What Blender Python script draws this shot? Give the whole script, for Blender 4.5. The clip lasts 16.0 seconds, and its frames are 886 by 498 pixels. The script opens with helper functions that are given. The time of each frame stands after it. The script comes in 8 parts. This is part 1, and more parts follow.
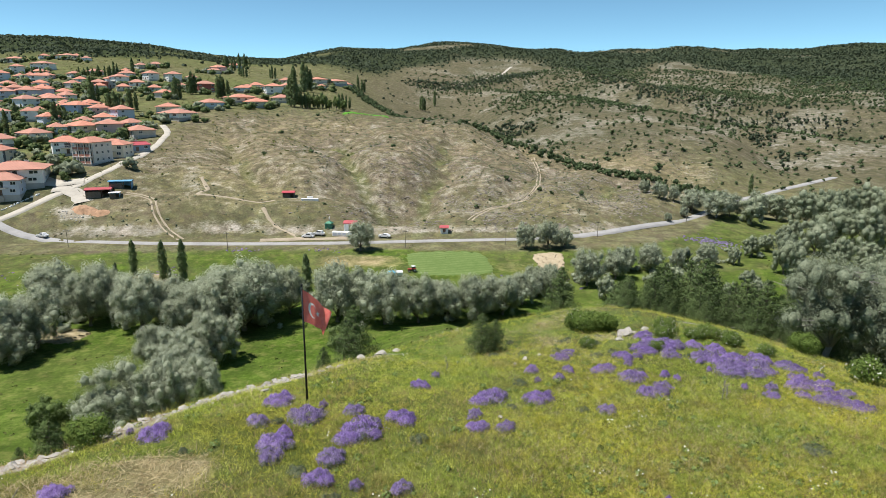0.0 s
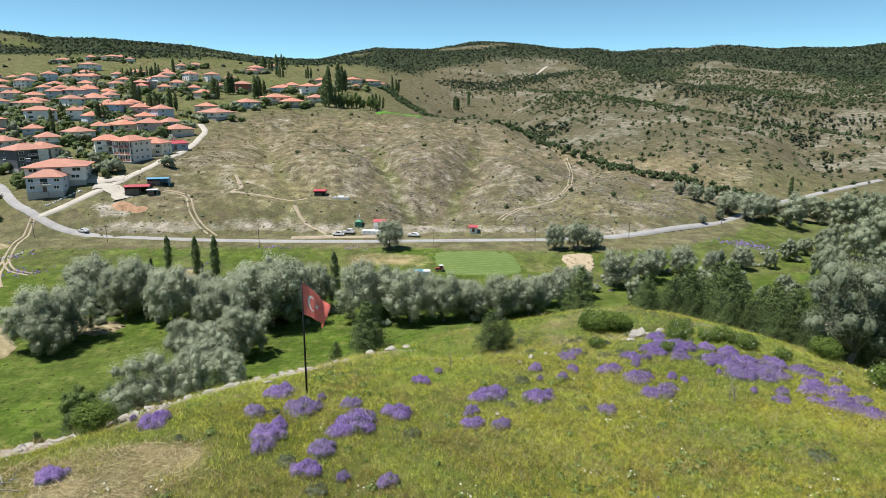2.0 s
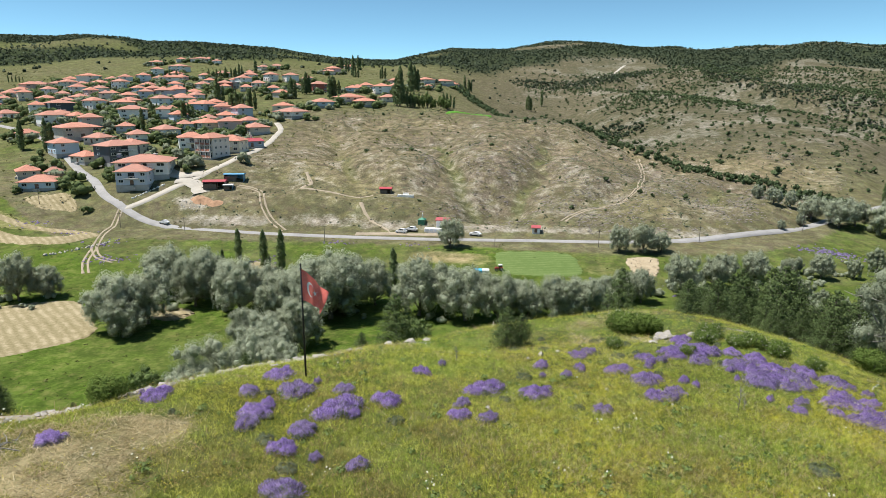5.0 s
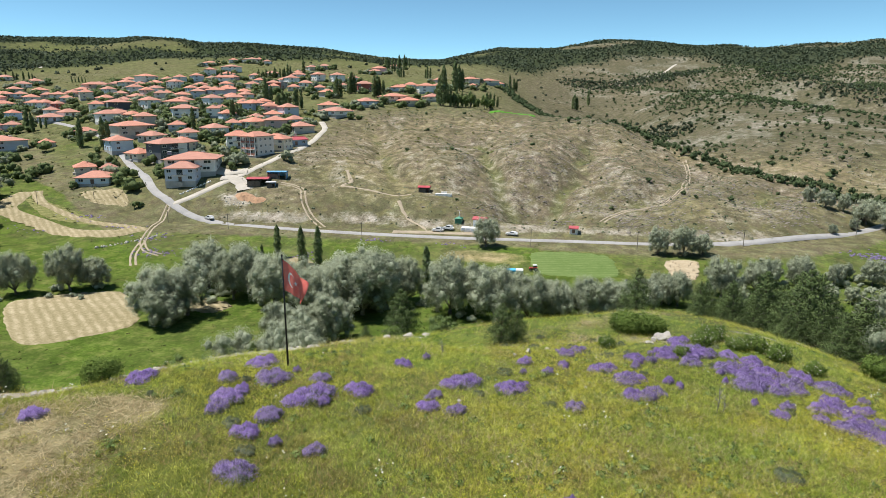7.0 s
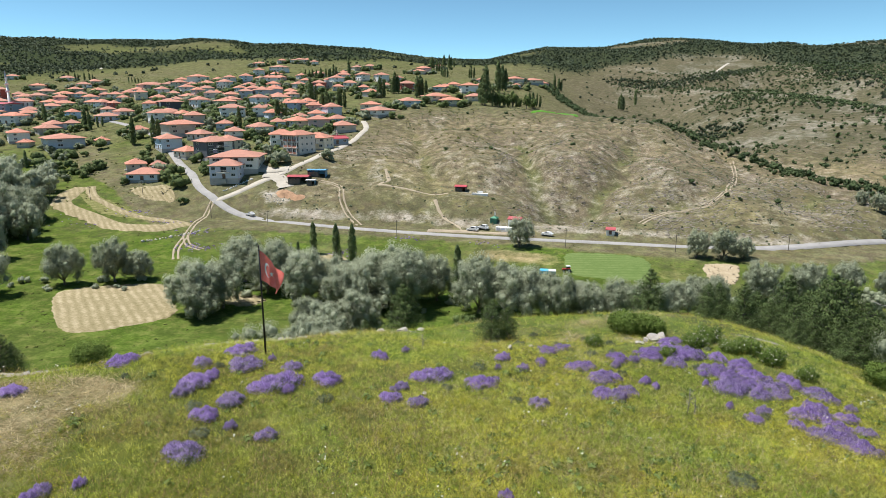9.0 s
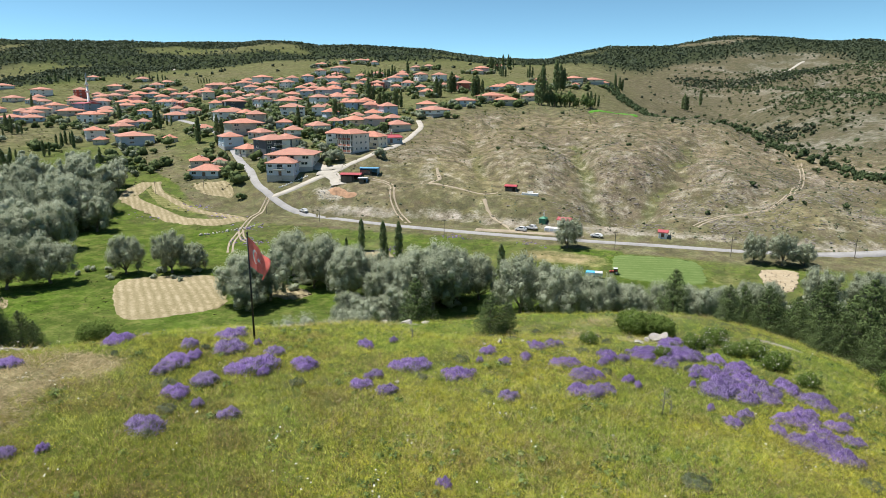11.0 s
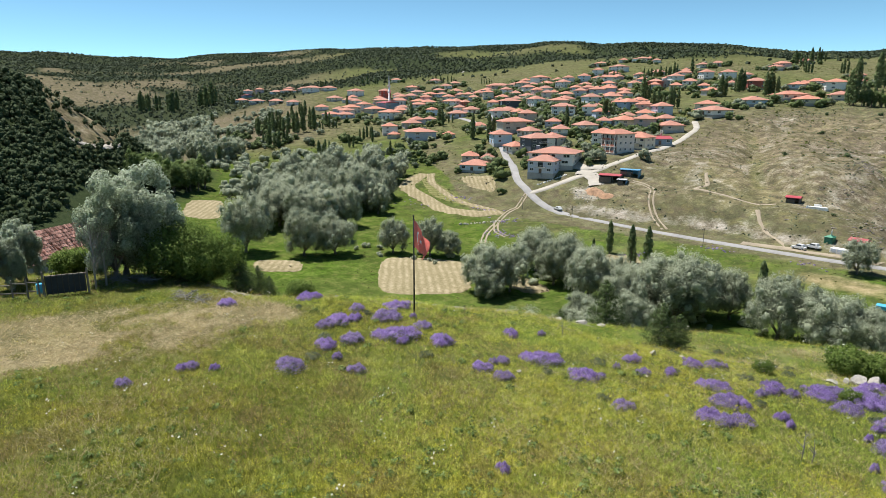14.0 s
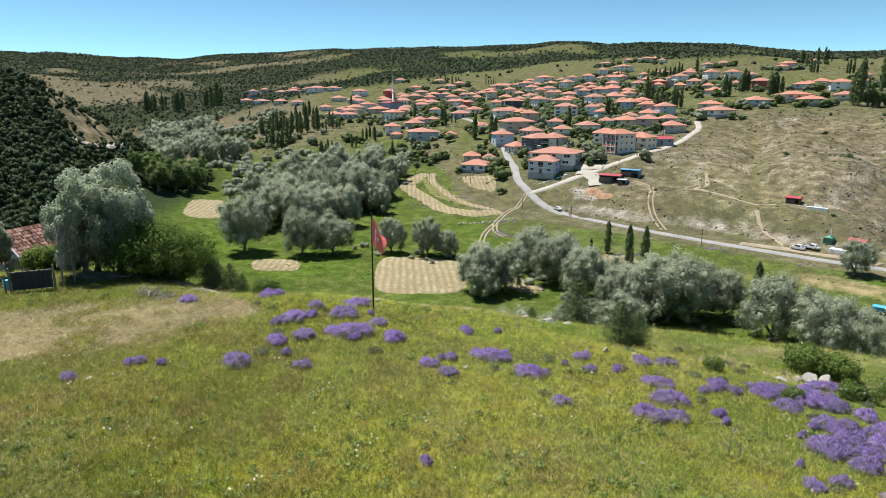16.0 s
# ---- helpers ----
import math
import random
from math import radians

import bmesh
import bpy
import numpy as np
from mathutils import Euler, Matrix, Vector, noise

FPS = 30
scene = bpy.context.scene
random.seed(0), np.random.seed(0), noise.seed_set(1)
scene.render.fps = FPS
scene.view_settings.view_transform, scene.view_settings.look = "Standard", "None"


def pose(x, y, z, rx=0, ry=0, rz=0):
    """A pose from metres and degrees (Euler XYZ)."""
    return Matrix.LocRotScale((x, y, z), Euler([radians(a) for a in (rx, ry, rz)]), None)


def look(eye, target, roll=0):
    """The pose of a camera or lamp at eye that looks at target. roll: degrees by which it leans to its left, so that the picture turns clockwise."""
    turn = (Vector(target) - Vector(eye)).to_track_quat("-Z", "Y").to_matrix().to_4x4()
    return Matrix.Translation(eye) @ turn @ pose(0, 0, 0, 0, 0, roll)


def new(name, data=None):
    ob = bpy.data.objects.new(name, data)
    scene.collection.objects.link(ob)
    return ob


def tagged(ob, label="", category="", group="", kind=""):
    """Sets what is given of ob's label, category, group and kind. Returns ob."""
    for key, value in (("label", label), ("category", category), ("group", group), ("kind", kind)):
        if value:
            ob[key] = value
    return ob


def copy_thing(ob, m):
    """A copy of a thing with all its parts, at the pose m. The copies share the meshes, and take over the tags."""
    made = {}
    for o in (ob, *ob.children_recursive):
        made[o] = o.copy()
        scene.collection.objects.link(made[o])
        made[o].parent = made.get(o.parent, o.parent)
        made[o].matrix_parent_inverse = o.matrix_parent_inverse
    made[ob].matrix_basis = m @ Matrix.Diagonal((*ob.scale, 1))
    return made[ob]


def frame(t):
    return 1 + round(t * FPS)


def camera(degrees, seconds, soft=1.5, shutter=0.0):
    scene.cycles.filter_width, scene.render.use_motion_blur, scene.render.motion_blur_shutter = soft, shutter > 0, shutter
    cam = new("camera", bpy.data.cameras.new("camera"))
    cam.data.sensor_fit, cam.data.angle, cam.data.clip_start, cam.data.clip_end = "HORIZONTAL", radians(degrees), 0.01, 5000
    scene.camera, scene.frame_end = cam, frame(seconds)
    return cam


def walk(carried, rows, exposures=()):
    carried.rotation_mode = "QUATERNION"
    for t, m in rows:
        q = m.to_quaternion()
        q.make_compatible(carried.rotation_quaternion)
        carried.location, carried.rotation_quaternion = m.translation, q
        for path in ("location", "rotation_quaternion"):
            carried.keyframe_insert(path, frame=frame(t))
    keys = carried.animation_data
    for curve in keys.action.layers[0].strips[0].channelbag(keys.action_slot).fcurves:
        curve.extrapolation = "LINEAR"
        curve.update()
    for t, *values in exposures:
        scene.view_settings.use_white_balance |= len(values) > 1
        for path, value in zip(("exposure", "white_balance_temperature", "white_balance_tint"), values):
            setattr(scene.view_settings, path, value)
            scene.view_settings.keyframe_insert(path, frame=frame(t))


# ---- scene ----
cam = camera(70.79, 16.0, soft=0.6)
# seconds, x, y, z, yaw, pitch
ROWS = [
    (0, 0.000, 0.000, 14.500, 0.00, -13.44),
    (0.5, 0.371, 0.016, 14.452, 0.44, -13.44),
    (1, 0.761, 0.033, 14.398, 0.94, -13.45),
    (1.5, 1.169, 0.041, 14.326, 1.56, -13.44),
    (2, 1.623, 0.040, 14.263, 3.13, -13.43),
    (2.5, 2.138, 0.072, 14.170, 5.39, -13.45),
    (3, 2.680, 0.119, 14.098, 7.14, -13.45),
    (3.5, 3.245, 0.131, 14.034, 7.58, -13.43),
    (4, 3.858, 0.186, 13.974, 8.15, -13.42),
    (6.5, 7.581, 0.680, 13.604, 12.99, -13.42),
    (7, 8.491, 0.782, 13.573, 14.10, -13.43),
    (7.5, 9.391, 0.956, 13.510, 15.21, -13.43),
    (8, 10.266, 1.158, 13.433, 16.22, -13.43),
    (8.5, 11.126, 1.372, 13.364, 17.24, -13.43),
    (9, 11.974, 1.625, 13.277, 18.26, -13.43),
    (11.5, 16.639, 3.272, 12.674, 25.06, -13.41),
    (12, 17.691, 3.690, 12.567, 26.55, -13.42),
    (12.5, 18.690, 4.133, 12.534, 30.53, -13.42),
    (13, 19.611, 4.566, 12.574, 39.87, -13.44),
    (13.5, 20.414, 5.156, 12.580, 45.88, -13.42),
    (14, 21.062, 5.673, 12.569, 48.32, -13.42),
    (14.5, 21.603, 6.118, 12.548, 48.89, -13.42),
    (15, 22.108, 6.524, 12.524, 48.91, -13.41),
    (15.5, 22.641, 6.998, 12.498, 48.90, -13.41),
    (16, 23.205, 7.583, 12.498, 48.90, -13.41),]
walk(cam, [(t, pose(x, y, z, 90 + pitch, 0, yaw)) for t, x, y, z, yaw, pitch in ROWS])

# ---- daylight ----
SUN_EL, SUN_AZ = 67.0, -98.0
world = bpy.data.worlds.new("sky")
scene.world = world
world.use_nodes = True
wn = world.node_tree.nodes
sky = wn.new("ShaderNodeTexSky")
sky.sky_type, sky.sun_disc = "NISHITA", False
sky.sun_elevation, sky.sun_rotation = radians(SUN_EL), radians(SUN_AZ)
sky.altitude, sky.air_density, sky.dust_density, sky.ozone_density = 2500, 0.55, 0.0, 0.0
wn["Background"].inputs["Strength"].default_value = 0.14
tint = wn.new("ShaderNodeMix")
tint.data_type, tint.blend_type = "RGBA", "MULTIPLY"
tint.inputs[0].default_value, tint.inputs[7].default_value = 1.0, (0.70, 0.955, 0.87, 1)
world.node_tree.links.new(sky.outputs[0], tint.inputs[6])
world.node_tree.links.new(tint.outputs[2], wn["Background"].inputs["Color"])
sun_data = bpy.data.lights.new("sun", "SUN")
sun_data.energy, sun_data.angle, sun_data.color = 5.0, radians(0.53), (1.0, 0.965, 0.915)
sun = new("sun", sun_data)
sx_, sy_ = math.sin(radians(SUN_AZ)) * math.cos(radians(SUN_EL)), math.cos(radians(SUN_AZ)) * math.cos(radians(SUN_EL))
sun.matrix_world = look((sx_ * 500, sy_ * 500, math.sin(radians(SUN_EL)) * 500), (0, 0, 0))
scene.view_settings.exposure = 0.5


# ---- materials ----
class Nodes:
    """A short way to write node materials."""

    def __init__(self, name, made=None):
        self.m = made or bpy.data.materials.new(name)
        self.m.use_nodes = True
        self.t = self.m.node_tree
        self.p = self.t.nodes["Principled BSDF"]

    def put(self, socket, value):
        if hasattr(value, "is_output"):
            self.t.links.new(value, socket)
        elif isinstance(value, tuple) and len(value) == 3 and socket.type == "RGBA":
            socket.default_value = (*value, 1)
        else:
            socket.default_value = value

    def node(self, kind, out=0, **values):
        n = self.t.nodes.new(kind)
        for key, value in values.items():
            self.put(n.inputs[int(key[1:])] if key[0] == "i" and key[1:].isdigit() else n.inputs[key], value)
        return n.outputs[out]

    def place(self):
        return self.node("ShaderNodeNewGeometry")

    def local(self):
        return self.node("ShaderNodeTexCoord", 3)

    def noise(self, scale, detail=3.0, rough=0.55, at=None, out=0):
        return self.node("ShaderNodeTexNoise", out, Vector=at or self.place(), Scale=scale, Detail=detail, Roughness=rough)

    def ramp(self, fac, *stops):
        n = self.t.nodes.new("ShaderNodeValToRGB")
        e = n.color_ramp.elements
        while len(e) < len(stops):
            e.new(0.5)
        for one, (at, colour) in zip(e, stops):
            one.position = at
            one.color = (*colour, 1) if isinstance(colour, tuple) else (colour, colour, colour, 1)
        self.put(n.inputs[0], fac)
        return n.outputs[0]

    def mix(self, fac, a, b, blend="MIX"):
        n = self.t.nodes.new("ShaderNodeMix")
        n.data_type, n.blend_type = "RGBA", blend
        self.put(n.inputs[0], fac), self.put(n.inputs[6], a), self.put(n.inputs[7], b)
        return n.outputs[2]

    def math(self, op, a, b=0.0):
        n = self.t.nodes.new("ShaderNodeMath")
        n.operation = op
        self.put(n.inputs[0], a), self.put(n.inputs[1], b)
        return n.outputs[0]

    def attr(self, name):
        n = self.t.nodes.new("ShaderNodeAttribute")
        n.attribute_name = name
        s = self.t.nodes.new("ShaderNodeSeparateColor")
        self.t.links.new(n.outputs[0], s.inputs[0])
        return s.outputs[0], s.outputs[1], s.outputs[2], n.outputs[3]

    def bump(self, height, strength=0.4, distance=0.05):
        self.put(self.p.inputs["Normal"], self.node("ShaderNodeBump", Strength=strength, Distance=distance, Height=height))

    def done(self, colour, rough=0.8, **others):
        self.put(self.p.inputs["Base Color"], colour)
        self.put(self.p.inputs["Roughness"], rough)
        for key, value in others.items():
            self.put(self.p.inputs[key.replace("_", " ")], value)
        return self.m


def painted(name, colour, rough=0.7, scale=1.2, spread=0.16, metal=0.0, bump=0.1):
    """Paint, plaster, timber or metal with stains at two scales and some difference from object to object."""
    n = Nodes(name)
    at = n.local()
    a, b = n.noise(scale, 4, 0.6, at), n.noise(scale * 9, 3, 0.6, at)
    dark, light = tuple(c * (1 - spread * 1.4) for c in colour), tuple(min(1, c * (1 + spread)) for c in colour)
    c = n.ramp(n.math("ADD", n.math("MULTIPLY", a, 0.65), n.math("MULTIPLY", b, 0.35)), (0.3, dark), (0.5, colour), (0.7, light))
    rnd = n.node("ShaderNodeObjectInfo", 5)
    c = n.mix(n.math("MULTIPLY", rnd, 0.16), c, (0.25, 0.23, 0.2))
    if bump:
        n.bump(b, bump, 0.02)
    return n.done(c, rough, Metallic=metal)


def leafy(name, dark, mid, light, through_=0.25, rough=0.55, grain=4.0, lump=0.0):
    """Leaves: each one a little different, patches of lighter and darker, some light through them."""
    n = Nodes(name)
    isl = n.node("ShaderNodeNewGeometry", 8)
    patch = n.noise(0.35, 2, 0.5, n.local())
    rnd = n.node("ShaderNodeObjectInfo", 5)
    fleck = n.noise(grain, 3, 0.7, n.local())
    f = n.math("ADD", n.math("MULTIPLY", isl, 0.26), n.math("ADD", n.math("MULTIPLY", patch, 0.4), n.math("ADD", n.math("MULTIPLY", rnd, 0.16), n.math("MULTIPLY", n.ramp(fleck, (0.36, 0.0), (0.64, 1.0)), 0.34))))
    if lump:
        n.bump(fleck, 1.0, lump)
    c = n.ramp(f, (0.25, dark), (0.55, mid), (0.85, light))
    n.done(c, rough + 0.15, Specular_IOR_Level=0.06)
    tr = n.t.nodes.new("ShaderNodeBsdfTranslucent")
    n.put(tr.inputs[0], c)
    mx = n.t.nodes.new("ShaderNodeMixShader")
    mx.inputs[0].default_value = through_
    out = n.t.nodes["Material Output"]
    n.t.links.new(n.p.outputs[0], mx.inputs[1])
    n.t.links.new(tr.outputs[0], mx.inputs[2])
    n.t.links.new(mx.outputs[0], out.inputs[0])
    return n.m


def glassy(name, colour=(0.03, 0.04, 0.05)):
    n = Nodes(name)
    return n.done(colour, 0.12, Specular_IOR_Level=0.6)


def ground_material():
    """Meadow, dry grass, bare earth and darkened sward under flowers, by the weights kept on the sheet."""
    n = Nodes("ground_cover")
    lush, dry, bare, flower = n.attr("cover")
    big, mid = n.noise(0.035, 4, 0.6), n.noise(0.22, 4, 0.6)
    fine, grain = n.noise(1.3, 4, 0.65), n.noise(7.0, 3, 0.7)
    tuft = n.math("ADD", n.math("MULTIPLY", mid, 0.4), n.math("ADD", n.math("MULTIPLY", fine, 0.35), n.math("MULTIPLY", grain, 0.25)))
    olive = n.ramp(tuft, (0.35, (0.062, 0.052, 0.037)), (0.5, (0.165, 0.133, 0.097)), (0.63, (0.30, 0.25, 0.195)))
    green = n.ramp(tuft, (0.36, (0.026, 0.052, 0.007)), (0.5, (0.072, 0.122, 0.017)), (0.64, (0.15, 0.20, 0.043)))
    straw = n.ramp(tuft, (0.3, (0.19, 0.15, 0.075)), (0.5, (0.33, 0.265, 0.145)), (0.7, (0.5, 0.42, 0.26)))
    earth = n.ramp(tuft, (0.34, (0.19, 0.16, 0.13)), (0.5, (0.33, 0.29, 0.24)), (0.64, (0.52, 0.48, 0.42)))
    # dull yellow thatch under the flowers, with the shade between tufts in its colour
    yellow = n.ramp(tuft, (0.35, (0.035, 0.045, 0.012)), (0.5, (0.085, 0.088, 0.02)), (0.66, (0.18, 0.16, 0.04)))

    def edge(w, soft=0.22):
        m = n.math("ADD", w, n.math("MULTIPLY", n.math("SUBTRACT", n.math("ADD", n.math("MULTIPLY", mid, 0.6), n.math("MULTIPLY", fine, 0.4)), 0.5), 1.1))
        return n.ramp(m, (0.5 - soft, 0.0), (0.5 + soft, 1.0))

    c = n.mix(edge(lush, 0.3), olive, green)
    c = n.mix(edge(flower, 0.3), c, yellow)
    c = n.mix(edge(dry), c, straw)
    c = n.mix(edge(bare, 0.14), c, earth)
    c = n.mix(n.ramp(big, (0.35, 0.0), (0.65, 0.3)), c, (0.12, 0.105, 0.05))
    c = n.mix(n.ramp(n.noise(0.13, 5, 0.7), (0.42, 0.0), (0.58, 0.65)), c, n.mix(0.6, c, (0.03, 0.045, 0.012)))
    c = n.mix(n.ramp(n.noise(0.31, 4, 0.7), (0.5, 0.0), (0.68, 0.5)), c, n.mix(0.5, c, (0.30, 0.26, 0.10)))
    c = n.mix(n.math("MULTIPLY", n.attr("woods")[0], 0.93), c, n.ramp(fine, (0.35, (0.022, 0.032, 0.017)), (0.6, (0.042, 0.055, 0.028))))
    n.bump(tuft, 0.7, 0.25)
    return n.done(c, 1.0, Specular_IOR_Level=0.0)


def road_material(name, colour, spread=0.2):
    n = Nodes(name)
    a, b = n.noise(0.25, 4, 0.6), n.noise(6.0, 3, 0.6)
    f = n.math("ADD", n.math("MULTIPLY", a, 0.6), n.math("MULTIPLY", b, 0.4))
    c = n.ramp(f, (0.32, tuple(v * (1 - 1.3 * spread) for v in colour)), (0.5, colour), (0.68, tuple(min(1, v * (1 + spread)) for v in colour)))
    n.bump(b, 0.3, 0.03)
    return n.done(c, 0.92)


MAT_GROUND = ground_material()
MAT_ASPHALT = road_material("worn_grey_asphalt", (0.29, 0.28, 0.27), 0.18)
MAT_GRAVEL = road_material("pale_gravel", (0.40, 0.365, 0.31), 0.18)
MAT_TRACK = road_material("dirt_track", (0.31, 0.255, 0.18), 0.25)


# ---- building helpers ----
def part(name, bm, material, parent=None, label="", smooth=False):
    """Links a bmesh as ONE mesh object, under a thing or a part where one is given."""
    me = bpy.data.meshes.new(name)
    bm.to_mesh(me)
    bm.free()
    for m in material if isinstance(material, (list, tuple)) else [material]:
        me.materials.append(m)
    if smooth:
        me.polygons.foreach_set("use_smooth", [True] * len(me.polygons))
    ob = new(name, me)
    if parent is not None:
        ob.parent = parent
    if label:
        ob["label"] = label
    return ob


def from_arrays(name, verts, faces, material, parent=None, smooth=False, normals=None):
    """Links arrays of corners and faces (all of one size) as one mesh object."""
    verts, faces = np.asarray(verts, np.float32), np.asarray(faces, np.int32)
    me = bpy.data.meshes.new(name)
    k = faces.shape[1]
    me.vertices.add(len(verts)), me.loops.add(faces.size), me.polygons.add(len(faces))
    me.vertices.foreach_set("co", verts.ravel())
    me.loops.foreach_set("vertex_index", faces.ravel())
    me.polygons.foreach_set("loop_start", np.arange(0, faces.size, k, dtype=np.int32))
    me.polygons.foreach_set("loop_total", np.full(len(faces), k, np.int32))
    me.polygons.foreach_set("use_smooth", np.full(len(faces), smooth))
    me.update(calc_edges=True)
    if normals is not None:
        me.polygons.foreach_set("use_smooth", np.full(len(faces), True))
        me.normals_split_custom_set_from_vertices(np.asarray(normals, np.float32).tolist())
    for m in material if isinstance(material, (list, tuple)) else [material]:
        me.materials.append(m)
    ob = new(name, me)
    if parent is not None:
        ob.parent = parent
    return ob


def add_box(bm, x0, y0, z0, x1, y1, z1, bevel=0.0):
    v = [bm.verts.new((x, y, z)) for z in (z0, z1) for y in (y0, y1) for x in (x0, x1)]
    f = [bm.faces.new([v[i] for i in q]) for q in ((0, 2, 3, 1), (4, 5, 7, 6), (0, 1, 5, 4), (2, 6, 7, 3), (0, 4, 6, 2), (1, 3, 7, 5))]
    if bevel:
        es = list({e for one in f for e in one.edges})
        bmesh.ops.bevel(bm, geom=es, offset=bevel, segments=1, affect="EDGES")


def box(*args, bevel=0.0):
    bm = bmesh.new()
    add_box(bm, *args, bevel=bevel)
    return bm


def add_tube(bm, path, radii, sides=6, cap=True):
    """A tapered tube along points."""
    rings = []
    for i, p in enumerate(path):
        p = Vector(p)
        d = (Vector(path[min(i + 1, len(path) - 1)]) - Vector(path[max(i - 1, 0)])).normalized()
        a = d.orthogonal().normalized() if abs(d.z) < 0.99 else Vector((1, 0, 0))
        a = (a - d * a.dot(d)).normalized()
        b = d.cross(a)
        rings.append([bm.verts.new(p + (a * math.cos(k * math.tau / sides) + b * math.sin(k * math.tau / sides)) * radii[i]) for k in range(sides)])
    for r, s in zip(rings, rings[1:]):
        for k in range(sides):
            bm.faces.new((r[k], r[(k + 1) % sides], s[(k + 1) % sides], s[k]))
    if cap:
        bm.faces.new(rings[-1]), bm.faces.new(rings[0][::-1])
    return rings


def tube(path, radii, sides=6):
    bm = bmesh.new()
    add_tube(bm, path, radii, sides)
    return bm


def thing(name, x, y, z=0.0, turn=0.0, size=1.0):
    ob = new(name)
    ob.empty_display_size = 0.2
    ob.matrix_basis = pose(x, y, z, 0, 0, turn) @ Matrix.Scale(size, 4)
    return ob


# ---- the lie of the land ----
def sstep(a, b, v):
    t = np.clip((v - a) / (b - a), 0, 1)
    return t * t * (3 - 2 * t)


def splus(e, k):
    return k * np.logaddexp(0, e / k)


def hash2(ix, iy, seed):
    h = np.sin(ix * 127.1 + iy * 311.7 + seed * 74.7) * 43758.5453
    return h - np.floor(h)


def vnoise(x, y, scale, seed=0.0, octaves=3):
    """Smooth value noise, 0 to 1, over the plan."""
    total, amp, norm = 0.0, 1.0, 0.0
    for o in range(octaves):
        u, v = x / scale + 17.3 * o, y / scale - 9.1 * o
        i, j = np.floor(u), np.floor(v)
        f, g = u - i, v - j
        f, g = f * f * (3 - 2 * f), g * g * (3 - 2 * g)
        a = hash2(i, j, seed) * (1 - f) + hash2(i + 1, j, seed) * f
        b = hash2(i, j + 1, seed) * (1 - f) + hash2(i + 1, j + 1, seed) * f
        total, norm = total + amp * (a * (1 - g) + b * g), norm + amp
        amp, scale = amp * 0.5, scale * 0.5
    return total / norm


RAD=np.array([330,450,600,800,1100,1500,2000,2800.])
COL = {}  # degrees of rise from the knoll, out along each bearing
def far_column(az,*el): COL[az]=el
far_column(-100,-7,-5.5,-3.5,-1.5,.8,2.2,3,3.5)
far_column(-90,-8,-6.5,-4.5,-2,.5,2,3,3.5)
far_column(-80,-8.5,-6.5,-4.5,-2.2,.3,2,3.1,3.75)
far_column(-70,-7.8,-6,-4.2,-2,.3,2.1,3.1,3.65)
far_column(-60,-7,-4.5,-2.2,0,1.5,2.9,4.1,4.0)
far_column(-50,-7,-4.2,-1.3,.8,2.6,4.3,4.95,4.6)
far_column(-40,-6.2,-2.4,-.1,1.6,3.2,4.9,5.1,4.5)
far_column(-30,-4.8,-1.7,.6,2.5,4.2,4.9,4.6,4)
far_column(-20,-4.4,-1.2,1.0,2.4,3.6,3.7,3.6,3.4)
far_column(-10,-3.9,-1.4,.3,1.8,3.3,4.35,4.2,3.5)
far_column(0,-4.2,-1.8,-2.5,-1.1,2.3,4.6,5.25,4)
far_column(10,-6.4,-4.2,-1.4,.9,2.7,4.1,4.3,3.5)
far_column(20,-8.4,-4.0,-1.4,.6,2.4,4.0,4.4,3.6)
far_column(30,-9,-6,-2.6,-.5,1.6,3.2,4.2,3.8)
far_column(42,-9.5,-6.8,-3.4,-1,1.3,3,4,3.8)
far_column(55,-8,-5,-2.5,0,2,3,4,3.8)
AZ=np.array(sorted(COL)); EL=np.array([COL[a] for a in AZ])
TRIM_AZ = [-100, -84, -80, -76, -72, -67, -63, -58, -53, -48, -43, -38, -34, -31, -27, -23, -18.4, -14, -9, -4, 1, 6, 10.6, 15, 20, 24, 28, 32, 50]
TRIM = [.3, .3, .33, .5, .3, .2, .25, .35, .45, .7, .6, .35, .72, .35, .12, .05, .4, .8, .25, .7, .4, .55, .4, .45, .25, .65, .55, .3, .3]
def far(x,y):
    r=np.hypot(x,y); az=np.degrees(np.arctan2(x,y))
    az=np.where(az>150,az-360,az)
    a=np.interp(az,AZ,np.arange(len(AZ)),); b=np.interp(np.log(np.maximum(r,1)),np.log(RAD),np.arange(len(RAD)))
    def taps(v,n):
        i=np.clip(np.floor(v).astype(int),0,n-2); f=v-i
        w=[-.5*f+f*f-.5*f**3, 1-2.5*f*f+1.5*f**3, .5*f+2*f*f-1.5*f**3, -.5*f*f+.5*f**3]
        return [(np.clip(i+k-1,0,n-1),w[k]) for k in range(4)]
    el=0
    for ia,wa in taps(a,len(AZ)):
        for ib,wb in taps(b,len(RAD)): el=el+EL[ia,ib]*wa*wb
    el=el-np.interp(az,TRIM_AZ,TRIM)*sstep(650,1250,r)
    fall=np.maximum(0,r-2800)*.05
    return 14.5+np.minimum(r,2800)*np.tan(np.radians(el))-fall
def foot(x):
    return 224+np.where(x>40,(x-40)**2*.009,0)-np.where(x<-80,.15*np.minimum(-80-x,90),0)+np.where(x<-170,.6*(-170-x),0)
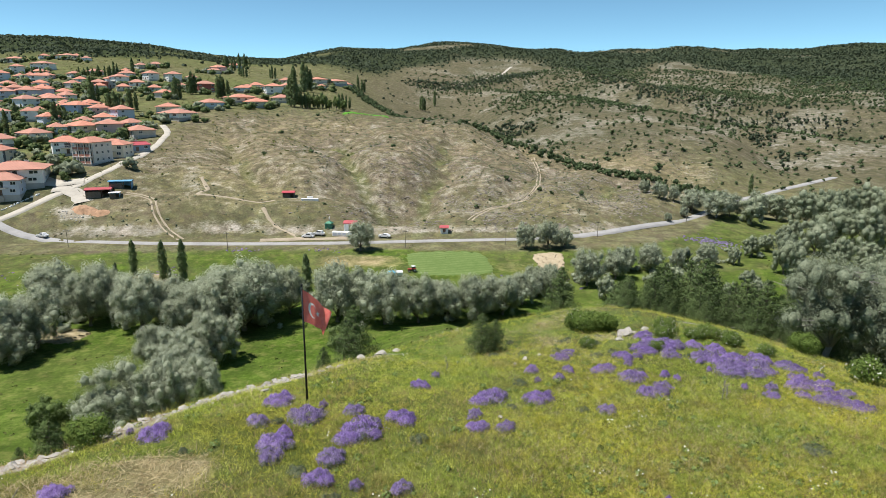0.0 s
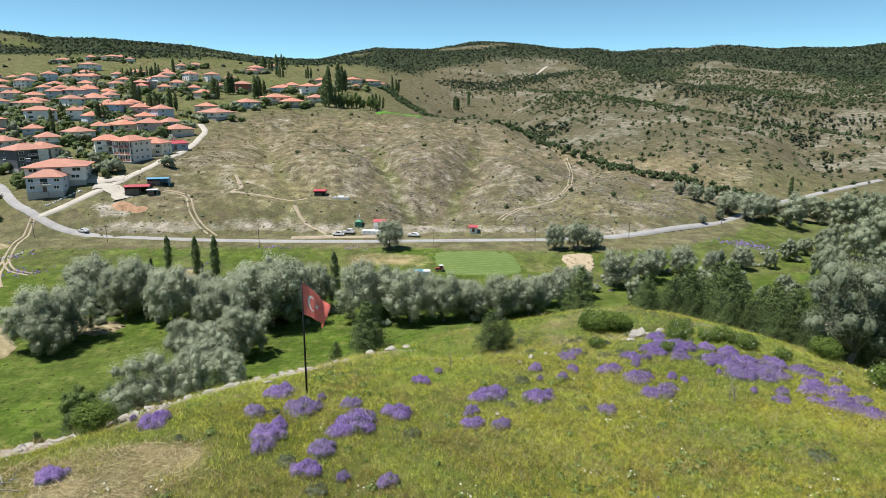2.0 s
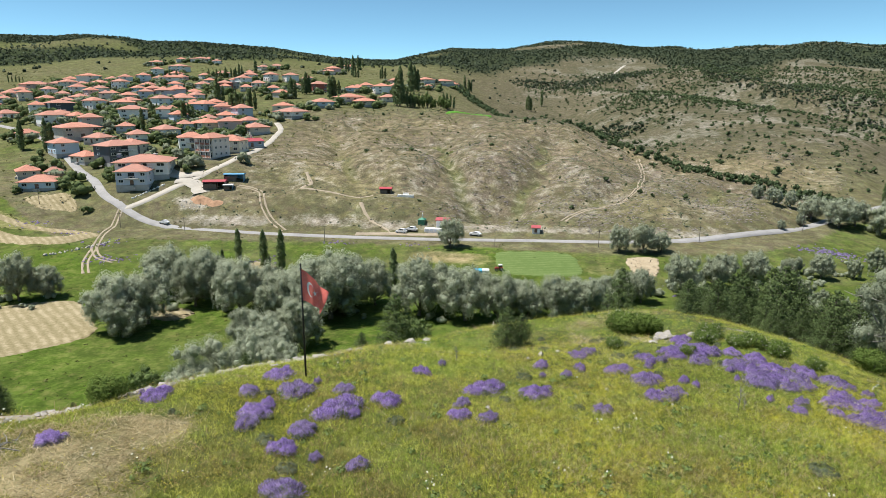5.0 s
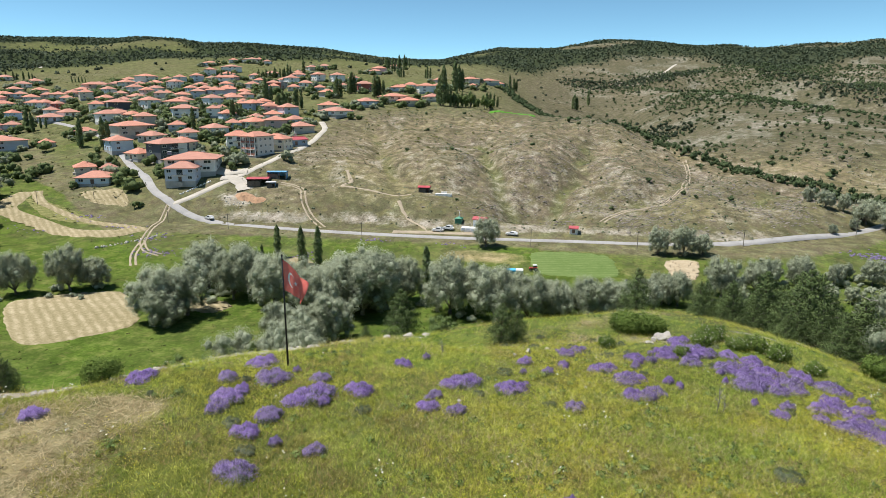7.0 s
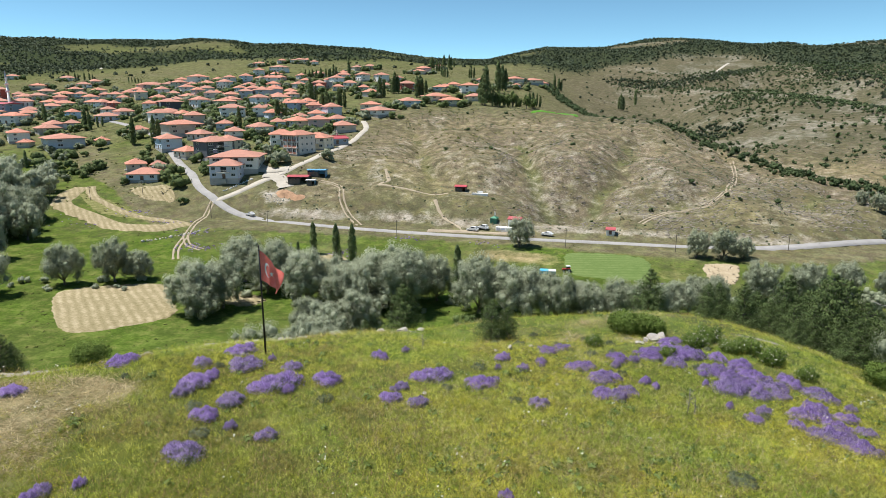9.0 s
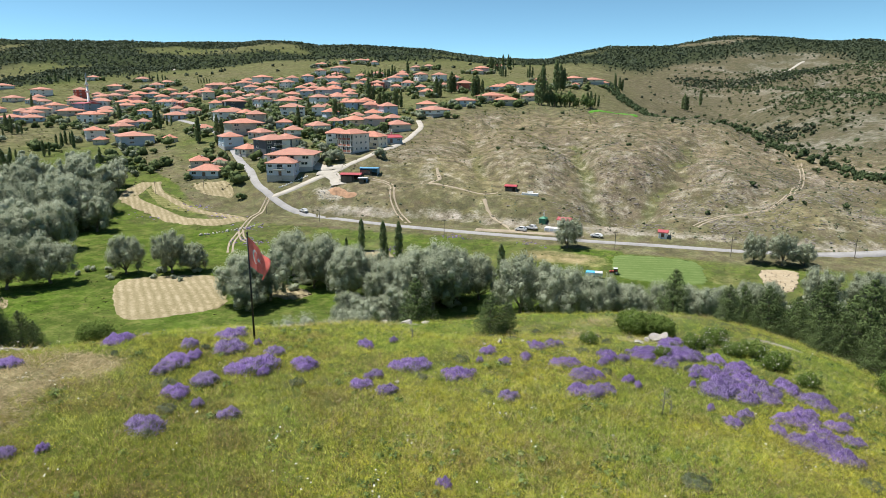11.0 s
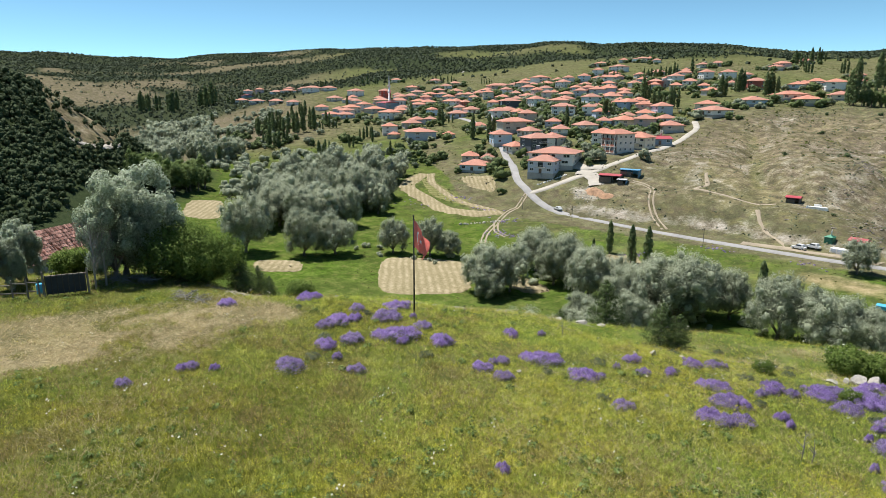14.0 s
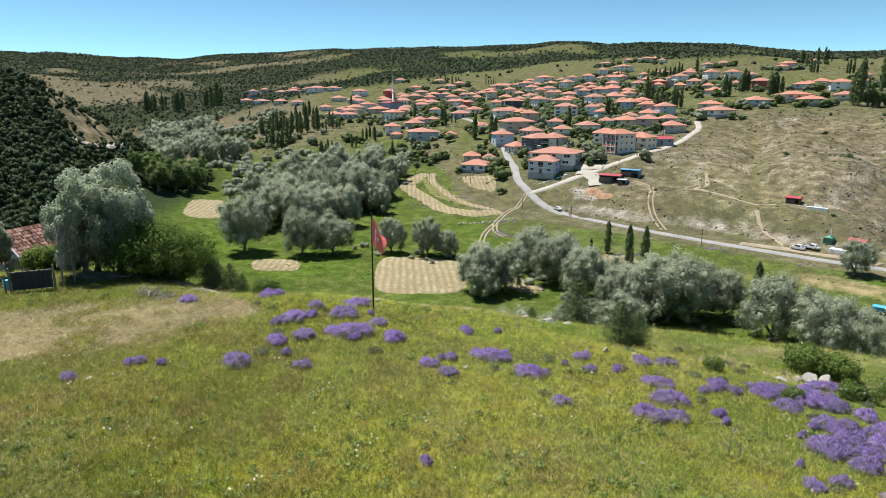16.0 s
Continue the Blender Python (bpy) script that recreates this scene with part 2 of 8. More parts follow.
def knoll(x,y):
    X=np.clip(x,-60,40); Y=np.clip(y,-10,70)
    p=.95-.012*X-.00012*X*X-.018*Y-.00085*Y*Y
    p=p+.34*np.exp(-((x+14)/6)**2-((y-33)/6)**2)-.55*np.exp(-((x+25)/5)**2-((y-33)/7)**2)
    p=p-.2*splus(-x-27,2)+.62*np.exp(-((x+10)/8)**2-((y-24)/8)**2)
    p=p-.1*splus(y-46.5,2)*sstep(0,8,x)-1.35*np.exp(-(polyline_distance(x,y,[(1,40.4),(13,47.6)])/4.4)**2)
    e1=-.755*(x+16.9)+.655*(y-22.4)
    e2=-.17*(x+16.9)+.98*(y-22.4)
    e=np.maximum(np.minimum(e1,e2),-x-52)
    p=p-.5*splus(e,2.2)-.33*splus(.95*(x-23)+.25*(y-35),2.5)
    return p
def polyline_distance(x, y, points):
    best = np.full(np.shape(x), 1e9)
    for (ax, ay), (bx, by) in zip(points, points[1:]):
        dx, dy = bx - ax, by - ay
        t = np.clip(((x - ax) * dx + (y - ay) * dy) / (dx * dx + dy * dy), 0, 1)
        best = np.minimum(best, np.hypot(x - ax - t * dx, y - ay - t * dy))
    return best


def pine_hill(x,y):
    near=np.maximum(x+350,0)
    return 60*np.exp(-((x+350)/(64+.5*np.minimum(near,90)))**2-((y-46+.45*near)/66)**2)
# side valleys of the scrub hill: a line in the plan, depth and half width
DALES = [([(140, 960), (178, 840), (215, 740), (262, 668), (318, 612), (380, 560), (450, 520)], 30, 48), ([(238, 560), (250, 500), (236, 430)], 9, 22), ([(20, 760), (62, 610), (66, 500)], 10, 30)]
# ravines down the face of the bare hill
RAVINES = [([(-2, 376), (4, 352), (-3, 326), (3, 303), (-7, 280), (-9, 260), (-17, 243), (-17, 232)], 8.5, 13), ([(-62, 364), (-49, 338), (-50, 316), (-37, 285), (-33, 268), (-24, 254), (-26, 238)], 6.5, 11),
           ([(-131, 377), (-86, 277), (-74, 251)], 4, 11), ([(62, 330), (45, 296), (22, 262)], 4, 13), ([(96, 335), (84, 300), (70, 268)], 2.5, 9)]
def ravines(x,y):
    z=0
    for line,deep,wide in RAVINES:
        z=z-deep*np.exp(-(polyline_distance(x,y,line)/wide)**1.4)
    return z*sstep(5,28,y-foot(x))
def by_ravine(x,y):
    return np.min([polyline_distance(x,y,line) for line,deep,wide in RAVINES],0)
def dales(x,y):
    z=0
    for line,deep,wide in DALES:
        z=z-deep*np.exp(-(polyline_distance(x,y,line)/wide)**2)
    return z
def height(x,y):
    x=np.asarray(x,float); y=np.asarray(y,float)
    d=y-foot(x)
    floor=-38.5+3.7*sstep(-54,-8,d)+.012*np.maximum(0,-x-100)
    front=-34.8+40*(1-np.exp(-np.maximum(d,0)/110))
    front=front+6*np.exp(-((x+85)/52)**2)*sstep(4,20,d)*np.exp(-np.maximum(d,0)/80)
    low=np.where(d>0,front,floor)
    r=np.hypot(x,y)
    w=sstep(265,345,r)*sstep(-70,0,d+np.where(x<-150,60,0))
    w=np.maximum(w,sstep(330,480,r))
    z=low*(1-w)+far(x,y)*w+dales(x,y)+ravines(x,y)
    # pine hill on the left
    z=z+pine_hill(x,y)
    k=knoll(x,y)
    return z+splus(k-z,1.5)


def detail(x, y):
    """Small unevenness: hummocks near by, gullies on the bare hill, rougher far hills."""
    r = np.hypot(x, y)
    z = (vnoise(x, y, 5.0, 1) - 0.5) * 0.35 * sstep(3, 10, r) * (1 - sstep(60, 120, r))
    d = y - foot(x)
    hill = sstep(8, 50, d) * sstep(-170, -110, x) * (1 - sstep(480, 560, r))
    gul = np.abs(vnoise(x + 0.35 * y, y * 0.35, 26.0, 5, 2) - 0.5) * 2
    wide = np.abs(vnoise(x - 0.5 * y, y * 0.4, 70.0, 15, 2) - 0.5) * 2
    z = z - hill * ((1 - sstep(0.0, 0.35, gul)) * 2.2 + (1 - sstep(0.0, 0.4, wide)) * 2.4) + hill * (vnoise(x, y, 16.0, 3) - 0.5) * 2.6
    z = z + (vnoise(x, y, 170.0, 7, 2) - 0.5) * sstep(520, 900, r) * 0.015 * r
    return z


def ground_z(x, y):
    return height(x, y) + detail(np.asarray(x, float), np.asarray(y, float))


def gz(x, y):
    return float(ground_z(np.array([x], float), np.array([y], float))[0])


def edge_of_knoll(x, y):
    e1 = -0.755 * (x + 16.9) + 0.655 * (y - 22.4)
    e2 = -0.17 * (x + 16.9) + 0.98 * (y - 22.4)
    return np.maximum(np.minimum(e1, e2), -x - 52)


def pine_gap(x, y):
    """The bare shoulder of the pine hill."""
    az, h = np.degrees(np.arctan2(x, y)) + 1.2 * (vnoise(x, y, 16, 46) - 0.5), pine_hill(x, y) / 60
    lo, hi = np.interp(h, [0.45, 0.85], [-76.4, -78.9]), np.interp(h, [0.45, 0.85], [-73.0, -77.7])
    return sstep(-0.3, 0.3, az - lo) * sstep(-0.3, 0.3, hi - az) * sstep(0.40, 0.45, h) * (1 - sstep(0.84, 0.9, h)) * (np.hypot(x, y) < 430)



def land_cover(x, y):
    """Weights of lush grass, dry straw, bare earth and yellow flowers."""
    r, d, e = np.hypot(x, y), y - foot(x), edge_of_knoll(x, y)
    right = 0.95 * (x - 23) + 0.25 * (y - 35)
    on_knoll = (1 - sstep(0, 4, e)) * (1 - sstep(60, 80, r))
    lush = np.full(np.shape(x), 0.35)
    dry, bare, flower = np.full(np.shape(x), 0.0), np.full(np.shape(x), 0.0), np.full(np.shape(x), 0.0)
    valley = (1 - sstep(-30, -5, d)) * (1 - on_knoll) * (1 - sstep(105, 130, x) * sstep(262, 290, y))
    lush = np.where(valley > 0.5, 0.95 - 0.5 * sstep(150, 195, y) * vnoise(x, y, 18, 2), lush)
    dry = np.where(valley > 0.5, 0.35 * sstep(165, 200, y) * vnoise(x, y, 30, 6) ** 1.5, dry)
    dry = np.maximum(dry, 0.8 * np.exp(-(((x + 27) / 16) ** 4 + ((y - 196) / 6) ** 4)) * (0.5 + 0.6 * vnoise(x, y, 5, 7)))
    dry = np.maximum(dry, 0.6 * np.exp(-(((x - 22) / 8) ** 2 + ((y - 190) / 7) ** 2)) * (0.4 + 0.6 * vnoise(x, y, 5, 7)))
    meadow = vnoise(x, y, 7.0, 11)
    lush = lush * (1 - on_knoll) + on_knoll * (0.5 + 0.5 * vnoise(x, y, 9, 12))
    flower = on_knoll * (0.15 + 0.75 * meadow) * (1 - 0.7 * sstep(32, 45, y))
    lush = np.where((e > 1) & (r < 80), 0.9, lush)
    lush = np.where((right > 3) & (r < 90), 0.95, lush)
    flower = flower * (1 - 0.5 * sstep(0, 5, right))
    mown = (0.18 + 1.15 * vnoise(x, y, 2.2, 8)) * np.exp(-((((x + 13.5) * 0.25 + (y - 12) * 0.97) / 9.8) ** 4) - (((x + 13.5) * 0.97 - (y - 12) * 0.25) / 4.9) ** 4)
    dry = np.maximum(dry, mown * 0.85)
    dry = np.maximum(dry, 0.85 * np.exp(-((x + 11) / 2.4) ** 4 - ((y - 20.8) / 1.5) ** 4) * (0.35 + vnoise(x, y, 1.5, 9)))
    dry = np.maximum(dry, 0.5 * np.exp(-((x - 10) / 5) ** 4 - ((y - 43) / 4) ** 4) * (0.25 + vnoise(x, y, 2.5, 27)))
    flower, lush = flower * (1 - mown), lush * (1 - 0.5 * mown)
    rim = np.exp(-((e - 2.2) / 1.2) ** 2) * sstep(0.42, 0.6, vnoise(x, y, 8.0, 21)) * (r < 70) * (1 - sstep(-6, 2, x))
    bare = np.maximum(bare, rim * 0.95)
    dry = np.maximum(dry, on_knoll * np.exp(-((e + 2.0) / 2.6) ** 2) * (0.1 + 0.45 * vnoise(x, y, 5.0, 26)))
    bare = np.maximum(bare, np.exp(-((e - 2.1 + 2.0 * (vnoise(x, y, 4.5, 28) - 0.5)) / 1.5) ** 2) * (1 - sstep(-12, 2, x)) * (r < 60) * (0.5 + 0.9 * sstep(0.3, 0.6, vnoise(x, y, 3.2, 25))))
    bare = np.maximum(bare, 0.95 * np.exp(-((x - 20.3) / 2.2) ** 2 - ((y - 48) / 1.3) ** 2))
    # the bare hill and the far slopes
    hill = sstep(2, 20, d) * sstep(-175, -130, x) * (1 - sstep(420, 520, r))
    lush = lush * (1 - hill) + hill * (0.16 + 0.32 * vnoise(x, y, 40, 31) * (1 - sstep(30, 90, d)))
    dry = np.maximum(dry, hill * (0.14 + 0.36 * vnoise(x, y, 35, 32)))
    gull = vnoise(x + 0.4 * y, y * 0.28, 7, 37)
    bare = np.maximum(bare, hill * 0.46 * sstep(0.46, 0.68, gull) * sstep(0.3, 0.55, vnoise(x, y, 45, 38)))
    bare = np.maximum(bare, hill * (0.1 + 0.42 * vnoise(x, y * 0.6, 14, 33) + 0.12 * np.exp(-((x - 10) / 60) ** 2) * np.exp(-((d - 40) / 45) ** 2)))
    bare = np.maximum(bare, 0.8 * np.exp(-((x + 139) / 11) ** 2 - ((y - 233) / 6) ** 2))
    cut = sstep(1, 3, d) * (1 - sstep(6, 14, d)) * sstep(-155, -140, x) * (1 - sstep(60, 110, x))
    bare = np.maximum(bare, cut * (0.3 + 0.5 * vnoise(x, y, 9, 48)))
    bed = by_ravine(x, y)
    flank = hill * sstep(3, 8, bed) * (1 - sstep(14, 26, bed))
    bare = np.maximum(bare, flank * (0.16 + 0.36 * vnoise(x, y, 6, 34)))
    lush = np.maximum(lush, hill * (1 - sstep(1.5, 6, bed)) * (0.1 + 0.6 * vnoise(x, y, 16, 36)))
    gardens = sstep(0, 14, d) * (1 - sstep(-190, -165, x)) * (1 - sstep(420, 520, r))
    lush, dry = lush * (1 - gardens) + gardens * (0.25 + 0.6 * vnoise(x, y, 30, 39)), dry * (1 - 0.6 * gardens)
    gap = pine_gap(x, y)
    lush, dry, bare = lush * (1 - gap), np.maximum(dry, 0.42 * gap), np.maximum(bare, gap * (0.15 + 0.35 * vnoise(x, y, 12, 45)))
    far_ = sstep(420, 520, r)
    town = far_ * (1 - sstep(-20, -8, np.degrees(np.arctan2(x, y))))
    lush = lush * (1 - far_) + far_ * (0.3 + 0.45 * vnoise(x, y, 150, 41) * np.where(town > 0.5, 0.75, 0.5))
    dry = np.where(far_ > 0, dry * (1 - far_) + far_ * (0.22 * vnoise(x, y, 110, 42) + 0.1), dry)
    moor = far_ * (1 - sstep(-64, -54, np.degrees(np.arctan2(x, y))))
    lush, dry, bare = lush * (1 - 0.6 * moor), np.maximum(dry, moor * (0.05 + 0.2 * vnoise(x, y, 70, 49))), np.maximum(bare, moor * 0.35 * vnoise(x, y, 45, 50))
    dryside = far_ * sstep(-12, 2, np.degrees(np.arctan2(x, y)))
    lush, dry = lush * (1 - 0.75 * dryside), np.maximum(dry, dryside * (0.02 + 0.2 * vnoise(x, y, 60, 43)))
    bare = np.maximum(bare, dryside * (0.22 + 0.36 * sstep(0.4, 0.66, vnoise(x, y, 30, 44))))
    return np.stack([lush, dry, bare, flower], -1)


# belts of conifers in the dales of the scrub hill: a line and its half width
BELTS = [([(232, 987), (255, 836), (277, 750), (303, 708), (326, 666), (358, 632), (410, 585)], 21), ([(257, 574), (261, 531), (260, 504), (253, 451)], 9),
         ([(-25, 1035), (39, 1010), (117, 1075)], 38), ([(60, 640), (80, 576), (52, 571)], 12)]


def belts(x, y):
    """How thickly the dales are wooded."""
    return np.max([1 - sstep(wide * 0.6, wide * 1.25, polyline_distance(x, y, line)) for line, wide in BELTS], 0)


def wood_weight(x, y):
    """How thickly the far ridges are wooded."""
    r, az = np.hypot(x, y), np.degrees(np.arctan2(x, y))
    ridge = np.interp(az, [-102, -75, -62, -50, -38, -28, -16, -8, 1, 8, 13.5, 19, 24, 29, 35, 50], [700, 760, 840, 980, 1080, 920, 1080, 1000, 1380, 1320, 1030, 1210, 1210, 1040, 950, 950])
    clear = sstep(0.60 - 0.09 * (az < -56), 0.67 - 0.07 * (az < -56), vnoise(x, y, 210, 71)) * (1 - sstep(1900, 2400, r)) * 0.9
    return np.maximum(sstep(-60, 90, r - ridge + (vnoise(x, y, 150, 72) - 0.5) * 240) * (1 - clear), 0.4 * belts(x, y))


def build_ground():
    cx, cy = 10.0, 4.0
    rr = [1.5]
    while rr[-1] < 4600:
        rr.append(rr[-1] * (1.035 if rr[-1] < 60 else 1.0145 if rr[-1] < 480 else 1.03))
    rr = np.array(rr)
    aa = np.radians(np.concatenate([np.linspace(-103, 52, 640), np.linspace(52, 257, 81)[1:-1]]))
    n = len(aa)
    R, A = np.meshgrid(rr, aa, indexing="ij")
    x, y = cx + R * np.sin(A), cy + R * np.cos(A)
    z = ground_z(x, y)
    co = np.stack([x, y, z], -1).reshape(-1, 3)
    i, j = np.meshgrid(np.arange(len(rr) - 1), np.arange(n - 1), indexing="ij")
    a = (i * n + j).ravel()
    faces = np.stack([a, a + n, a + n + 1, a + 1], -1)
    last = np.arange(len(rr) - 1) * n + n - 1
    seam = np.stack([last, last + n, last + 1, last + 1 - n], -1)
    faces = np.concatenate([faces, seam])[:, ::-1]
    # the small disc in the middle
    inner = np.stack([np.zeros(n, int) + len(co), (np.arange(n) + 1) % n, np.arange(n), np.arange(n)], -1)
    co = np.concatenate([co, [[cx, cy, gz(cx, cy)]]])
    ob = from_arrays("ground", co, faces, MAT_GROUND, smooth=True)
    bm = bmesh.new()
    bm.from_mesh(ob.data)
    bm.verts.ensure_lookup_table()
    mid = bm.verts[len(co) - 1]
    for k in range(n):
        bm.faces.new((mid, bm.verts[(k + 1) % n], bm.verts[k])).smooth = True
    bm.to_mesh(ob.data)
    bm.free()
    cover = land_cover(co[:, 0], co[:, 1]).astype(np.float32)
    at = ob.data.attributes.new("cover", "FLOAT_COLOR", "POINT")
    at.data.foreach_set("color", np.clip(cover, 0, 1).ravel())
    wood = ob.data.attributes.new("woods", "FLOAT", "POINT")
    scrub = sstep(380, 520, np.hypot(co[:, 0], co[:, 1])) * sstep(-12, 2, np.degrees(np.arctan2(co[:, 0], co[:, 1]))) * (0.15 + 0.5 * vnoise(co[:, 0], co[:, 1], 50, 47))
    piny = sstep(2, 6, pine_hill(co[:, 0], co[:, 1])) * (1 - pine_gap(co[:, 0], co[:, 1]))
    wood.data.foreach_set("value", np.maximum(np.maximum(wood_weight(co[:, 0], co[:, 1]), scrub), piny).astype(np.float32))
    return tagged(ob, "rolling meadow and dry hill ground with paths", "ground", kind="structure")


build_ground()


def smooth_line(points, step=2.0):
    """Points along a soft curve through the given ones."""
    p = np.array(points, float)
    out = []
    for i in range(len(p) - 1):
        a, b, c, d = p[max(i - 1, 0)], p[i], p[i + 1], p[min(i + 2, len(p) - 1)]
        k = max(2, int(np.hypot(*(c - b)) / step))
        for s in np.arange(k) / k:
            out.append(0.5 * (2 * b + (c - a) * s + (2 * a - 5 * b + 4 * c - d) * s * s + (3 * b - a - 3 * c + d) * s ** 3))
    out.append(p[-1])
    return np.array(out)


def strip(name, points, width, material, lift=0.12, label="", category="road", step=2.0, kind="structure", rough_edge=0.0, seed=1, level=0.5):
    """A ribbon laid along the ground, with cambered edges that go down into it."""
    c = smooth_line(points, step)
    t = np.gradient(c, axis=0)
    t /= np.hypot(t[:, 0], t[:, 1])[:, None]
    nrm = np.stack([-t[:, 1], t[:, 0]], -1)
    rng = np.random.RandomState(seed)
    wob = 1 + rough_edge * (rng.rand(len(c), 2) - 0.5) * 2
    cross = ((-0.62, -0.6), (-0.5, 0.0), (-0.2, 0.03), (0.2, 0.03), (0.5, 0.0), (0.62, -0.6))
    base = ground_z(c[:, 0], c[:, 1])
    rows = []
    for u, dz in cross:
        w = width * u * (wob[:, 0] if u < 0 else wob[:, 1])
        q = c + nrm * w[:, None]
        z = base * level + ground_z(q[:, 0], q[:, 1]) * (1 - level) + lift + dz
        rows.append(np.column_stack([q, z]))
    v = np.stack(rows, 1).reshape(-1, 3)
    m = len(cross)
    i, j = np.meshgrid(np.arange(len(c) - 1), np.arange(m - 1), indexing="ij")
    a = (i * m + j).ravel()
    ob = from_arrays(name, v, np.stack([a, a + m, a + m + 1, a + 1], -1), material, smooth=True)
    return tagged(ob, label, category, kind=kind)


ROAD = [(-430, 392), (-369, 372), (-310, 340), (-262, 306), (-225, 274), (-197, 249), (-176, 231), (-150, 219.5), (-120, 215.5), (-80, 214), (-40, 215), (0, 219), (30, 222),
        (60, 230), (97, 254), (118, 273), (148, 313), (179, 346), (200, 363), (216, 374), (250, 398)]
strip("road", ROAD, 3.6, MAT_ASPHALT, 0.2, "worn grey asphalt road along the valley foot", level=0.6)
SIDE_ROAD = [(-166, 223), (-159, 232), (-153, 243), (-146, 256), (-142.5, 273), (-145, 295), (-150, 318), (-156, 350), (-160, 368), (-170, 385)]
strip("side_road", SIDE_ROAD, 3.3, MAT_GRAVEL, 0.2, "pale gravel lane climbing past the houses", rough_edge=0.1)

# ---- plants ----
MAT_BARK = painted("grey_bark", (0.16, 0.135, 0.11), 0.9, 2.0, 0.3, bump=0.5)
MAT_DEAD = painted("bleached_dead_wood", (0.25, 0.23, 0.205), 0.9, 2.0, 0.25, bump=0.4)
MAT_WILLOW = leafy("silver_willow_leaves", (0.22, 0.25, 0.165), (0.375, 0.41, 0.29), (0.51, 0.545, 0.41), 0.42, grain=3.5, lump=0.25)
# darker copy of the willow leaves: shade inside hollow crowns put into the colour
MAT_DIM = leafy("shaded_willow_leaves", (0.12, 0.14, 0.09), (0.22, 0.25, 0.165), (0.35, 0.38, 0.27), 0.35)
MAT_DUST = leafy("grey_green_tree_leaves", (0.14, 0.165, 0.10), (0.26, 0.295, 0.19), (0.40, 0.43, 0.305), 0.38)
MAT_SILVER = leafy("silver_poplar_leaves", (0.23, 0.28, 0.17), (0.43, 0.50, 0.34), (0.72, 0.77, 0.64), 0.5, grain=6.0, lump=0.15)
MAT_POPLAR = leafy("poplar_leaves", (0.085, 0.12, 0.052), (0.165, 0.215, 0.092), (0.25, 0.31, 0.145), 0.45)
MAT_PINE = leafy("pine_needles", (0.045, 0.07, 0.028), (0.092, 0.13, 0.046), (0.155, 0.20, 0.078), 0.2)
MAT_PINE_FAR = leafy("far_pine_needles", (0.034, 0.052, 0.026), (0.062, 0.086, 0.042), (0.10, 0.128, 0.062), 0.2)
MAT_SHRUB = leafy("green_shrub_leaves", (0.07, 0.11, 0.025), (0.135, 0.20, 0.045), (0.23, 0.29, 0.08), 0.4)
MAT_JUNIPER = leafy("juniper_leaves", (0.036, 0.056, 0.026), (0.066, 0.094, 0.042), (0.11, 0.145, 0.068), 0.2)
MAT_WOOD_FAR = leafy("far_wood_leaves", (0.036, 0.05, 0.032), (0.054, 0.071, 0.042), (0.078, 0.096, 0.056), 0.2)
MAT_PURPLE = leafy("violet_flower_spikes", (0.20, 0.135, 0.37), (0.32, 0.225, 0.52), (0.46, 0.36, 0.66), 0.42)
MAT_LILAC = leafy("lilac_flower_spikes", (0.20, 0.15, 0.33), (0.285, 0.22, 0.43), (0.38, 0.31, 0.53), 0.35)
MAT_SAGE = leafy("sage_leaves", (0.07, 0.09, 0.05), (0.13, 0.155, 0.09), (0.22, 0.235, 0.16), 0.2)
MAT_WHITE_FLOWER = leafy("white_blossom", (0.42, 0.42, 0.33), (0.62, 0.6, 0.5), (0.8, 0.78, 0.68), 0.2)


def unit_dirs(rng, n):
    v = rng.normal(size=(n, 3))
    return v / np.linalg.norm(v, axis=1)[:, None]


def leaves(rng, at, out, length, width, droop=0.0, loose=0.55):
    """A pointed leaf spray (a bent pair of triangles) at every place, lying roughly along the crown's surface."""
    n = len(at)
    k = out + unit_dirs(rng, n) * loose
    k /= np.linalg.norm(k, axis=1)[:, None]
    d = np.cross(k, unit_dirs(rng, n))
    d[:, 2] -= droop
    d /= np.maximum(np.linalg.norm(d, axis=1), 1e-6)[:, None]
    s = np.cross(k, d)
    L, Wd = length * (0.6 + 0.8 * rng.rand(n, 1)), width * (0.6 + 0.8 * rng.rand(n, 1))
    v = np.stack([at - d * L * 0.5, at - s * Wd * 0.5 + k * Wd * 0.18, at + d * L * 0.5, at + s * Wd * 0.5 + k * Wd * 0.18], 1).reshape(-1, 3)
    f = np.arange(n * 4).reshape(n, 4)
    return v, f


def soft(rng, out, ragged=0.3, up=0.2):
    """Leaf normals that follow the mass they belong to, four corners a leaf."""
    k = out / np.maximum(np.linalg.norm(out, axis=1), 1e-6)[:, None] + unit_dirs(rng, len(out)) * ragged + [0, 0, up]
    return np.repeat(k / np.maximum(np.linalg.norm(k, axis=1), 1e-6)[:, None], 4, 0)


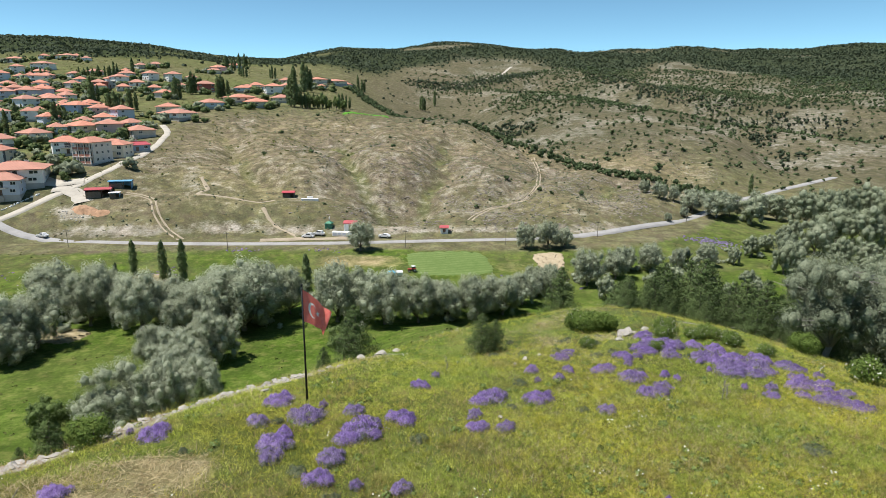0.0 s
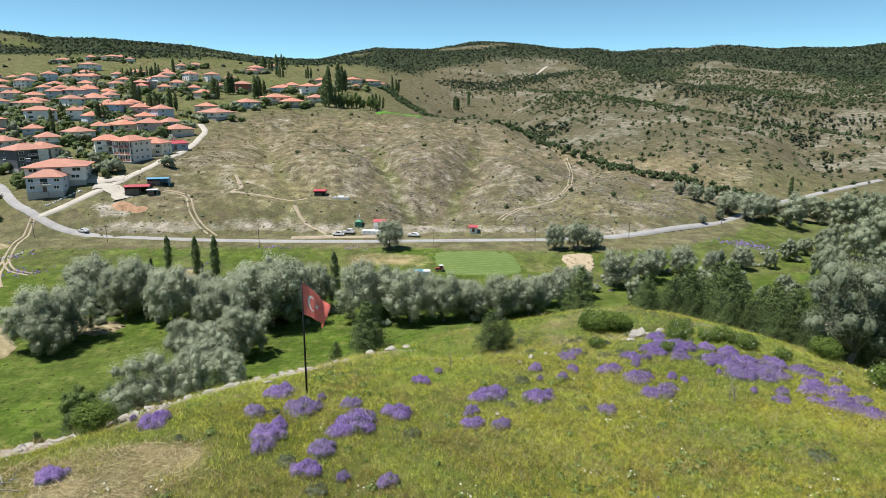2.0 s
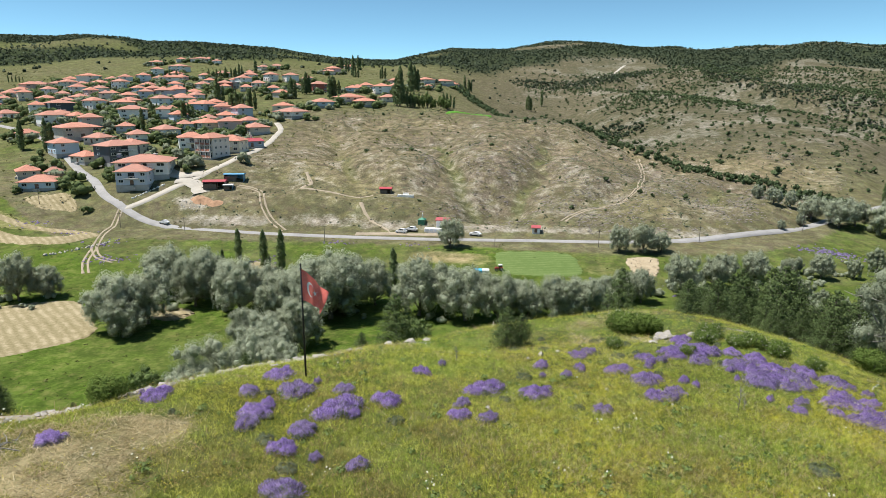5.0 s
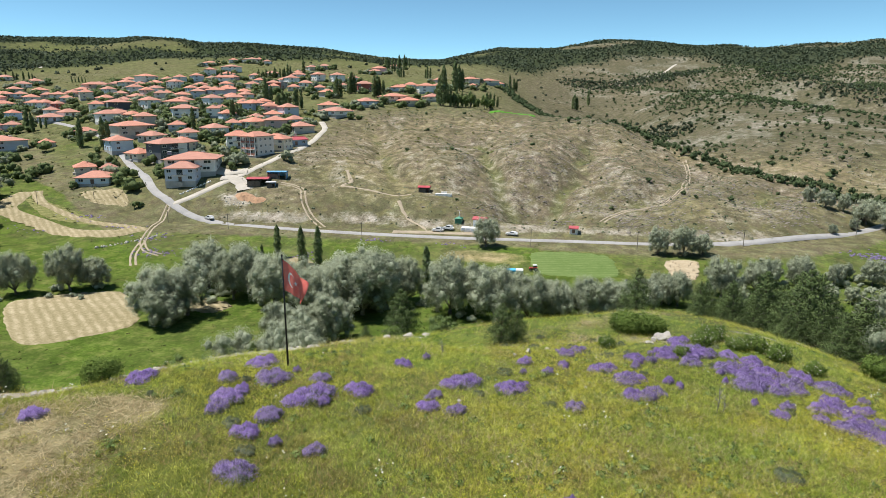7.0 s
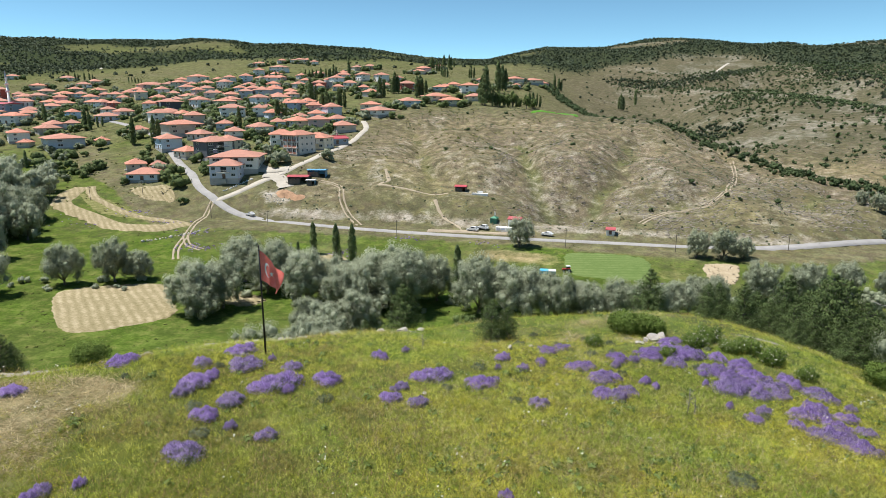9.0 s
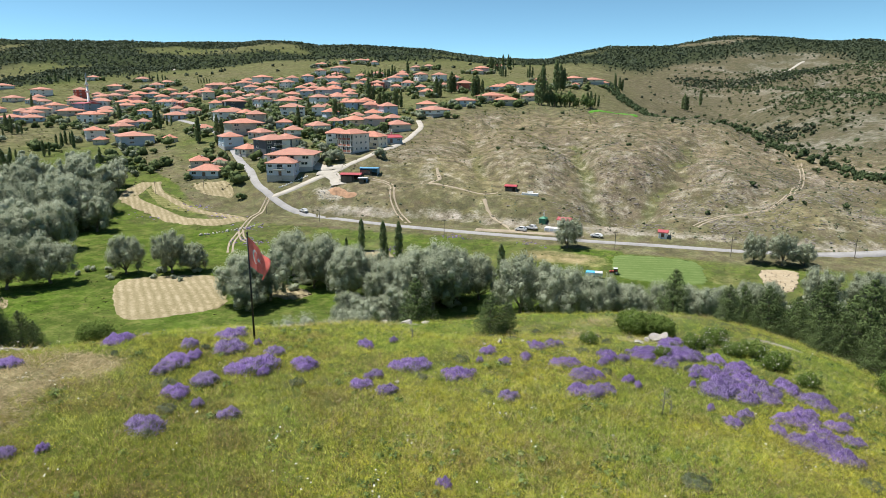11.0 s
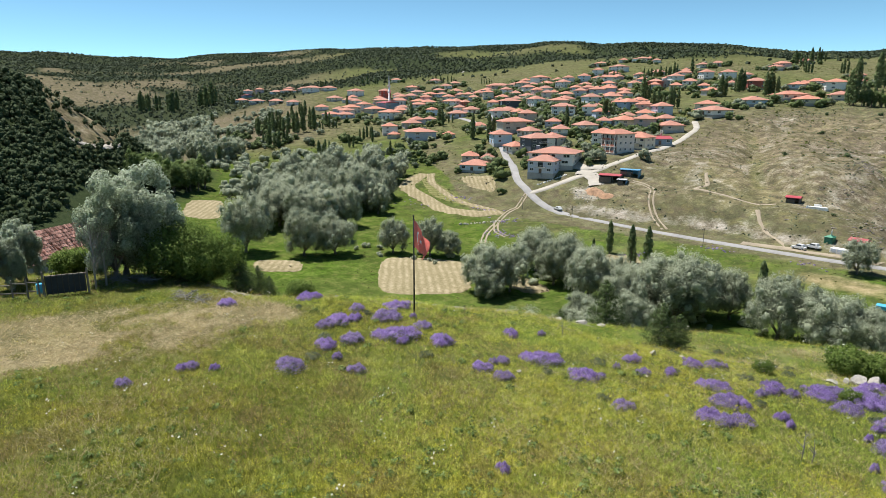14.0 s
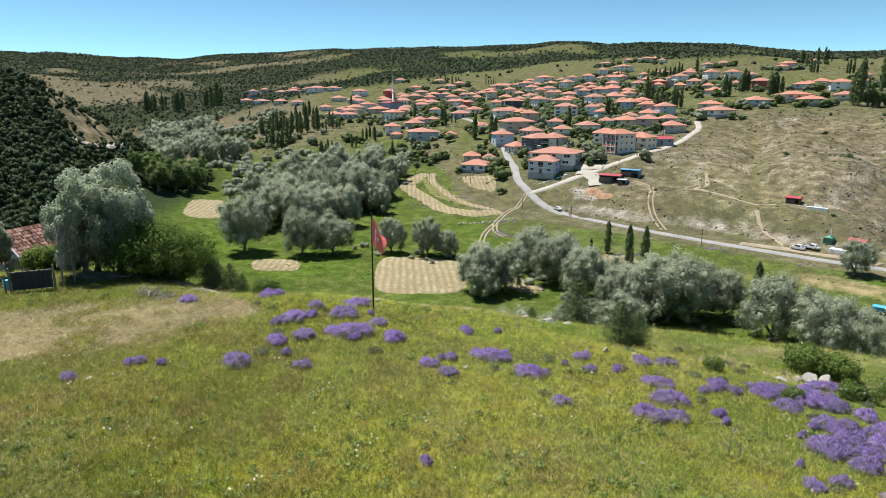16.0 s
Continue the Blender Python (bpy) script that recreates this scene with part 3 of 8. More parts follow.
def lobes_of(rng, height, spread, low, count):
    """Plumes of a crown, larger ones within and many smaller ones over its dome: centre and half axes."""
    out = []
    mid, tall = height * (low + 1) / 2, height * (1 - low) / 2
    for i in range(count):
        z = 1 - 1.8 * (i + 0.5) / count
        a = i * 2.39996 + rng.rand() * 0.7
        ring = math.sqrt(max(0.0, 1 - z * z))
        far_ = 0.5 + 0.38 * rng.rand() if i % 5 else 0.3
        size = spread * (0.19 + 0.17 * rng.rand()) * (1 if i % 5 else 1.5) * (32 / max(count, 32)) ** 0.4
        squat = 0.8 + 0.35 * rng.rand()
        out.append(((math.cos(a) * ring * spread * far_, math.sin(a) * ring * spread * far_ * 0.92, mid + z * tall * far_), (size, size * squat, size * (1.0 + 0.6 * rng.rand()))))
    return out


def crown_points(rng, lobes, n, hollow=0.7):
    vol = np.array([r[0] * r[1] + r[2] * r[0] for _, r in lobes])
    pick = rng.choice(len(lobes), n, p=vol / vol.sum())
    c, r = np.array([l[0] for l in lobes])[pick], np.array([l[1] for l in lobes])[pick]
    u = unit_dirs(rng, n)
    depth = hollow + (1 - hollow) * rng.rand(n, 1) ** 0.5
    jag = 1 + 0.16 * np.sin(u[:, :1] * 9 + pick[:, None]) * np.cos(u[:, 1:2] * 8)
    return c + u * r * depth * jag, u


def broad_tree(name, seed, height, spread, low, lobes, n, leaf, material, limbs=7, bark=MAT_BARK, bare=0, core=0.5):
    """A tree: a tapered, leaning trunk with limbs, and a ragged crown of many leaf sprays."""
    rng = np.random.RandomState(seed)
    ls = lobes_of(rng, height, spread, low, lobes)
    root = thing(name, 0, 0)
    bm = bmesh.new()
    fork = height * (max(low, 0) * 0.8 + 0.1)
    lean = (rng.rand(2) - 0.5) * height * 0.05
    r0 = height * 0.022 + 0.06
    stem = add_tube(bm, [(0, 0, -0.5), (lean[0] * 0.3, lean[1] * 0.3, fork * 0.5), (lean[0], lean[1], fork)], [r0 * 1.35, r0, r0 * 0.8], 7)
    tips = []
    for i in range(limbs):
        c, r = ls[int(i * len(ls) / limbs)]
        m = ((lean[0] + c[0]) * 0.5 + (rng.rand() - 0.5) * 0.5, (lean[1] + c[1]) * 0.5 + (rng.rand() - 0.5) * 0.5, (fork + c[2]) * 0.5)
        q = add_tube(bm, [(lean[0], lean[1], fork * 0.92), m, c], [r0 * 0.55, r0 * 0.35, r0 * 0.12], 5)
        bm.faces.new((q[0][0], q[0][1], stem[-1][i % 7]))
        tips.append((c, r, q))
    for i in range(bare):
        c, r, q = tips[rng.randint(limbs)]
        u = unit_dirs(rng, 1)[0]
        u[2] = abs(u[2]) * 0.4 - 0.1
        long_ = 1.5 if bare < 20 else 1.8
        tip = (c[0] + u[0] * r[0] * long_, c[1] + u[1] * r[1] * long_, c[2] + u[2] * r[2] * long_)
        k = tuple((a + b) / 2 + (rng.rand() - 0.5) * 0.4 for a, b in zip(c, tip))
        t = add_tube(bm, [c, k, tip], [r0 * 0.22, r0 * 0.14, 0.016], 4)
        bm.faces.new((t[0][0], t[0][1], q[-1][0]))
    part("trunk", bm, bark, root, smooth=True)
    crown(rng, ls, n, leaf, material, root, np.array([0, 0, height * (low + 1) / 2]), core)
    return root


ICO = {}
for level_ in (1, 2):
    ball = bmesh.new()
    bmesh.ops.create_icosphere(ball, subdivisions=level_, radius=1.0)
    ICO[level_] = np.array([v.co[:] for v in ball.verts]), np.array([[v.index for v in f.verts] for f in ball.faces])
    ball.free()


def lumps_at(rng, centres, radii, level, rough=0.3):
    """Uneven rounded leaf masses: corners, triangles and soft normals."""
    b, t = ICO[level]
    m = len(centres)
    v = b[None] * (1 - rough / 2 + rough * rng.rand(m, len(b), 1)) * np.asarray(radii)[:, None, :] + np.asarray(centres)[:, None, :]
    k = np.tile(b, (m, 1)) + unit_dirs(rng, m * len(b)) * 0.3
    return v.reshape(-1, 3), (t[None] + (np.arange(m) * len(b))[:, None, None]).reshape(-1, 3), k / np.linalg.norm(k, axis=1)[:, None]


def leafed(name, v, f, k, lv, lt, lk, material, root=None):
    """Leaf sprays and the masses under them as one mesh."""
    t = np.concatenate([f[:, [0, 1, 2]], f[:, [0, 2, 3]], lt + len(v)])
    return from_arrays(name, np.concatenate([v, lv]), t, material, root, normals=np.concatenate([k, lk]))


def crown(rng, ls, n, leaf, material, root, mid, core=0.5):
    """Leaf sprays over the plumes of a crown."""
    at, out = crown_points(rng, ls, n, 0.56 if core else 0.4)
    v, f = leaves(rng, at, out, *leaf)
    whole = at - mid
    whole /= np.maximum(np.linalg.norm(whole, axis=1), 0.3)[:, None]
    if not core:
        return from_arrays("crown", v, f, material, root, normals=soft(rng, out + whole * 0.45, 0.4))
    lv, lt, lk = lumps_at(rng, [l[0] for l in ls], np.array([l[1] for l in ls]) * core, 2, 0.5)
    return leafed("crown", v, f, soft(rng, out + whole * 0.45, 0.42), lv, lt, lk, material, root)


def column_tree(name, seed, height, n, material):
    """A narrow upright poplar with a slightly ragged outline."""
    rng = np.random.RandomState(seed)
    root = thing(name, 0, 0)
    part("trunk", tube([(0, 0, -0.4), (0.05, 0, height * 0.4), (0, 0.05, height * 0.9)], [height * 0.018, height * 0.012, 0.03], 6), MAT_BARK, root, smooth=True)
    u = rng.rand(n) ** 0.95
    a = rng.rand(n) * math.tau
    wide = height * 0.108 * np.sin(np.pi * np.clip(0.2 + 0.8 * u, 0, 1)) ** 0.55 * (1 + 0.28 * np.sin(u * 25 + seed + 2 * np.sin(a)) * np.cos(a * 2 + seed))
    rad = wide * (0.3 + 0.7 * rng.rand(n) ** 0.5)
    at = np.stack([np.cos(a) * rad, np.sin(a) * rad, height * (0.07 + 0.93 * u)], 1)
    out = np.stack([np.cos(a), np.sin(a), 0.15 + 0.5 * np.sin(u * 25 + seed)], 1)
    v, f = leaves(rng, at, out, height * 0.055, height * 0.03)
    from_arrays("crown", v, f, material, root, normals=soft(rng, out, 0.4))
    return root


def needle_tree(name, seed, height, spread, n, material=MAT_PINE):
    """A pine: a straight stem, whorls of rising boughs and tufts of needles along them."""
    rng = np.random.RandomState(seed)
    root = thing(name, 0, 0)
    bm = bmesh.new()
    tiers = 12
    stem = add_tube(bm, [(0, 0, -0.4)] + [(0.04 * math.sin(i), 0.03 * math.cos(i), height * (0.06 + 0.9 * i / (tiers - 1))) for i in range(tiers)], [height * 0.025] + [height * (0.022 - 0.018 * i / tiers) for i in range(tiers)], 6)
    at, out = [], []
    for i in range(tiers):
        u = i / (tiers - 1)
        z = height * (0.06 + 0.86 * u)
        for b in range(8 if u < 0.6 else 6):
            reach = spread * (1 - u) ** 0.7 * (0.7 + 0.5 * rng.rand()) + 0.14
            a = b * math.tau / 7 + i * 1.1 + rng.rand() * 0.5
            tip = np.array([math.cos(a) * reach, math.sin(a) * reach, z + reach * (0.2 + 0.35 * u) + height * 0.02])
            q = add_tube(bm, [(0, 0, z), tuple(tip * 0.5 + np.array([0, 0, z * 0.5 - reach * 0.04])), tuple(tip)], [0.03, 0.02, 0.006], 3, False)
            bm.faces.new((q[0][0], q[0][1], stem[i + 1][b % 6]))
            m = max(6, int(n * (reach + 0.2) / (spread * tiers * 4.4)))
            s = rng.rand(m, 1) ** 0.55
            p = np.array([0, 0, z]) * (1 - s) + tip * s + rng.normal(size=(m, 3)) * (0.06 + reach * 0.085)
            o = p - np.array([0, 0, z]) * (1 - s) - tip * s
            at.append(p), out.append(o / np.maximum(np.linalg.norm(o, axis=1), 0.02)[:, None] * 0.8 + np.array([math.cos(a) * 0.6, math.sin(a) * 0.6, 0.5]))
    part("trunk", bm, MAT_BARK, root)
    at, out = np.concatenate(at), np.concatenate(out)
    v, f = leaves(rng, at, out, spread * 0.1, spread * 0.034)
    from_arrays("crown", v, f, material, root, normals=soft(rng, out, 0.35))
    return root


def shrub(name, seed, height, spread, n, material, leaf=(0.3, 0.16), flowers=0):
    rng = np.random.RandomState(seed)
    root = thing(name, 0, 0)
    bm = bmesh.new()
    first = None
    for i in range(5):
        a = i * 1.26 + rng.rand()
        q = add_tube(bm, [(0, 0, -0.2), (math.cos(a) * spread * 0.25, math.sin(a) * spread * 0.25, height * 0.4), (math.cos(a) * spread * 0.5, math.sin(a) * spread * 0.5, height * 0.75)], [0.05, 0.035, 0.01], 4)
        if first:
            bm.faces.new((q[0][0], q[0][1], first[0][i % 4]))
        first = first or q
    part("woody_base", bm, MAT_BARK, root)
    ls = [((math.cos(i * 2.1) * spread * 0.4 * (i > 0), math.sin(i * 2.1) * spread * 0.4 * (i > 0), height * (0.45 + 0.12 * rng.rand())), (spread * (0.5 + 0.2 * rng.rand()), spread * (0.5 + 0.2 * rng.rand()), height * (0.42 + 0.12 * rng.rand()))) for i in range(4)]
    for i in range(14):
        a, z = i * 2.4, 0.25 + 0.6 * rng.rand()
        ls.append(((math.cos(a) * spread * 0.75 * math.sqrt(1 - 0.8 * z * z), math.sin(a) * spread * 0.75 * math.sqrt(1 - 0.8 * z * z), height * z), (spread * 0.22, spread * 0.22, height * 0.18)))
    at, out = crown_points(rng, ls, n, 0.5)
    at[:, 2] = np.maximum(at[:, 2], 0.03)
    v, f = leaves(rng, at, out, *leaf)
    from_arrays("foliage", v, f, material, root, normals=soft(rng, out, 0.4))
    if flowers:
        at, out = crown_points(rng, ls, flowers, 0.97)
        keep = at[:, 2] > height * 0.4
        v, f = leaves(rng, at[keep] + out[keep] * 0.05, out[keep], leaf[0] * 0.7, leaf[0] * 0.7)
        from_arrays("blossom", v, f, MAT_WHITE_FLOWER, root)
    return root


def flower_bush(name, seed, spread, height, n, material):
    """A low ragged cushion of grey-green leaves under a haze of thin upright flower spikes."""
    rng = np.random.RandomState(seed)
    root = thing(name, 0, 0)
    lob = [((0, 0), 0.85)] + [((math.cos(a) * q, math.sin(a) * q), 0.22 + 0.3 * rng.rand()) for a, q in zip(rng.rand(9) * math.tau, 0.5 + 0.45 * rng.rand(9))]
    share = np.array([l[1] ** 2 for l in lob])

    def cushion(m, top):
        q = rng.choice(len(lob), m, p=share / share.sum())
        c, s = np.array([l[0] for l in lob])[q], np.array([l[1] for l in lob])[q]
        a, r = rng.rand(m) * math.tau, np.sqrt(rng.rand(m)) * (1 + 0.16 * rng.normal(size=m))
        x, y = (c[:, 0] + np.cos(a) * r * s) * spread * 0.62, (c[:, 1] + np.sin(a) * r * s) * spread * 0.62
        dome = np.sqrt(np.clip(1 - r * r * 0.9, 0.02, 1)) * (0.5 + 0.5 * s)
        lumpy = 0.75 + 0.35 * np.sin(x * 9 + seed) * np.cos(y * 8 - seed)
        return np.stack([x, y, height * (0.1 + 0.85 * dome * lumpy * (0.7 + 0.3 * rng.rand(m)) * top)], 1), np.stack([np.cos(a) * r * 0.7, np.sin(a) * r * 0.7, 0.35 + dome * 0.8], 1)

    at, out = cushion(int(n * 0.7), 0.9)
    at[:, 2] *= rng.rand(len(at)) ** 0.4
    v, f = leaves(rng, at, out, 0.13, 0.022)
    from_arrays("foliage", v, f, MAT_SAGE, root, normals=soft(rng, out, 0.4))
    if material is None:
        return root
    at, out = cushion(n, 1.0)
    d = out * [1, 1, 1.3] + rng.normal(size=at.shape) * 0.25
    d /= np.linalg.norm(d, axis=1)[:, None]
    s = np.cross(d, unit_dirs(rng, n))
    s /= np.linalg.norm(s, axis=1)[:, None]
    s *= np.sign((np.cross(d, s) * out).sum(1))[:, None]
    L, w = 0.085 * (0.4 + 1.2 * rng.rand(n, 1)), 0.0085 * (0.7 + 0.6 * rng.rand(n, 1))
    v = np.stack([at, at + d * L * 0.5 - s * w, at + d * L, at + d * L * 0.5 + s * w], 1).reshape(-1, 3)
    from_arrays("bloom", v, np.arange(n * 4).reshape(n, 4), material, root, normals=soft(rng, out, 0.45, 0.3))["kind"] = "stuff"
    return root


def scatter(models, places, label, category, group="", turn_seed=1, base=10.0, sink=0.05, squash=0.0):
    """Copies of the models at (x, y, height); the first copy of each model is the model itself."""
    rng = np.random.RandomState(turn_seed)
    for i, (x, y, h) in enumerate(places):
        m = models[i % len(models)]
        wide = 1 + squash * (rng.rand() - 0.5)
        mat = pose(x, y, gz(x, y) - sink, (rng.rand() - 0.5) * 5, (rng.rand() - 0.5) * 5, rng.rand() * 360) @ Matrix.Diagonal((h / base * wide, h / base * wide, h / base, 1))
        if "placed" not in m:
            m["placed"] = 1
            ob = m
        else:
            ob = copy_thing(m, Matrix())
        ob.matrix_basis = mat
        tagged(ob, label, category, group)


WILLOWS = [broad_tree("willow_tree", s, 10, 5.0, 0.0, 70, 22000, (0.25, 0.115, 0.1), MAT_WILLOW, 9, bare=12, core=0.44) for s in (1, 2, 3, 4, 5)]
FAR_WILLOWS = [broad_tree("willow_tree", s, 10, 5.0, -0.06, 46, 7000, (0.27, 0.15, 0.1), MAT_WILLOW, 6, core=0.55) for s in (6, 7, 8)]
EAST_WILLOWS = [broad_tree("willow_tree", s, 10, 5.0, -0.06, 46, 7000, (0.27, 0.15, 0.1), MAT_DUST, 6, core=0.55) for s in (6, 7, 8)]
SLOPE_WILLOWS = [broad_tree("willow_tree", s, 10, 4.4, -0.1, 80, 30000, (0.14, 0.075, 0.1), MAT_WILLOW, 8, core=0.5) for s in (9, 10)]
MAT_ALDER = leafy("alder_leaves", (0.085, 0.13, 0.045), (0.165, 0.225, 0.08), (0.25, 0.31, 0.125), 0.45)
ALDER_TREES = [broad_tree("alder_tree", s, 10, 3.2, 0.08, 26, 3400, (0.34, 0.2, 0.1), MAT_ALDER, 6, core=0.55) for s in (11, 12)]
WILLOWS_WEST = [(-176, 92, 20.5), (-160, 105, 16.4), (-155, 114, 14.3), (-208, 121, 18.4), (-225, 149, 21.9), (-218, 166, 22.3), (-222, 185, 13.8), (-293, 171, 20.4), (-272, 184, 16), (-260, 202, 17), (-221, 122, 14.4), (-191, 142, 17.3), (-193, 124, 17.7), (-144, 130, 12.9), (-133, 137, 14), (-128, 141, 9.4), (-93, 123, 14.2), (-89, 128, 14.2), (-98, 150, 14.8), (-87, 149, 14.9), (-71, 139, 14.9), (-60, 137, 12), (-54, 141, 13.9), (-48, 144, 16), (-44, 148, 14.6), (-39, 151, 12.9), (-13, 162, 7)]
WILLOWS_STREAM = [(-85, 142, 13.3), (-66, 143, 11.6), (-58, 145, 12.5), (-47, 139, 16.7), (-26, 145, 14.6), (-14, 143, 13), (-6, 143, 11.6), (1, 144, 9.2), (-58, 118, 9.2), (-89, 119, 8.7), (26, 170, 7.3), (42, 175, 10.8), (52, 181, 9.4), (65, 189, 8.9), (75, 193, 6.3), (86, 197, 7.4), (8, 147, 11), (15, 150, 10), (21, 158, 9), (30, 165, 9)]
WILLOWS_SLOPE = [(-48, 108, 11), (-53, 114, 10.5), (-47, 121, 12), (-51, 129, 12), (-43, 102, 10.5), (-50, 88, 15), (-45, 90.5, 14.5), (-54, 88, 10.5), (-41, 95, 12), (-46, 96, 13)]
ROAD_TREES = [(-28, 206, 10.6), (28, 208, 9.3), (36, 208, 10.3), (42, 210, 7.4), (109, 269, 10.6), (116, 261, 12), (124, 266, 10.5), (142, 277, 12.5), (156, 291, 10.7), (92, 251, 3.9), (102, 260, 4.8), (94, 290, 6.6), (96, 275, 7.5), (103, 276, 7.6)]
WOOD_EAST = [(156, 265, 22), (165, 265, 23.2), (179, 271, 23.8), (194, 278, 23.1), (191, 265, 22), (150, 232, 21.6), (155, 223, 21.8), (133, 232, 12.9), (131, 214, 18), (107, 210, 10.8), (124, 223, 11.4), (96, 199, 9.3)]
POPLARS_VALLEY = [(-94, 183, 11.2), (-83, 178.5, 12.6), (-77, 178, 13.2), (-37, 164, 12.6), (-97, 178, 6.0), (-80.5, 176.5, 5.5), (168, 339, 11.4)]
POPLARS_TOWN_A = [(-828, 374, 16.1), (-839, 373, 14.9), (-699, 292, 14.5), (-658, 314, 9.8), (-803, 500, 15.7), (-793, 502, 17), (-548, 296, 16.1), (-553, 315, 17.5), (-477, 308, 15.8), (-569, 391, 14.8), (-350, 225, 17.7), (-331, 222, 15.2), (-374, 244, 9.8), (-457, 284, 25), (-472, 288, 22.2), (-457, 274, 28), (-567, 332, 17), (-559, 334, 18.9), (-431, 224, 11.9), (-415, 221, 20.3), (-409, 222, 14.4), (-413, 228, 16), (-417, 234, 15.5), (-514, 259, 17.5), (-546, 278, 11.1), (-535, 279, 14.7), (-443, 281, 11.4), (-454, 297, 13.5), (-451, 299, 10.1), (-314, 257, 8.4)]
POPLARS_TOWN_B = [(-364, 258, 12.7), (-372, 284, 14.7), (-386, 282, 10.5), (-383, 284, 12), (-389, 291, 12.2), (-426, 366, 17.5), (-724, 541, 13.8), (-736, 536, 16.6), (-730, 522, 15), (-435, 373, 16), (-368, 348, 18.2), (-359, 344, 17.1), (-363, 354, 10.3), (-284, 304, 15.1), (-267, 302, 15.8), (-238, 346, 12.8), (-267, 399, 8.7), (-227, 372, 13.1), (-541, 570, 8.9), (-534, 572, 7.9), (-530, 572, 7.8), (-638, 580, 13.2), (-627, 579, 11.7), (-618, 583, 11.7), (-610, 583, 11.6), (-227, 373, 13.1), (-229, 381, 10.6), (-255, 464, 17), (-256, 470, 12.4), (-201, 410, 15.2)]
POPLARS_TOWN_C = [(-214, 416, 13.6), (-217, 416, 12.3), (-209, 429, 13), (-205, 409, 10.6), (-202, 486, 14.6), (-206, 491, 11.9), (-201, 515, 15.9), (-202, 514, 12.9), (-174, 496, 15.2), (-172, 499, 15.6), (-170, 500, 14.2), (-312, 652, 14.2), (-318, 625, 12.3), (-346, 615, 11.8), (-341, 615, 10.7), (-337, 615, 11.7), (-334, 618, 10.3), (-330, 620, 9.4), (-324, 620, 9), (-320, 622, 9.1), (-266, 818, 14.6), (-221, 703, 11.5), (-209, 678, 11.1), (-382, 602, 12.5), (-379, 610, 10.5), (-276, 881, 17.1), (-275, 899, 16.7), (-273, 918, 10.1), (-292, 872, 14.3), (-125, 578, 24.4)]
POPLARS_TOWN_D = [(-126, 600, 20.9), (-110, 473, 25.9), (-117, 515, 12.5), (-116, 481, 13.1), (-180, 682, 12.3), (-104, 473, 7.9), (-102, 475, 9.4), (-101, 483, 10.3), (-97, 481, 9.5), (-95, 484, 8.8), (-92, 489, 10.4), (-91, 504, 7.7), (-82, 504, 10.7), (-79, 506, 11.1), (-78, 514, 9.4), (-11, 852, 18.1), (-25, 786, 16.7), (-97, 738, 15.6), (-95, 755, 12.5), (-93, 763, 11.5)]
scatter(WILLOWS, WILLOWS_WEST, "silvery green willow tree with a ragged crown beside hay fields", "tree", "valley willows", 11, squash=0.3)
rng_ = np.random.RandomState(4)
WEST_WOOD = [(-190, 122), (-232, 154), (-226, 174), (-246, 194), (-285, 186)]


def fill(n, test, x0, x1, y0, y1, h0, h1, gap, taken):
    """More trees inside a stretch of the plan, none closer to another than the gap."""
    out = []
    for _ in range(n * 40):
        x, y = x0 + (x1 - x0) * rng_.rand(), y0 + (y1 - y0) * rng_.rand()
        if len(out) < n and test(x, y) and all(math.hypot(x - q[0], y - q[1]) > gap for q in taken + out):
            out.append((x, y, h0 + (h1 - h0) * rng_.rand()))
    return out


WILLOWS_WEST += fill(11, lambda x, y: abs((y - 120) - (-(x + 190)) * 0.62) < 26, -300, -185, 110, 205, 13, 19, 8, WILLOWS_WEST)
WILLOWS_WEST += fill(17, lambda x, y: polyline_distance(np.array([x]), np.array([y]), WEST_WOOD)[0] < 22, -330, -130, 80, 250, 13, 18, 7.5, WILLOWS_WEST)
scatter(FAR_WILLOWS, WILLOWS_WEST[27:], "silvery green willow in the dense wood beside hay fields", "tree", "valley willows", 27, squash=0.4)
WOOD_EAST += fill(30, lambda x, y: x > 0.46 * y + 8 and y < 262 + 0.75 * (x - 130), 95, 260, 170, 350, 12, 18, 8.5, WOOD_EAST)
WOOD_EAST += fill(16, lambda x, y: True, 42, 110, 125, 190, 7, 10, 8, WOOD_EAST)
WILLOWS_STREAM = [(x, y, h * 1.08) for x, y, h in WILLOWS_STREAM] + [(x + 5, y + 7, h * 0.85) for x, y, h in WILLOWS_STREAM[::2]]
scatter(WILLOWS, WILLOWS_STREAM, "silvery green willow tree in the belt along the stream", "tree", "valley willows", 12, squash=0.4)
scatter(SLOPE_WILLOWS, WILLOWS_SLOPE, "pale silvery willow clump on the slope below the flagpole", "tree", "valley willows", 13, squash=0.5)
scatter(WILLOWS, ROAD_TREES, "rounded grey-green tree standing beside the valley road", "tree", "roadside trees", 14, squash=0.5)
WOOD_EAST = [(x, y, h * 0.74) for x, y, h in WOOD_EAST]
WOOD_EAST += fill(34, lambda x, y: x > 0.46 * y + 4 and y < 250 + 0.7 * (x - 130), 80, 240, 130, 320, 7, 11, 6.5, WOOD_EAST)
scatter(EAST_WILLOWS, WOOD_EAST, "grey-green tree in the dense wood across the valley", "tree", "wood trees", 15, squash=0.4)
POPLARS = [column_tree("poplar_tree", s, 10, 1100, MAT_POPLAR) for s in (21, 22, 23)]
scatter(POPLARS, POPLARS_VALLEY, "tall narrow dark green poplar in the valley meadow", "tree", "poplars", 16)
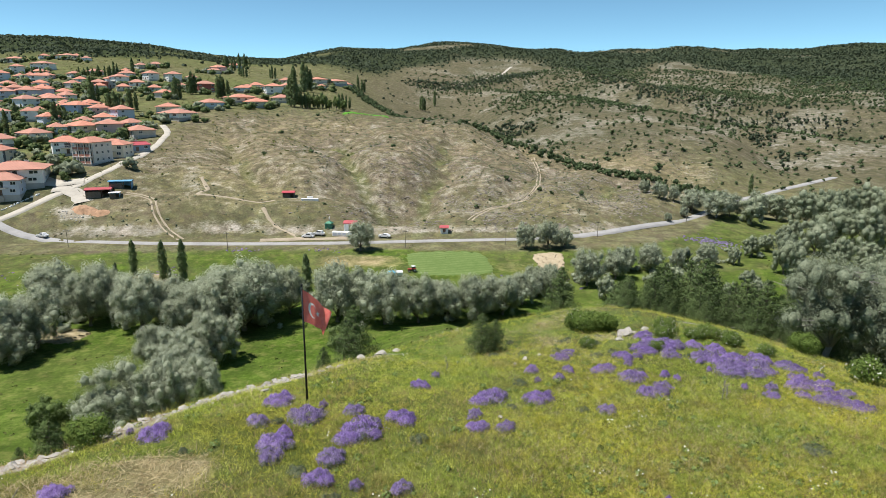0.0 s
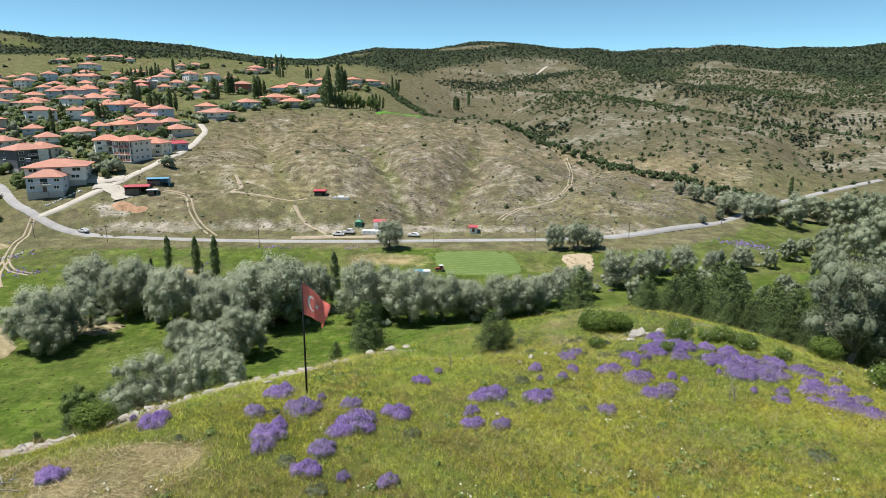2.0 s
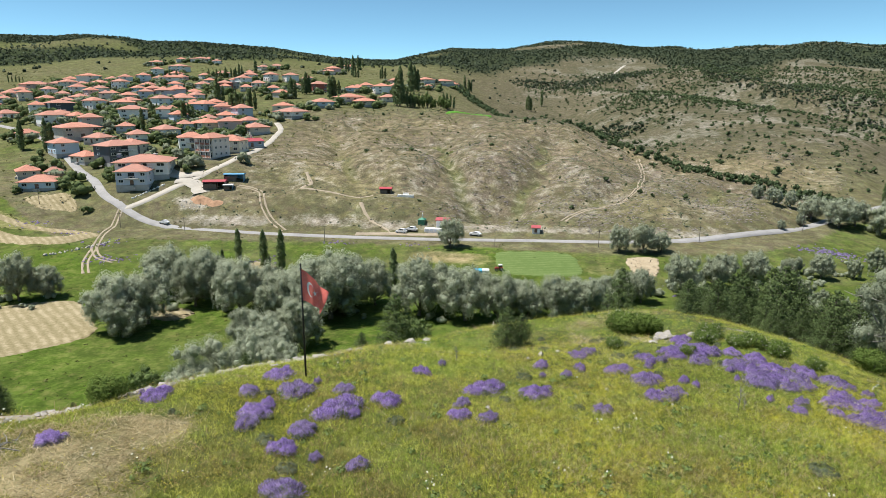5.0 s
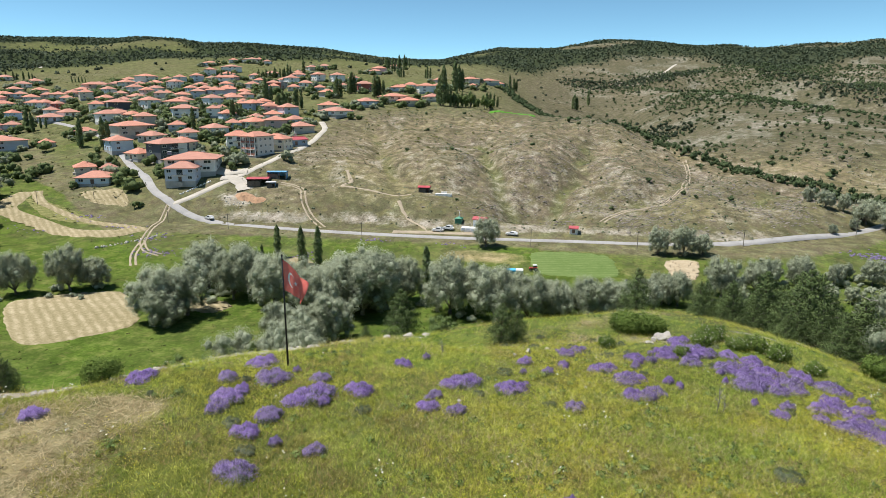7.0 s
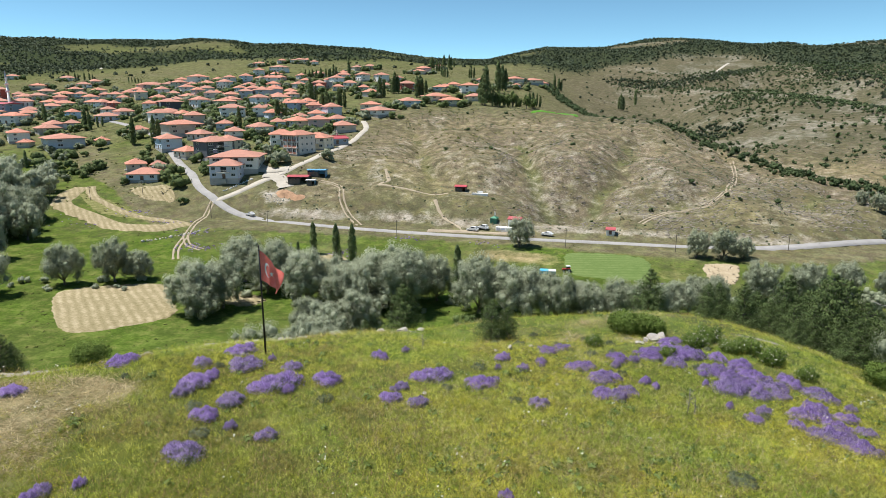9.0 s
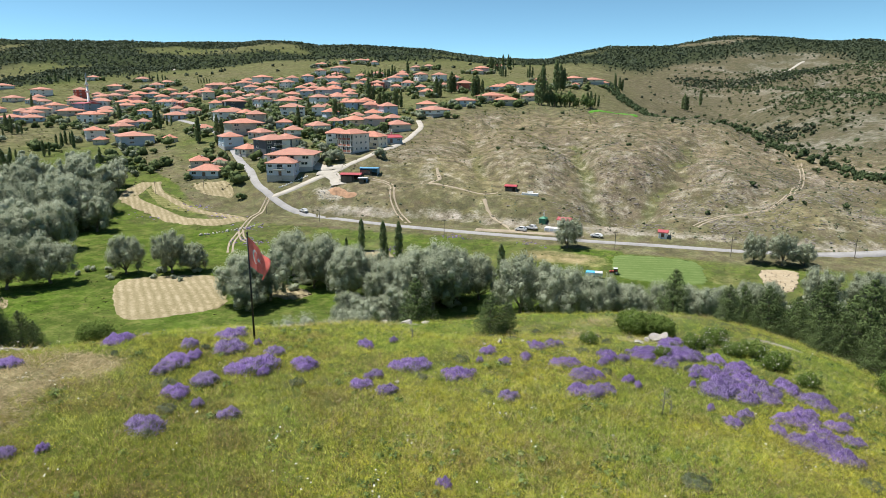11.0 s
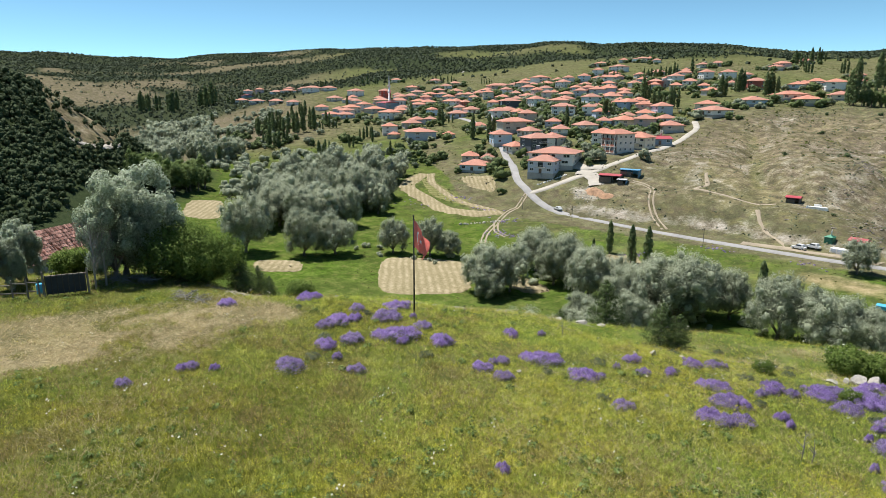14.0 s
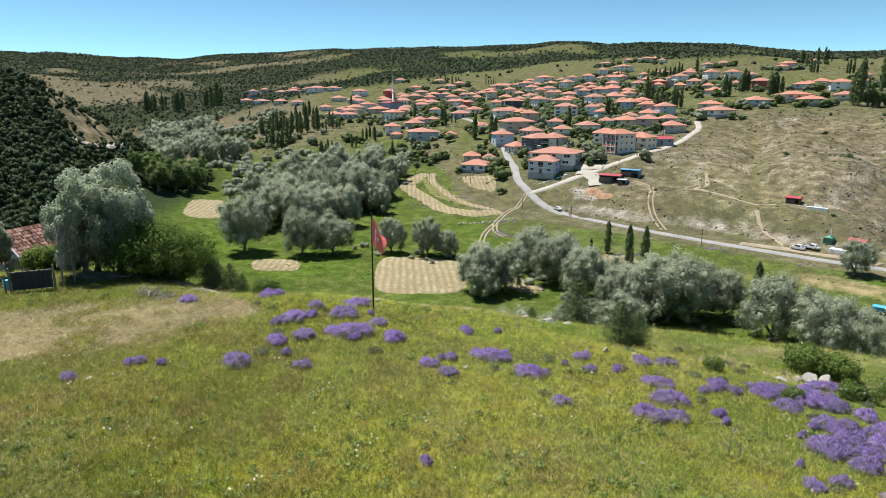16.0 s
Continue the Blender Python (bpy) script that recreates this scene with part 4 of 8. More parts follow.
TOWN = [(x, y, h * (0.8 if x < -330 else 1.15)) for x, y, h in POPLARS_TOWN_A + POPLARS_TOWN_B + POPLARS_TOWN_C + POPLARS_TOWN_D]
TOWN += [(x + 2.6, y + 1.6, h * 0.86) for x, y, h in TOWN[::2]] + [(x - 2.9, y + 2.2, h * 0.74) for x, y, h in TOWN[1::3]]
ALDERS = [(-282 - 24 * u + 7 * math.sin(i * 5.1), 93 + 33 * u + 5 * math.cos(i * 3.7), 13 + 3 * math.sin(i * 2.3)) for i, u in enumerate(np.linspace(0, 1, 20))]
scatter(ALDER_TREES, ALDERS, "bushy green alder in the grove of the side valley", "tree", "alder grove", 24, squash=1.2)
SIDE_POPLARS = [(cx + s * rng_.normal(), cy + 0.6 * s * rng_.normal(), h * (0.7 + 0.4 * rng_.rand())) for cx, cy, s, h, m in ((-905, 285, 14, 26, 9), (-880, 310, 10, 25, 6), (-885, 362, 12, 30, 8), (-490, 258, 11, 18, 9), (-465, 270, 10, 18, 6)) for _ in range(m)] + [(-395, 165, 17), (-390, 172, 14), (-470, 205, 15), (-430, 196, 19), (-425, 200, 15)]
scatter(POPLARS, SIDE_POPLARS, "tall poplar in a row along the side valley", "tree", "poplars", 25)
SIDE_WILLOWS = fill(34, lambda x, y: abs((y - 190) + 0.28 * (x + 500)) < 34, -660, -390, 130, 270, 14, 21, 11, [])
scatter(FAR_WILLOWS, SIDE_WILLOWS, "silvery willow in the thickets of the side valley", "tree", "valley willows", 26, squash=0.5)
scatter(POPLARS, TOWN, "tall narrow dark green poplar among the village houses", "tree", "poplars", 17, squash=0.3)
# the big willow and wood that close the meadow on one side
# MAT_DIM leaves carry the dark of the hollow crown in their colour
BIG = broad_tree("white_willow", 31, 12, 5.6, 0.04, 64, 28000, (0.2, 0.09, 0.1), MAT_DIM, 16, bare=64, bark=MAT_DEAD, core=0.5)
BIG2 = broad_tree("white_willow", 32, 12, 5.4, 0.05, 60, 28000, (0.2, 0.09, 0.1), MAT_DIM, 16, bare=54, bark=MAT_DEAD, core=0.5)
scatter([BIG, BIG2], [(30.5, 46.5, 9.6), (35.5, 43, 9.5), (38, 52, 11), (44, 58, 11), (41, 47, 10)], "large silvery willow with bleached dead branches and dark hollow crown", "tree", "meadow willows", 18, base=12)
SILVER = broad_tree("silver_poplar", 33, 12, 3.7, -0.04, 48, 26000, (0.24, 0.16, 0.0), MAT_SILVER, 9, core=0.5)
scatter([SILVER], [(-25.8, 18.9, 8.6), (-25.0, 16.4, 7.4), (-27.2, 17.6, 8.0), (-26.2, 10.6, 4.2), (-28.5, 11.6, 4.6), (-27, 8.0, 4.6)], "silver-leaved poplar with shimmering pale crown beside the barn", "tree", "barn trees", 19, base=12)
PINES = [needle_tree("pine_tree", s, 6, 2.1, 5200) for s in (41, 42, 43)]
scatter(PINES, [(-7.4, 49.8, 5.4), (-18.2, 43.2, 3.0), (-34.9, 49.7, 5.6), (2.6, 40.4, 3.2), (3.6, 40.8, 2.6), (-9.5, 46, 2.2), (12.9, 65.3, 6.2), (-25, 33, 1.6), (-23.4, 24.6, 3.1), (-23.8, 26.2, 2.9), (-25.2, 25.4, 3.3), (-24.6, 27.4, 2.4)], "young dark green pine on the slope of the knoll", "tree", "young pines", 20, base=6)
rng_ = np.random.RandomState(5)
scatter(ALDER_TREES, [(-106, 476, 10), (-101, 478, 11), (-96, 480, 10), (-91, 484, 11.5), (-87, 490, 10), (-82, 494, 11), (-78, 500, 9)], "dark bushy tree in the row above the bare hill", "tree", "hilltop trees", 30, squash=0.6)
scatter(ALDER_TREES, [(-62, 88, 9.0), (-58.5, 90.5, 7.5), (-18.3, 107.9, 8.0), (-64.5, 91, 7)], "dark green bushy tree at the foot of the knoll", "tree", "slope trees", 28, squash=0.6)
GROVE = []
while len(GROVE) < 104:
    u, v = rng_.rand(2)
    gx, gy = 26 + 50 * u, 66 + 36 * v + 40 * u * v
    if gx < 60 + 0.3 * gy and all(math.hypot(gx - a, gy - b) > 3.3 for a, b, _ in GROVE):
        GROVE.append((gx, gy, 5.6 + 4.2 * rng_.rand()))
GROVE += [(17.5 + 2.1 * i + (i % 3), 56 - 1.35 * i + 3 * (i % 2), 3.3 + 1.1 * math.sin(i * 2.2)) for i in range(9)] + [(19 + 2.3 * i, 61 - 1.0 * i + 2 * (i % 3), 4.0 + 1.1 * math.sin(i * 3.1)) for i in range(10)]
scatter(PINES, GROVE, "dark green pine in the dense grove below the meadow", "tree", "grove pines", 21, base=6)
BUSHES = [shrub("green_bush", s, 2, 1.6, 4200, MAT_SHRUB, (0.17, 0.09)) for s in (51, 52)]
TALL_BUSHES = [shrub("green_bush", s, 4, 3.0, 15000, MAT_SHRUB, (0.17, 0.085)) for s in (54, 55)]
scatter(TALL_BUSHES, [(-24.2, 20.6, 4.4), (-24.6, 22.4, 4.2), (-26, 21.8, 4.0), (-27.4, 23.6, 3.6)], "tall dense dark green bush beside the barn yard", "bush", "meadow bushes", 29, base=4)
scatter(BUSHES, [(-29.5, 14.5, 2.1), (-30, 15.6, 2.1), (-31, 16.8, 2.2), (11.4, 46.8, 1.7), (12.9, 47.3, 1.6), (30, 34, 1.0), (26, 42, 1.6), (-16, 25.5, 1.4)], "dense leafy green bush at the edge of the meadow", "bush", "meadow bushes", 22, base=2)
BLOSSOM = shrub("flowering_rose_bush", 53, 1.2, 1.0, 2600, MAT_SHRUB, (0.12, 0.06), flowers=90)
scatter([BLOSSOM], [(15.9, 41.2, 0.75), (17.4, 40.8, 0.85), (18.5, 41.0, 1.1), (19.8, 40.6, 0.9), (11.0, 47.6, 1.7), (12.6, 48.1, 1.6), (13.8, 37.6, 0.7), (15.3, 40.8, 0.9), (17.5, 40.5, 0.8), (19.5, 39.5, 0.95), (21, 37.8, 0.8), (16.5, 43.5, 1.2), (25.5, 34.5, 1.6), (28.5, 31, 1.6), (9.5, 38.6, 0.8)], "sage-green rose bush dotted with white blossom", "bush", "rose bushes", 23, base=1.2)


# ---- scrub and woods, too many to count ----
def blob_field(name, places, sizes, material, label, category, n=10, seed=1, tall=1.0, leaf=0.36, lumps=0):
    """Many small rounded plants as one mesh: each a handful of leaf masses and sprays round a centre."""
    rng = np.random.RandomState(seed)
    m = len(places)
    c, s = np.repeat(places, n, 0), np.repeat(sizes, n)[:, None]
    axes = np.array([0.42, 0.42, 0.42 * tall])
    lift = np.array([0, 0, 1.0])
    if lumps:
        # each plant's own masses, with sprays over them
        h = unit_dirs(rng, m * lumps).reshape(m, lumps, 3) * axes * 0.62
        h[..., 2] = np.abs(h[..., 2]) + 0.12
        rad = 0.42 * (0.5 + 0.25 * rng.rand(m, lumps, 1)) * np.array([1, 1, 0.9 + 0.3 * (tall > 1.4)])
        pick = rng.randint(lumps, size=m * n)
        who = np.repeat(np.arange(m), n)
        u = unit_dirs(rng, m * n)
        u[:, 2] = np.abs(u[:, 2]) * 0.9 - 0.1
        at = c + (h[who, pick] + u * rad[who, pick] * (0.9 + 0.2 * rng.rand(m * n, 1))) * s
    else:
        u = unit_dirs(rng, m * n)
        u[:, 2] = np.abs(u[:, 2])
        at = c + u * s * axes * (0.5 + 0.5 * rng.rand(m * n, 1)) + lift * s * 0.12
    d = unit_dirs(rng, m * n) * 0.75 + u
    d /= np.linalg.norm(d, axis=1)[:, None]
    a = np.cross(d, unit_dirs(rng, m * n))
    a /= np.linalg.norm(a, axis=1)[:, None]
    b = np.cross(d, a)
    w = s * leaf * (0.7 + 0.6 * rng.rand(m * n, 1))
    v = np.stack([at + a * w, at + b * w * 0.9, at - a * w, at - b * w * 0.9], 1).reshape(-1, 3) + np.repeat(d * w * 0.1, 4, 0)
    k, f = soft(rng, u, 0.35, 0.25), np.arange(m * n * 4).reshape(-1, 4)
    if lumps:
        size = np.asarray(sizes)[:, None, None]
        lv, lt, lk = lumps_at(rng, (places[:, None] + h * size).reshape(-1, 3), (rad * size * 0.78).reshape(-1, 3), 1, 0.5)
        ob = leafed(name, v, f, k, lv, lt, lk, material)
    else:
        ob = from_arrays(name, v, f, material, normals=k)
    return tagged(ob, label, category, kind="stuff")


def polar_points(rng, n, az0, az1, r0, r1):
    az = np.radians(az0 + (az1 - az0) * rng.rand(n))
    r = np.sqrt(r0 * r0 + (r1 * r1 - r0 * r0) * rng.rand(n))
    return r * np.sin(az), r * np.cos(az), np.degrees(az), r


def gully(x, y):
    """Distance from the wooded gully behind the bare hill."""
    return polyline_distance(x, y, [(140, 330), (92, 372), (52, 425), (15, 480), (-30, 560), (-85, 680), (-120, 800)])


rng = np.random.RandomState(77)
# junipers dotted over the scrub hill, thicker higher up
x, y, az, r = polar_points(rng, 26000, -4, 46, 380, 1150)
want = 0.15 + 0.8 * sstep(0.38, 0.66, vnoise(x, y, 110, 61)) * sstep(450, 640, r) + 0.3 * sstep(850, 1100, r)
want = want * sstep(-6, 8, az) * np.where(gully(x, y) < 14, 0, 1)
k = (rng.rand(len(x)) < want) & (y > np.minimum(foot(x), 250) + 70)
blob_field("juniper_scrub", np.stack([x[k], y[k], ground_z(x[k], y[k])], 1), 2.0 + 3.8 * rng.rand(k.sum()) ** 1.8, MAT_JUNIPER, "dark green juniper bushes scattered over the dry hillside", "shrubs", 9, 3, 1.3, 0.17, 2)
# conifer belts in the dales
x, y, az, r = polar_points(rng, 60000, -4, 40, 440, 1150)
k = rng.rand(len(x)) < 0.3 * belts(x, y) * sstep(0.25, 0.6, vnoise(x, y, 40, 34))
blob_field("dale_wood", np.stack([x[k], y[k], ground_z(x[k], y[k])], 1), 2.2 + 4.2 * rng.rand(k.sum()) ** 1.5, MAT_WOOD_FAR, "belts of dark conifers in the dales of the scrub hill", "trees", 8, 33, 1.6, 0.14, 2)
# the wooded gully
x, y, az, r = polar_points(rng, 24000, -10, 30, 320, 850)
k = (gully(x, y) < 4 + 9 * vnoise(x, y, 30, 4)) & (rng.rand(len(x)) < 0.75)
blob_field("gully_wood", np.stack([x[k], y[k], ground_z(x[k], y[k])], 1), 2.4 + 3.0 * rng.rand(k.sum()) ** 1.4, MAT_JUNIPER, "band of dark trees filling the gully behind the hill", "trees", 14, 4, 1.5, 0.14, 3)
# few bushes on the bare hill
x, y, az, r = polar_points(rng, 330, -30, 26, 235, 480)
k = (y > foot(x) + 14) & (rng.rand(len(x)) < 0.22 + 0.5 * sstep(0.5, 0.7, vnoise(x, y, 40, 9))) & (x > -120)
blob_field("hill_bushes", np.stack([x[k], y[k], ground_z(x[k], y[k])], 1), 1.2 + 2.4 * rng.rand(k.sum()) ** 2, MAT_JUNIPER, "small dark bushes dotted over the bare hill", "shrubs", 30, 5, 1.25, 0.11, 5)
# far woods, ridge behind the village and hills to the horizon
x, y, az, r = polar_points(rng, 150000, -102, 50, 760, 2750)
want = wood_weight(x, y)
k = rng.rand(len(x)) < want
k &= rng.rand(len(x)) < np.clip(1.0 - (r - 1500) / 3000, 0.4, 1)
blob_field("far_woods", np.stack([x[k], y[k], ground_z(x[k], y[k])], 1), (3.0 + 2.4 * rng.rand(k.sum())) * (0.8 + r[k] / 3400), MAT_WOOD_FAR, "dark evergreen woods covering the distant ridges", "woods", 3, 6, 1.2)
# scattered trees on the open far slopes
x, y, az, r = polar_points(rng, 6000, -100, 46, 620, 1900)
k = rng.rand(len(x)) < 0.1 + 0.3 * sstep(0.5, 0.65, vnoise(x, y, 80, 74))
k &= ~((az > -60) & (az < -12) & (r < 840))
blob_field("far_scrub", np.stack([x[k], y[k], ground_z(x[k], y[k])], 1), 2.4 + 3.0 * rng.rand(k.sum()), MAT_WOOD_FAR, "scattered dark bushes on open slopes", "shrubs", 10, 7, 1.2)
# the pine hill across the side valley
x, y, az, r = polar_points(rng, 14500, -102, -66, 150, 480)
k = (pine_hill(x, y) > 2.5 + 3 * rng.rand(len(x))) & (rng.rand(len(x)) > 0.8 * pine_gap(x, y)) & (rng.rand(len(x)) < np.where(az > -77, 0.8, 1)) & ((x + 262) * 48 + (y - 60) * 83 < 300)
blob_field("pine_hill_wood", np.stack([x[k], y[k], ground_z(x[k], y[k])], 1), 2.9 + 2.7 * rng.rand(k.sum()), MAT_PINE_FAR, "dark pines covering the steep hillside", "trees", 26, 8, 2.5, 0.085, 2)
# side valley thickets
x, y, az, r = polar_points(rng, 3000, -80, -56, 300, 820)
k = (rng.rand(len(x)) < 0.6 * sstep(0.46, 0.58, vnoise(x, y, 70, 91))) & (y < 150 + 0.35 * (r - 300) + 60) & (pine_hill(x, y) < 3)
blob_field("valley_thicket", np.stack([x[k], y[k], ground_z(x[k], y[k])], 1), 5.0 + 5.0 * rng.rand(k.sum()), MAT_WILLOW, "silvery willow thickets in the side valley", "trees", 110, 10, 1.25, 0.05, 7)
# undergrowth along the stream
x, y = rng.rand(1200) * 320 - 190, rng.rand(1200) * 130 + 90
line = polyline_distance(x, y, [(-180, 110), (-130, 135), (-90, 140), (-50, 143), (0, 148), (40, 175), (90, 200), (140, 240), (190, 290)])
k = (line < 6) & (rng.rand(len(x)) < 0.8)
blob_field("stream_thicket", np.stack([x[k], y[k], ground_z(x[k], y[k])], 1), 1.8 + 2.4 * rng.rand(k.sum()), MAT_WILLOW, "low grey-green thicket along the stream", "shrubs", 70, 11, 1.0, 0.06, 5)
MAT_TUFT = leafy("tall_grass_tufts", (0.06, 0.085, 0.02), (0.13, 0.15, 0.045), (0.26, 0.24, 0.11), 0.3)
# tufts and broken rock that give the bare hill its grain
x, y, az, r = polar_points(rng, 26000, -34, 30, 228, 520)
k = (y > foot(x) + 3) & (gully(x, y) > 12) & (x > -150) & (rng.rand(len(x)) < 0.25 + 0.6 * sstep(0.4, 0.6, vnoise(x, y, 25, 19)))
blob_field("hill_tufts", np.stack([x[k], y[k], ground_z(x[k], y[k]) - 0.1], 1), 0.5 + 0.9 * rng.rand(k.sum()) ** 2, MAT_SAGE, "grey-green tufts and thorn cushions on the dry hill", "tufts", 5, 12, 0.6, 0.26)
x, y, az, r = polar_points(rng, 26000, -26, 26, 228, 470)
k = (y > foot(x) + 4) & (x > -40 + 30 * rng.rand(len(x))) & (rng.rand(len(x)) < 0.75 * sstep(0.5, 0.62, vnoise(x + 0.35 * y, y * 0.5, 26, 5)))


def rock_field(x, y, seed, label):
    rng = np.random.RandomState(seed)
    b = np.array([(-1, -1, -0.4), (1, -1, -0.4), (1, 1, -0.4), (-1, 1, -0.4), (-0.6, -0.7, 0.5), (0.7, -0.5, 0.6), (0.6, 0.6, 0.4), (-0.7, 0.7, 0.5)]) * 0.5
    q = np.array([(4, 5, 6, 7), (0, 1, 5, 4), (1, 2, 6, 5), (2, 3, 7, 6), (3, 0, 4, 7)])
    m = len(x)
    size = (0.22 + 0.8 * rng.rand(m) ** 2.6)[:, None, None]
    v = b[None] * (0.75 + 0.5 * rng.rand(m, 8, 3)) * size * np.array([1.7, 0.7, 0.42])
    t = (0.9 + rng.normal(size=m) * 0.35)[:, None]
    vx, vy = v[..., 0] * np.cos(t) - v[..., 1] * np.sin(t), v[..., 0] * np.sin(t) + v[..., 1] * np.cos(t)
    v = np.stack([vx + x[:, None], vy + y[:, None], v[..., 2] + ground_z(x, y)[:, None] + 0.05], -1).reshape(-1, 3)
    f = (q[None] + (np.arange(m) * 8)[:, None, None]).reshape(-1, 4)
    return tagged(from_arrays("rock_outcrops", v, f, MAT_ROCK), label, "rocks", kind="stuff")


MAT_ROCK = painted("grey_limestone_outcrop", (0.21, 0.18, 0.15), 0.92, 0.4, 0.3, bump=0.4)
rock_field(x[k], y[k], 13, "tilted grey limestone slabs breaking through the dry hill")
FIELDS = [[(-146, 125), (-119, 144), (-93, 119), (-110, 97)], [(-99, 144), (-81, 138), (-83, 130), (-94, 131)], [(-166, 90), (-155, 102), (-142, 95), (-153, 83)], [(-216, 226), (-201, 238), (-182, 222), (-198, 217)],
          [(-274, 109), (-276, 127), (-230, 107), (-240, 92)], [(-318, 156), (-328, 180), (-292, 160), (-290, 136)], [(-15, 205), (14, 206), (18, 184), (-9, 182)], [(28.5, 203), (41, 205), (38, 187), (31, 184)], [(-96, 182), (-84, 186), (-76, 176), (-88, 170)]]


def off_fields(x, y):
    """True where no field or cut swathe lies."""
    free = polyline_distance(x, y, [(-236, 222), (-232, 210), (-224, 202), (-204, 198), (-182, 192), (-166, 192), (-161, 201)]) > 6
    for c in FIELDS:
        turn = [(bx - ax) * (y - ay) - (by - ay) * (x - ax) for (ax, ay), (bx, by) in zip(c, c[1:] + c[:1])]
        free &= ~(np.all([q < 0.5 for q in turn], 0) | np.all([q > -0.5 for q in turn], 0))
    return free


# violet drifts in the valley meadows
px, py = [], []
for cx, cy, s, m in ((-137, 177, 4, 60), (-147, 190, 5, 30), (-190, 205, 5, 40), (-168, 200, 4, 25), (-70, 206, 3, 20), (-40, 207, 3, 14), (100, 225, 5, 220), (-205, 192, 6, 30), (30, 178, 8, 25), (-85, 186, 3, 25)):
    px.append(cx + rng.normal(size=m) * s), py.append(cy + rng.normal(size=m) * s * 0.5)
x, y = np.concatenate(px), np.concatenate(py)
blob_field("violet_drifts", np.stack([x, y, ground_z(x, y) - 0.1], 1), 0.5 + 0.9 * rng.rand(len(x)), MAT_LILAC, "distant drifts of violet flowers in the valley meadow", "flowers", 14, 14, 0.35, 0.14)
x, y = rng.rand(16000) * 420 - 250, rng.rand(16000) * 190 + 50
k = (y < foot(x) - 12) & (edge_of_knoll(x, y) > 12) & off_fields(x, y) & (rng.rand(len(x)) < 0.25 + 0.75 * sstep(0.42, 0.6, vnoise(x, y, 14, 29)))
blob_field("valley_tufts", np.stack([x[k], y[k], ground_z(x[k], y[k]) - 0.15], 1), 0.5 + 0.8 * rng.rand(k.sum()) ** 2, MAT_TUFT, "tall green and ochre grass tufts over the valley meadow", "grass", 7, 15, 0.3, 0.16)
x, y, az, r = polar_points(rng, 16000, -70, -8, 290, 900)
k = (rng.rand(len(x)) < 0.2 + 0.6 * sstep(0.42, 0.6, vnoise(x, y, 30, 39))) & (polyline_distance(x, y, ROAD) > 4) & (polyline_distance(x, y, SIDE_ROAD) > 4)
blob_field("village_weeds", np.stack([x[k], y[k], ground_z(x[k], y[k]) - 0.15], 1), 0.8 + 1.6 * rng.rand(k.sum()) ** 2, MAT_TUFT, "weeds and low bushes between the houses", "weeds", 8, 16, 0.6, 0.2)


# ---- fields and tracks ----
def field_material(name, dark, mid, light, row=2.2, turn=20.0):
    """Cut hay or grass: pale rows left by the mower, with stubble grain."""
    n = Nodes(name)
    grain, patch = n.noise(1.6, 5, 0.75), n.noise(0.09, 4, 0.65)
    map_ = n.t.nodes.new("ShaderNodeMapping")
    n.put(map_.inputs[0], n.place())
    map_.inputs["Rotation"].default_value = (0, 0, radians(turn))
    w = n.t.nodes.new("ShaderNodeTexWave")
    n.put(w.inputs["Vector"], map_.outputs[0])
    w.inputs["Scale"].default_value, w.inputs["Distortion"].default_value, w.inputs["Detail"].default_value = 1 / row, 3.2, 4.0
    w.inputs["Detail Scale"].default_value = 0.4
    f = n.math("ADD", n.math("MULTIPLY", n.math("MULTIPLY", w.outputs[1], n.ramp(n.noise(0.35, 3, 0.6), (0.4, 0.25), (0.6, 1.0))), 0.2), n.math("ADD", n.math("MULTIPLY", grain, 0.6), n.math("MULTIPLY", patch, 0.25)))
    c = n.ramp(f, (0.3, dark), (0.52, mid), (0.75, light))
    n.bump(grain, 0.6, 0.15)
    return n.done(c, 0.95, Specular_IOR_Level=0.1)


MAT_HAY = field_material("cut_hay", (0.17, 0.145, 0.07), (0.30, 0.25, 0.15), (0.45, 0.385, 0.26), 6.8, 128)
MAT_MOWN = field_material("mown_green_field", (0.085, 0.135, 0.035), (0.125, 0.175, 0.055), (0.175, 0.22, 0.08), 6.0, 80)
MAT_PALE = field_material("pale_ploughed_field", (0.30, 0.24, 0.15), (0.39, 0.32, 0.22), (0.46, 0.39, 0.28), 3.0, 70)
MAT_CROP = field_material("bright_green_crop", (0.06, 0.17, 0.02), (0.09, 0.24, 0.03), (0.14, 0.30, 0.06), 3.0, 10)


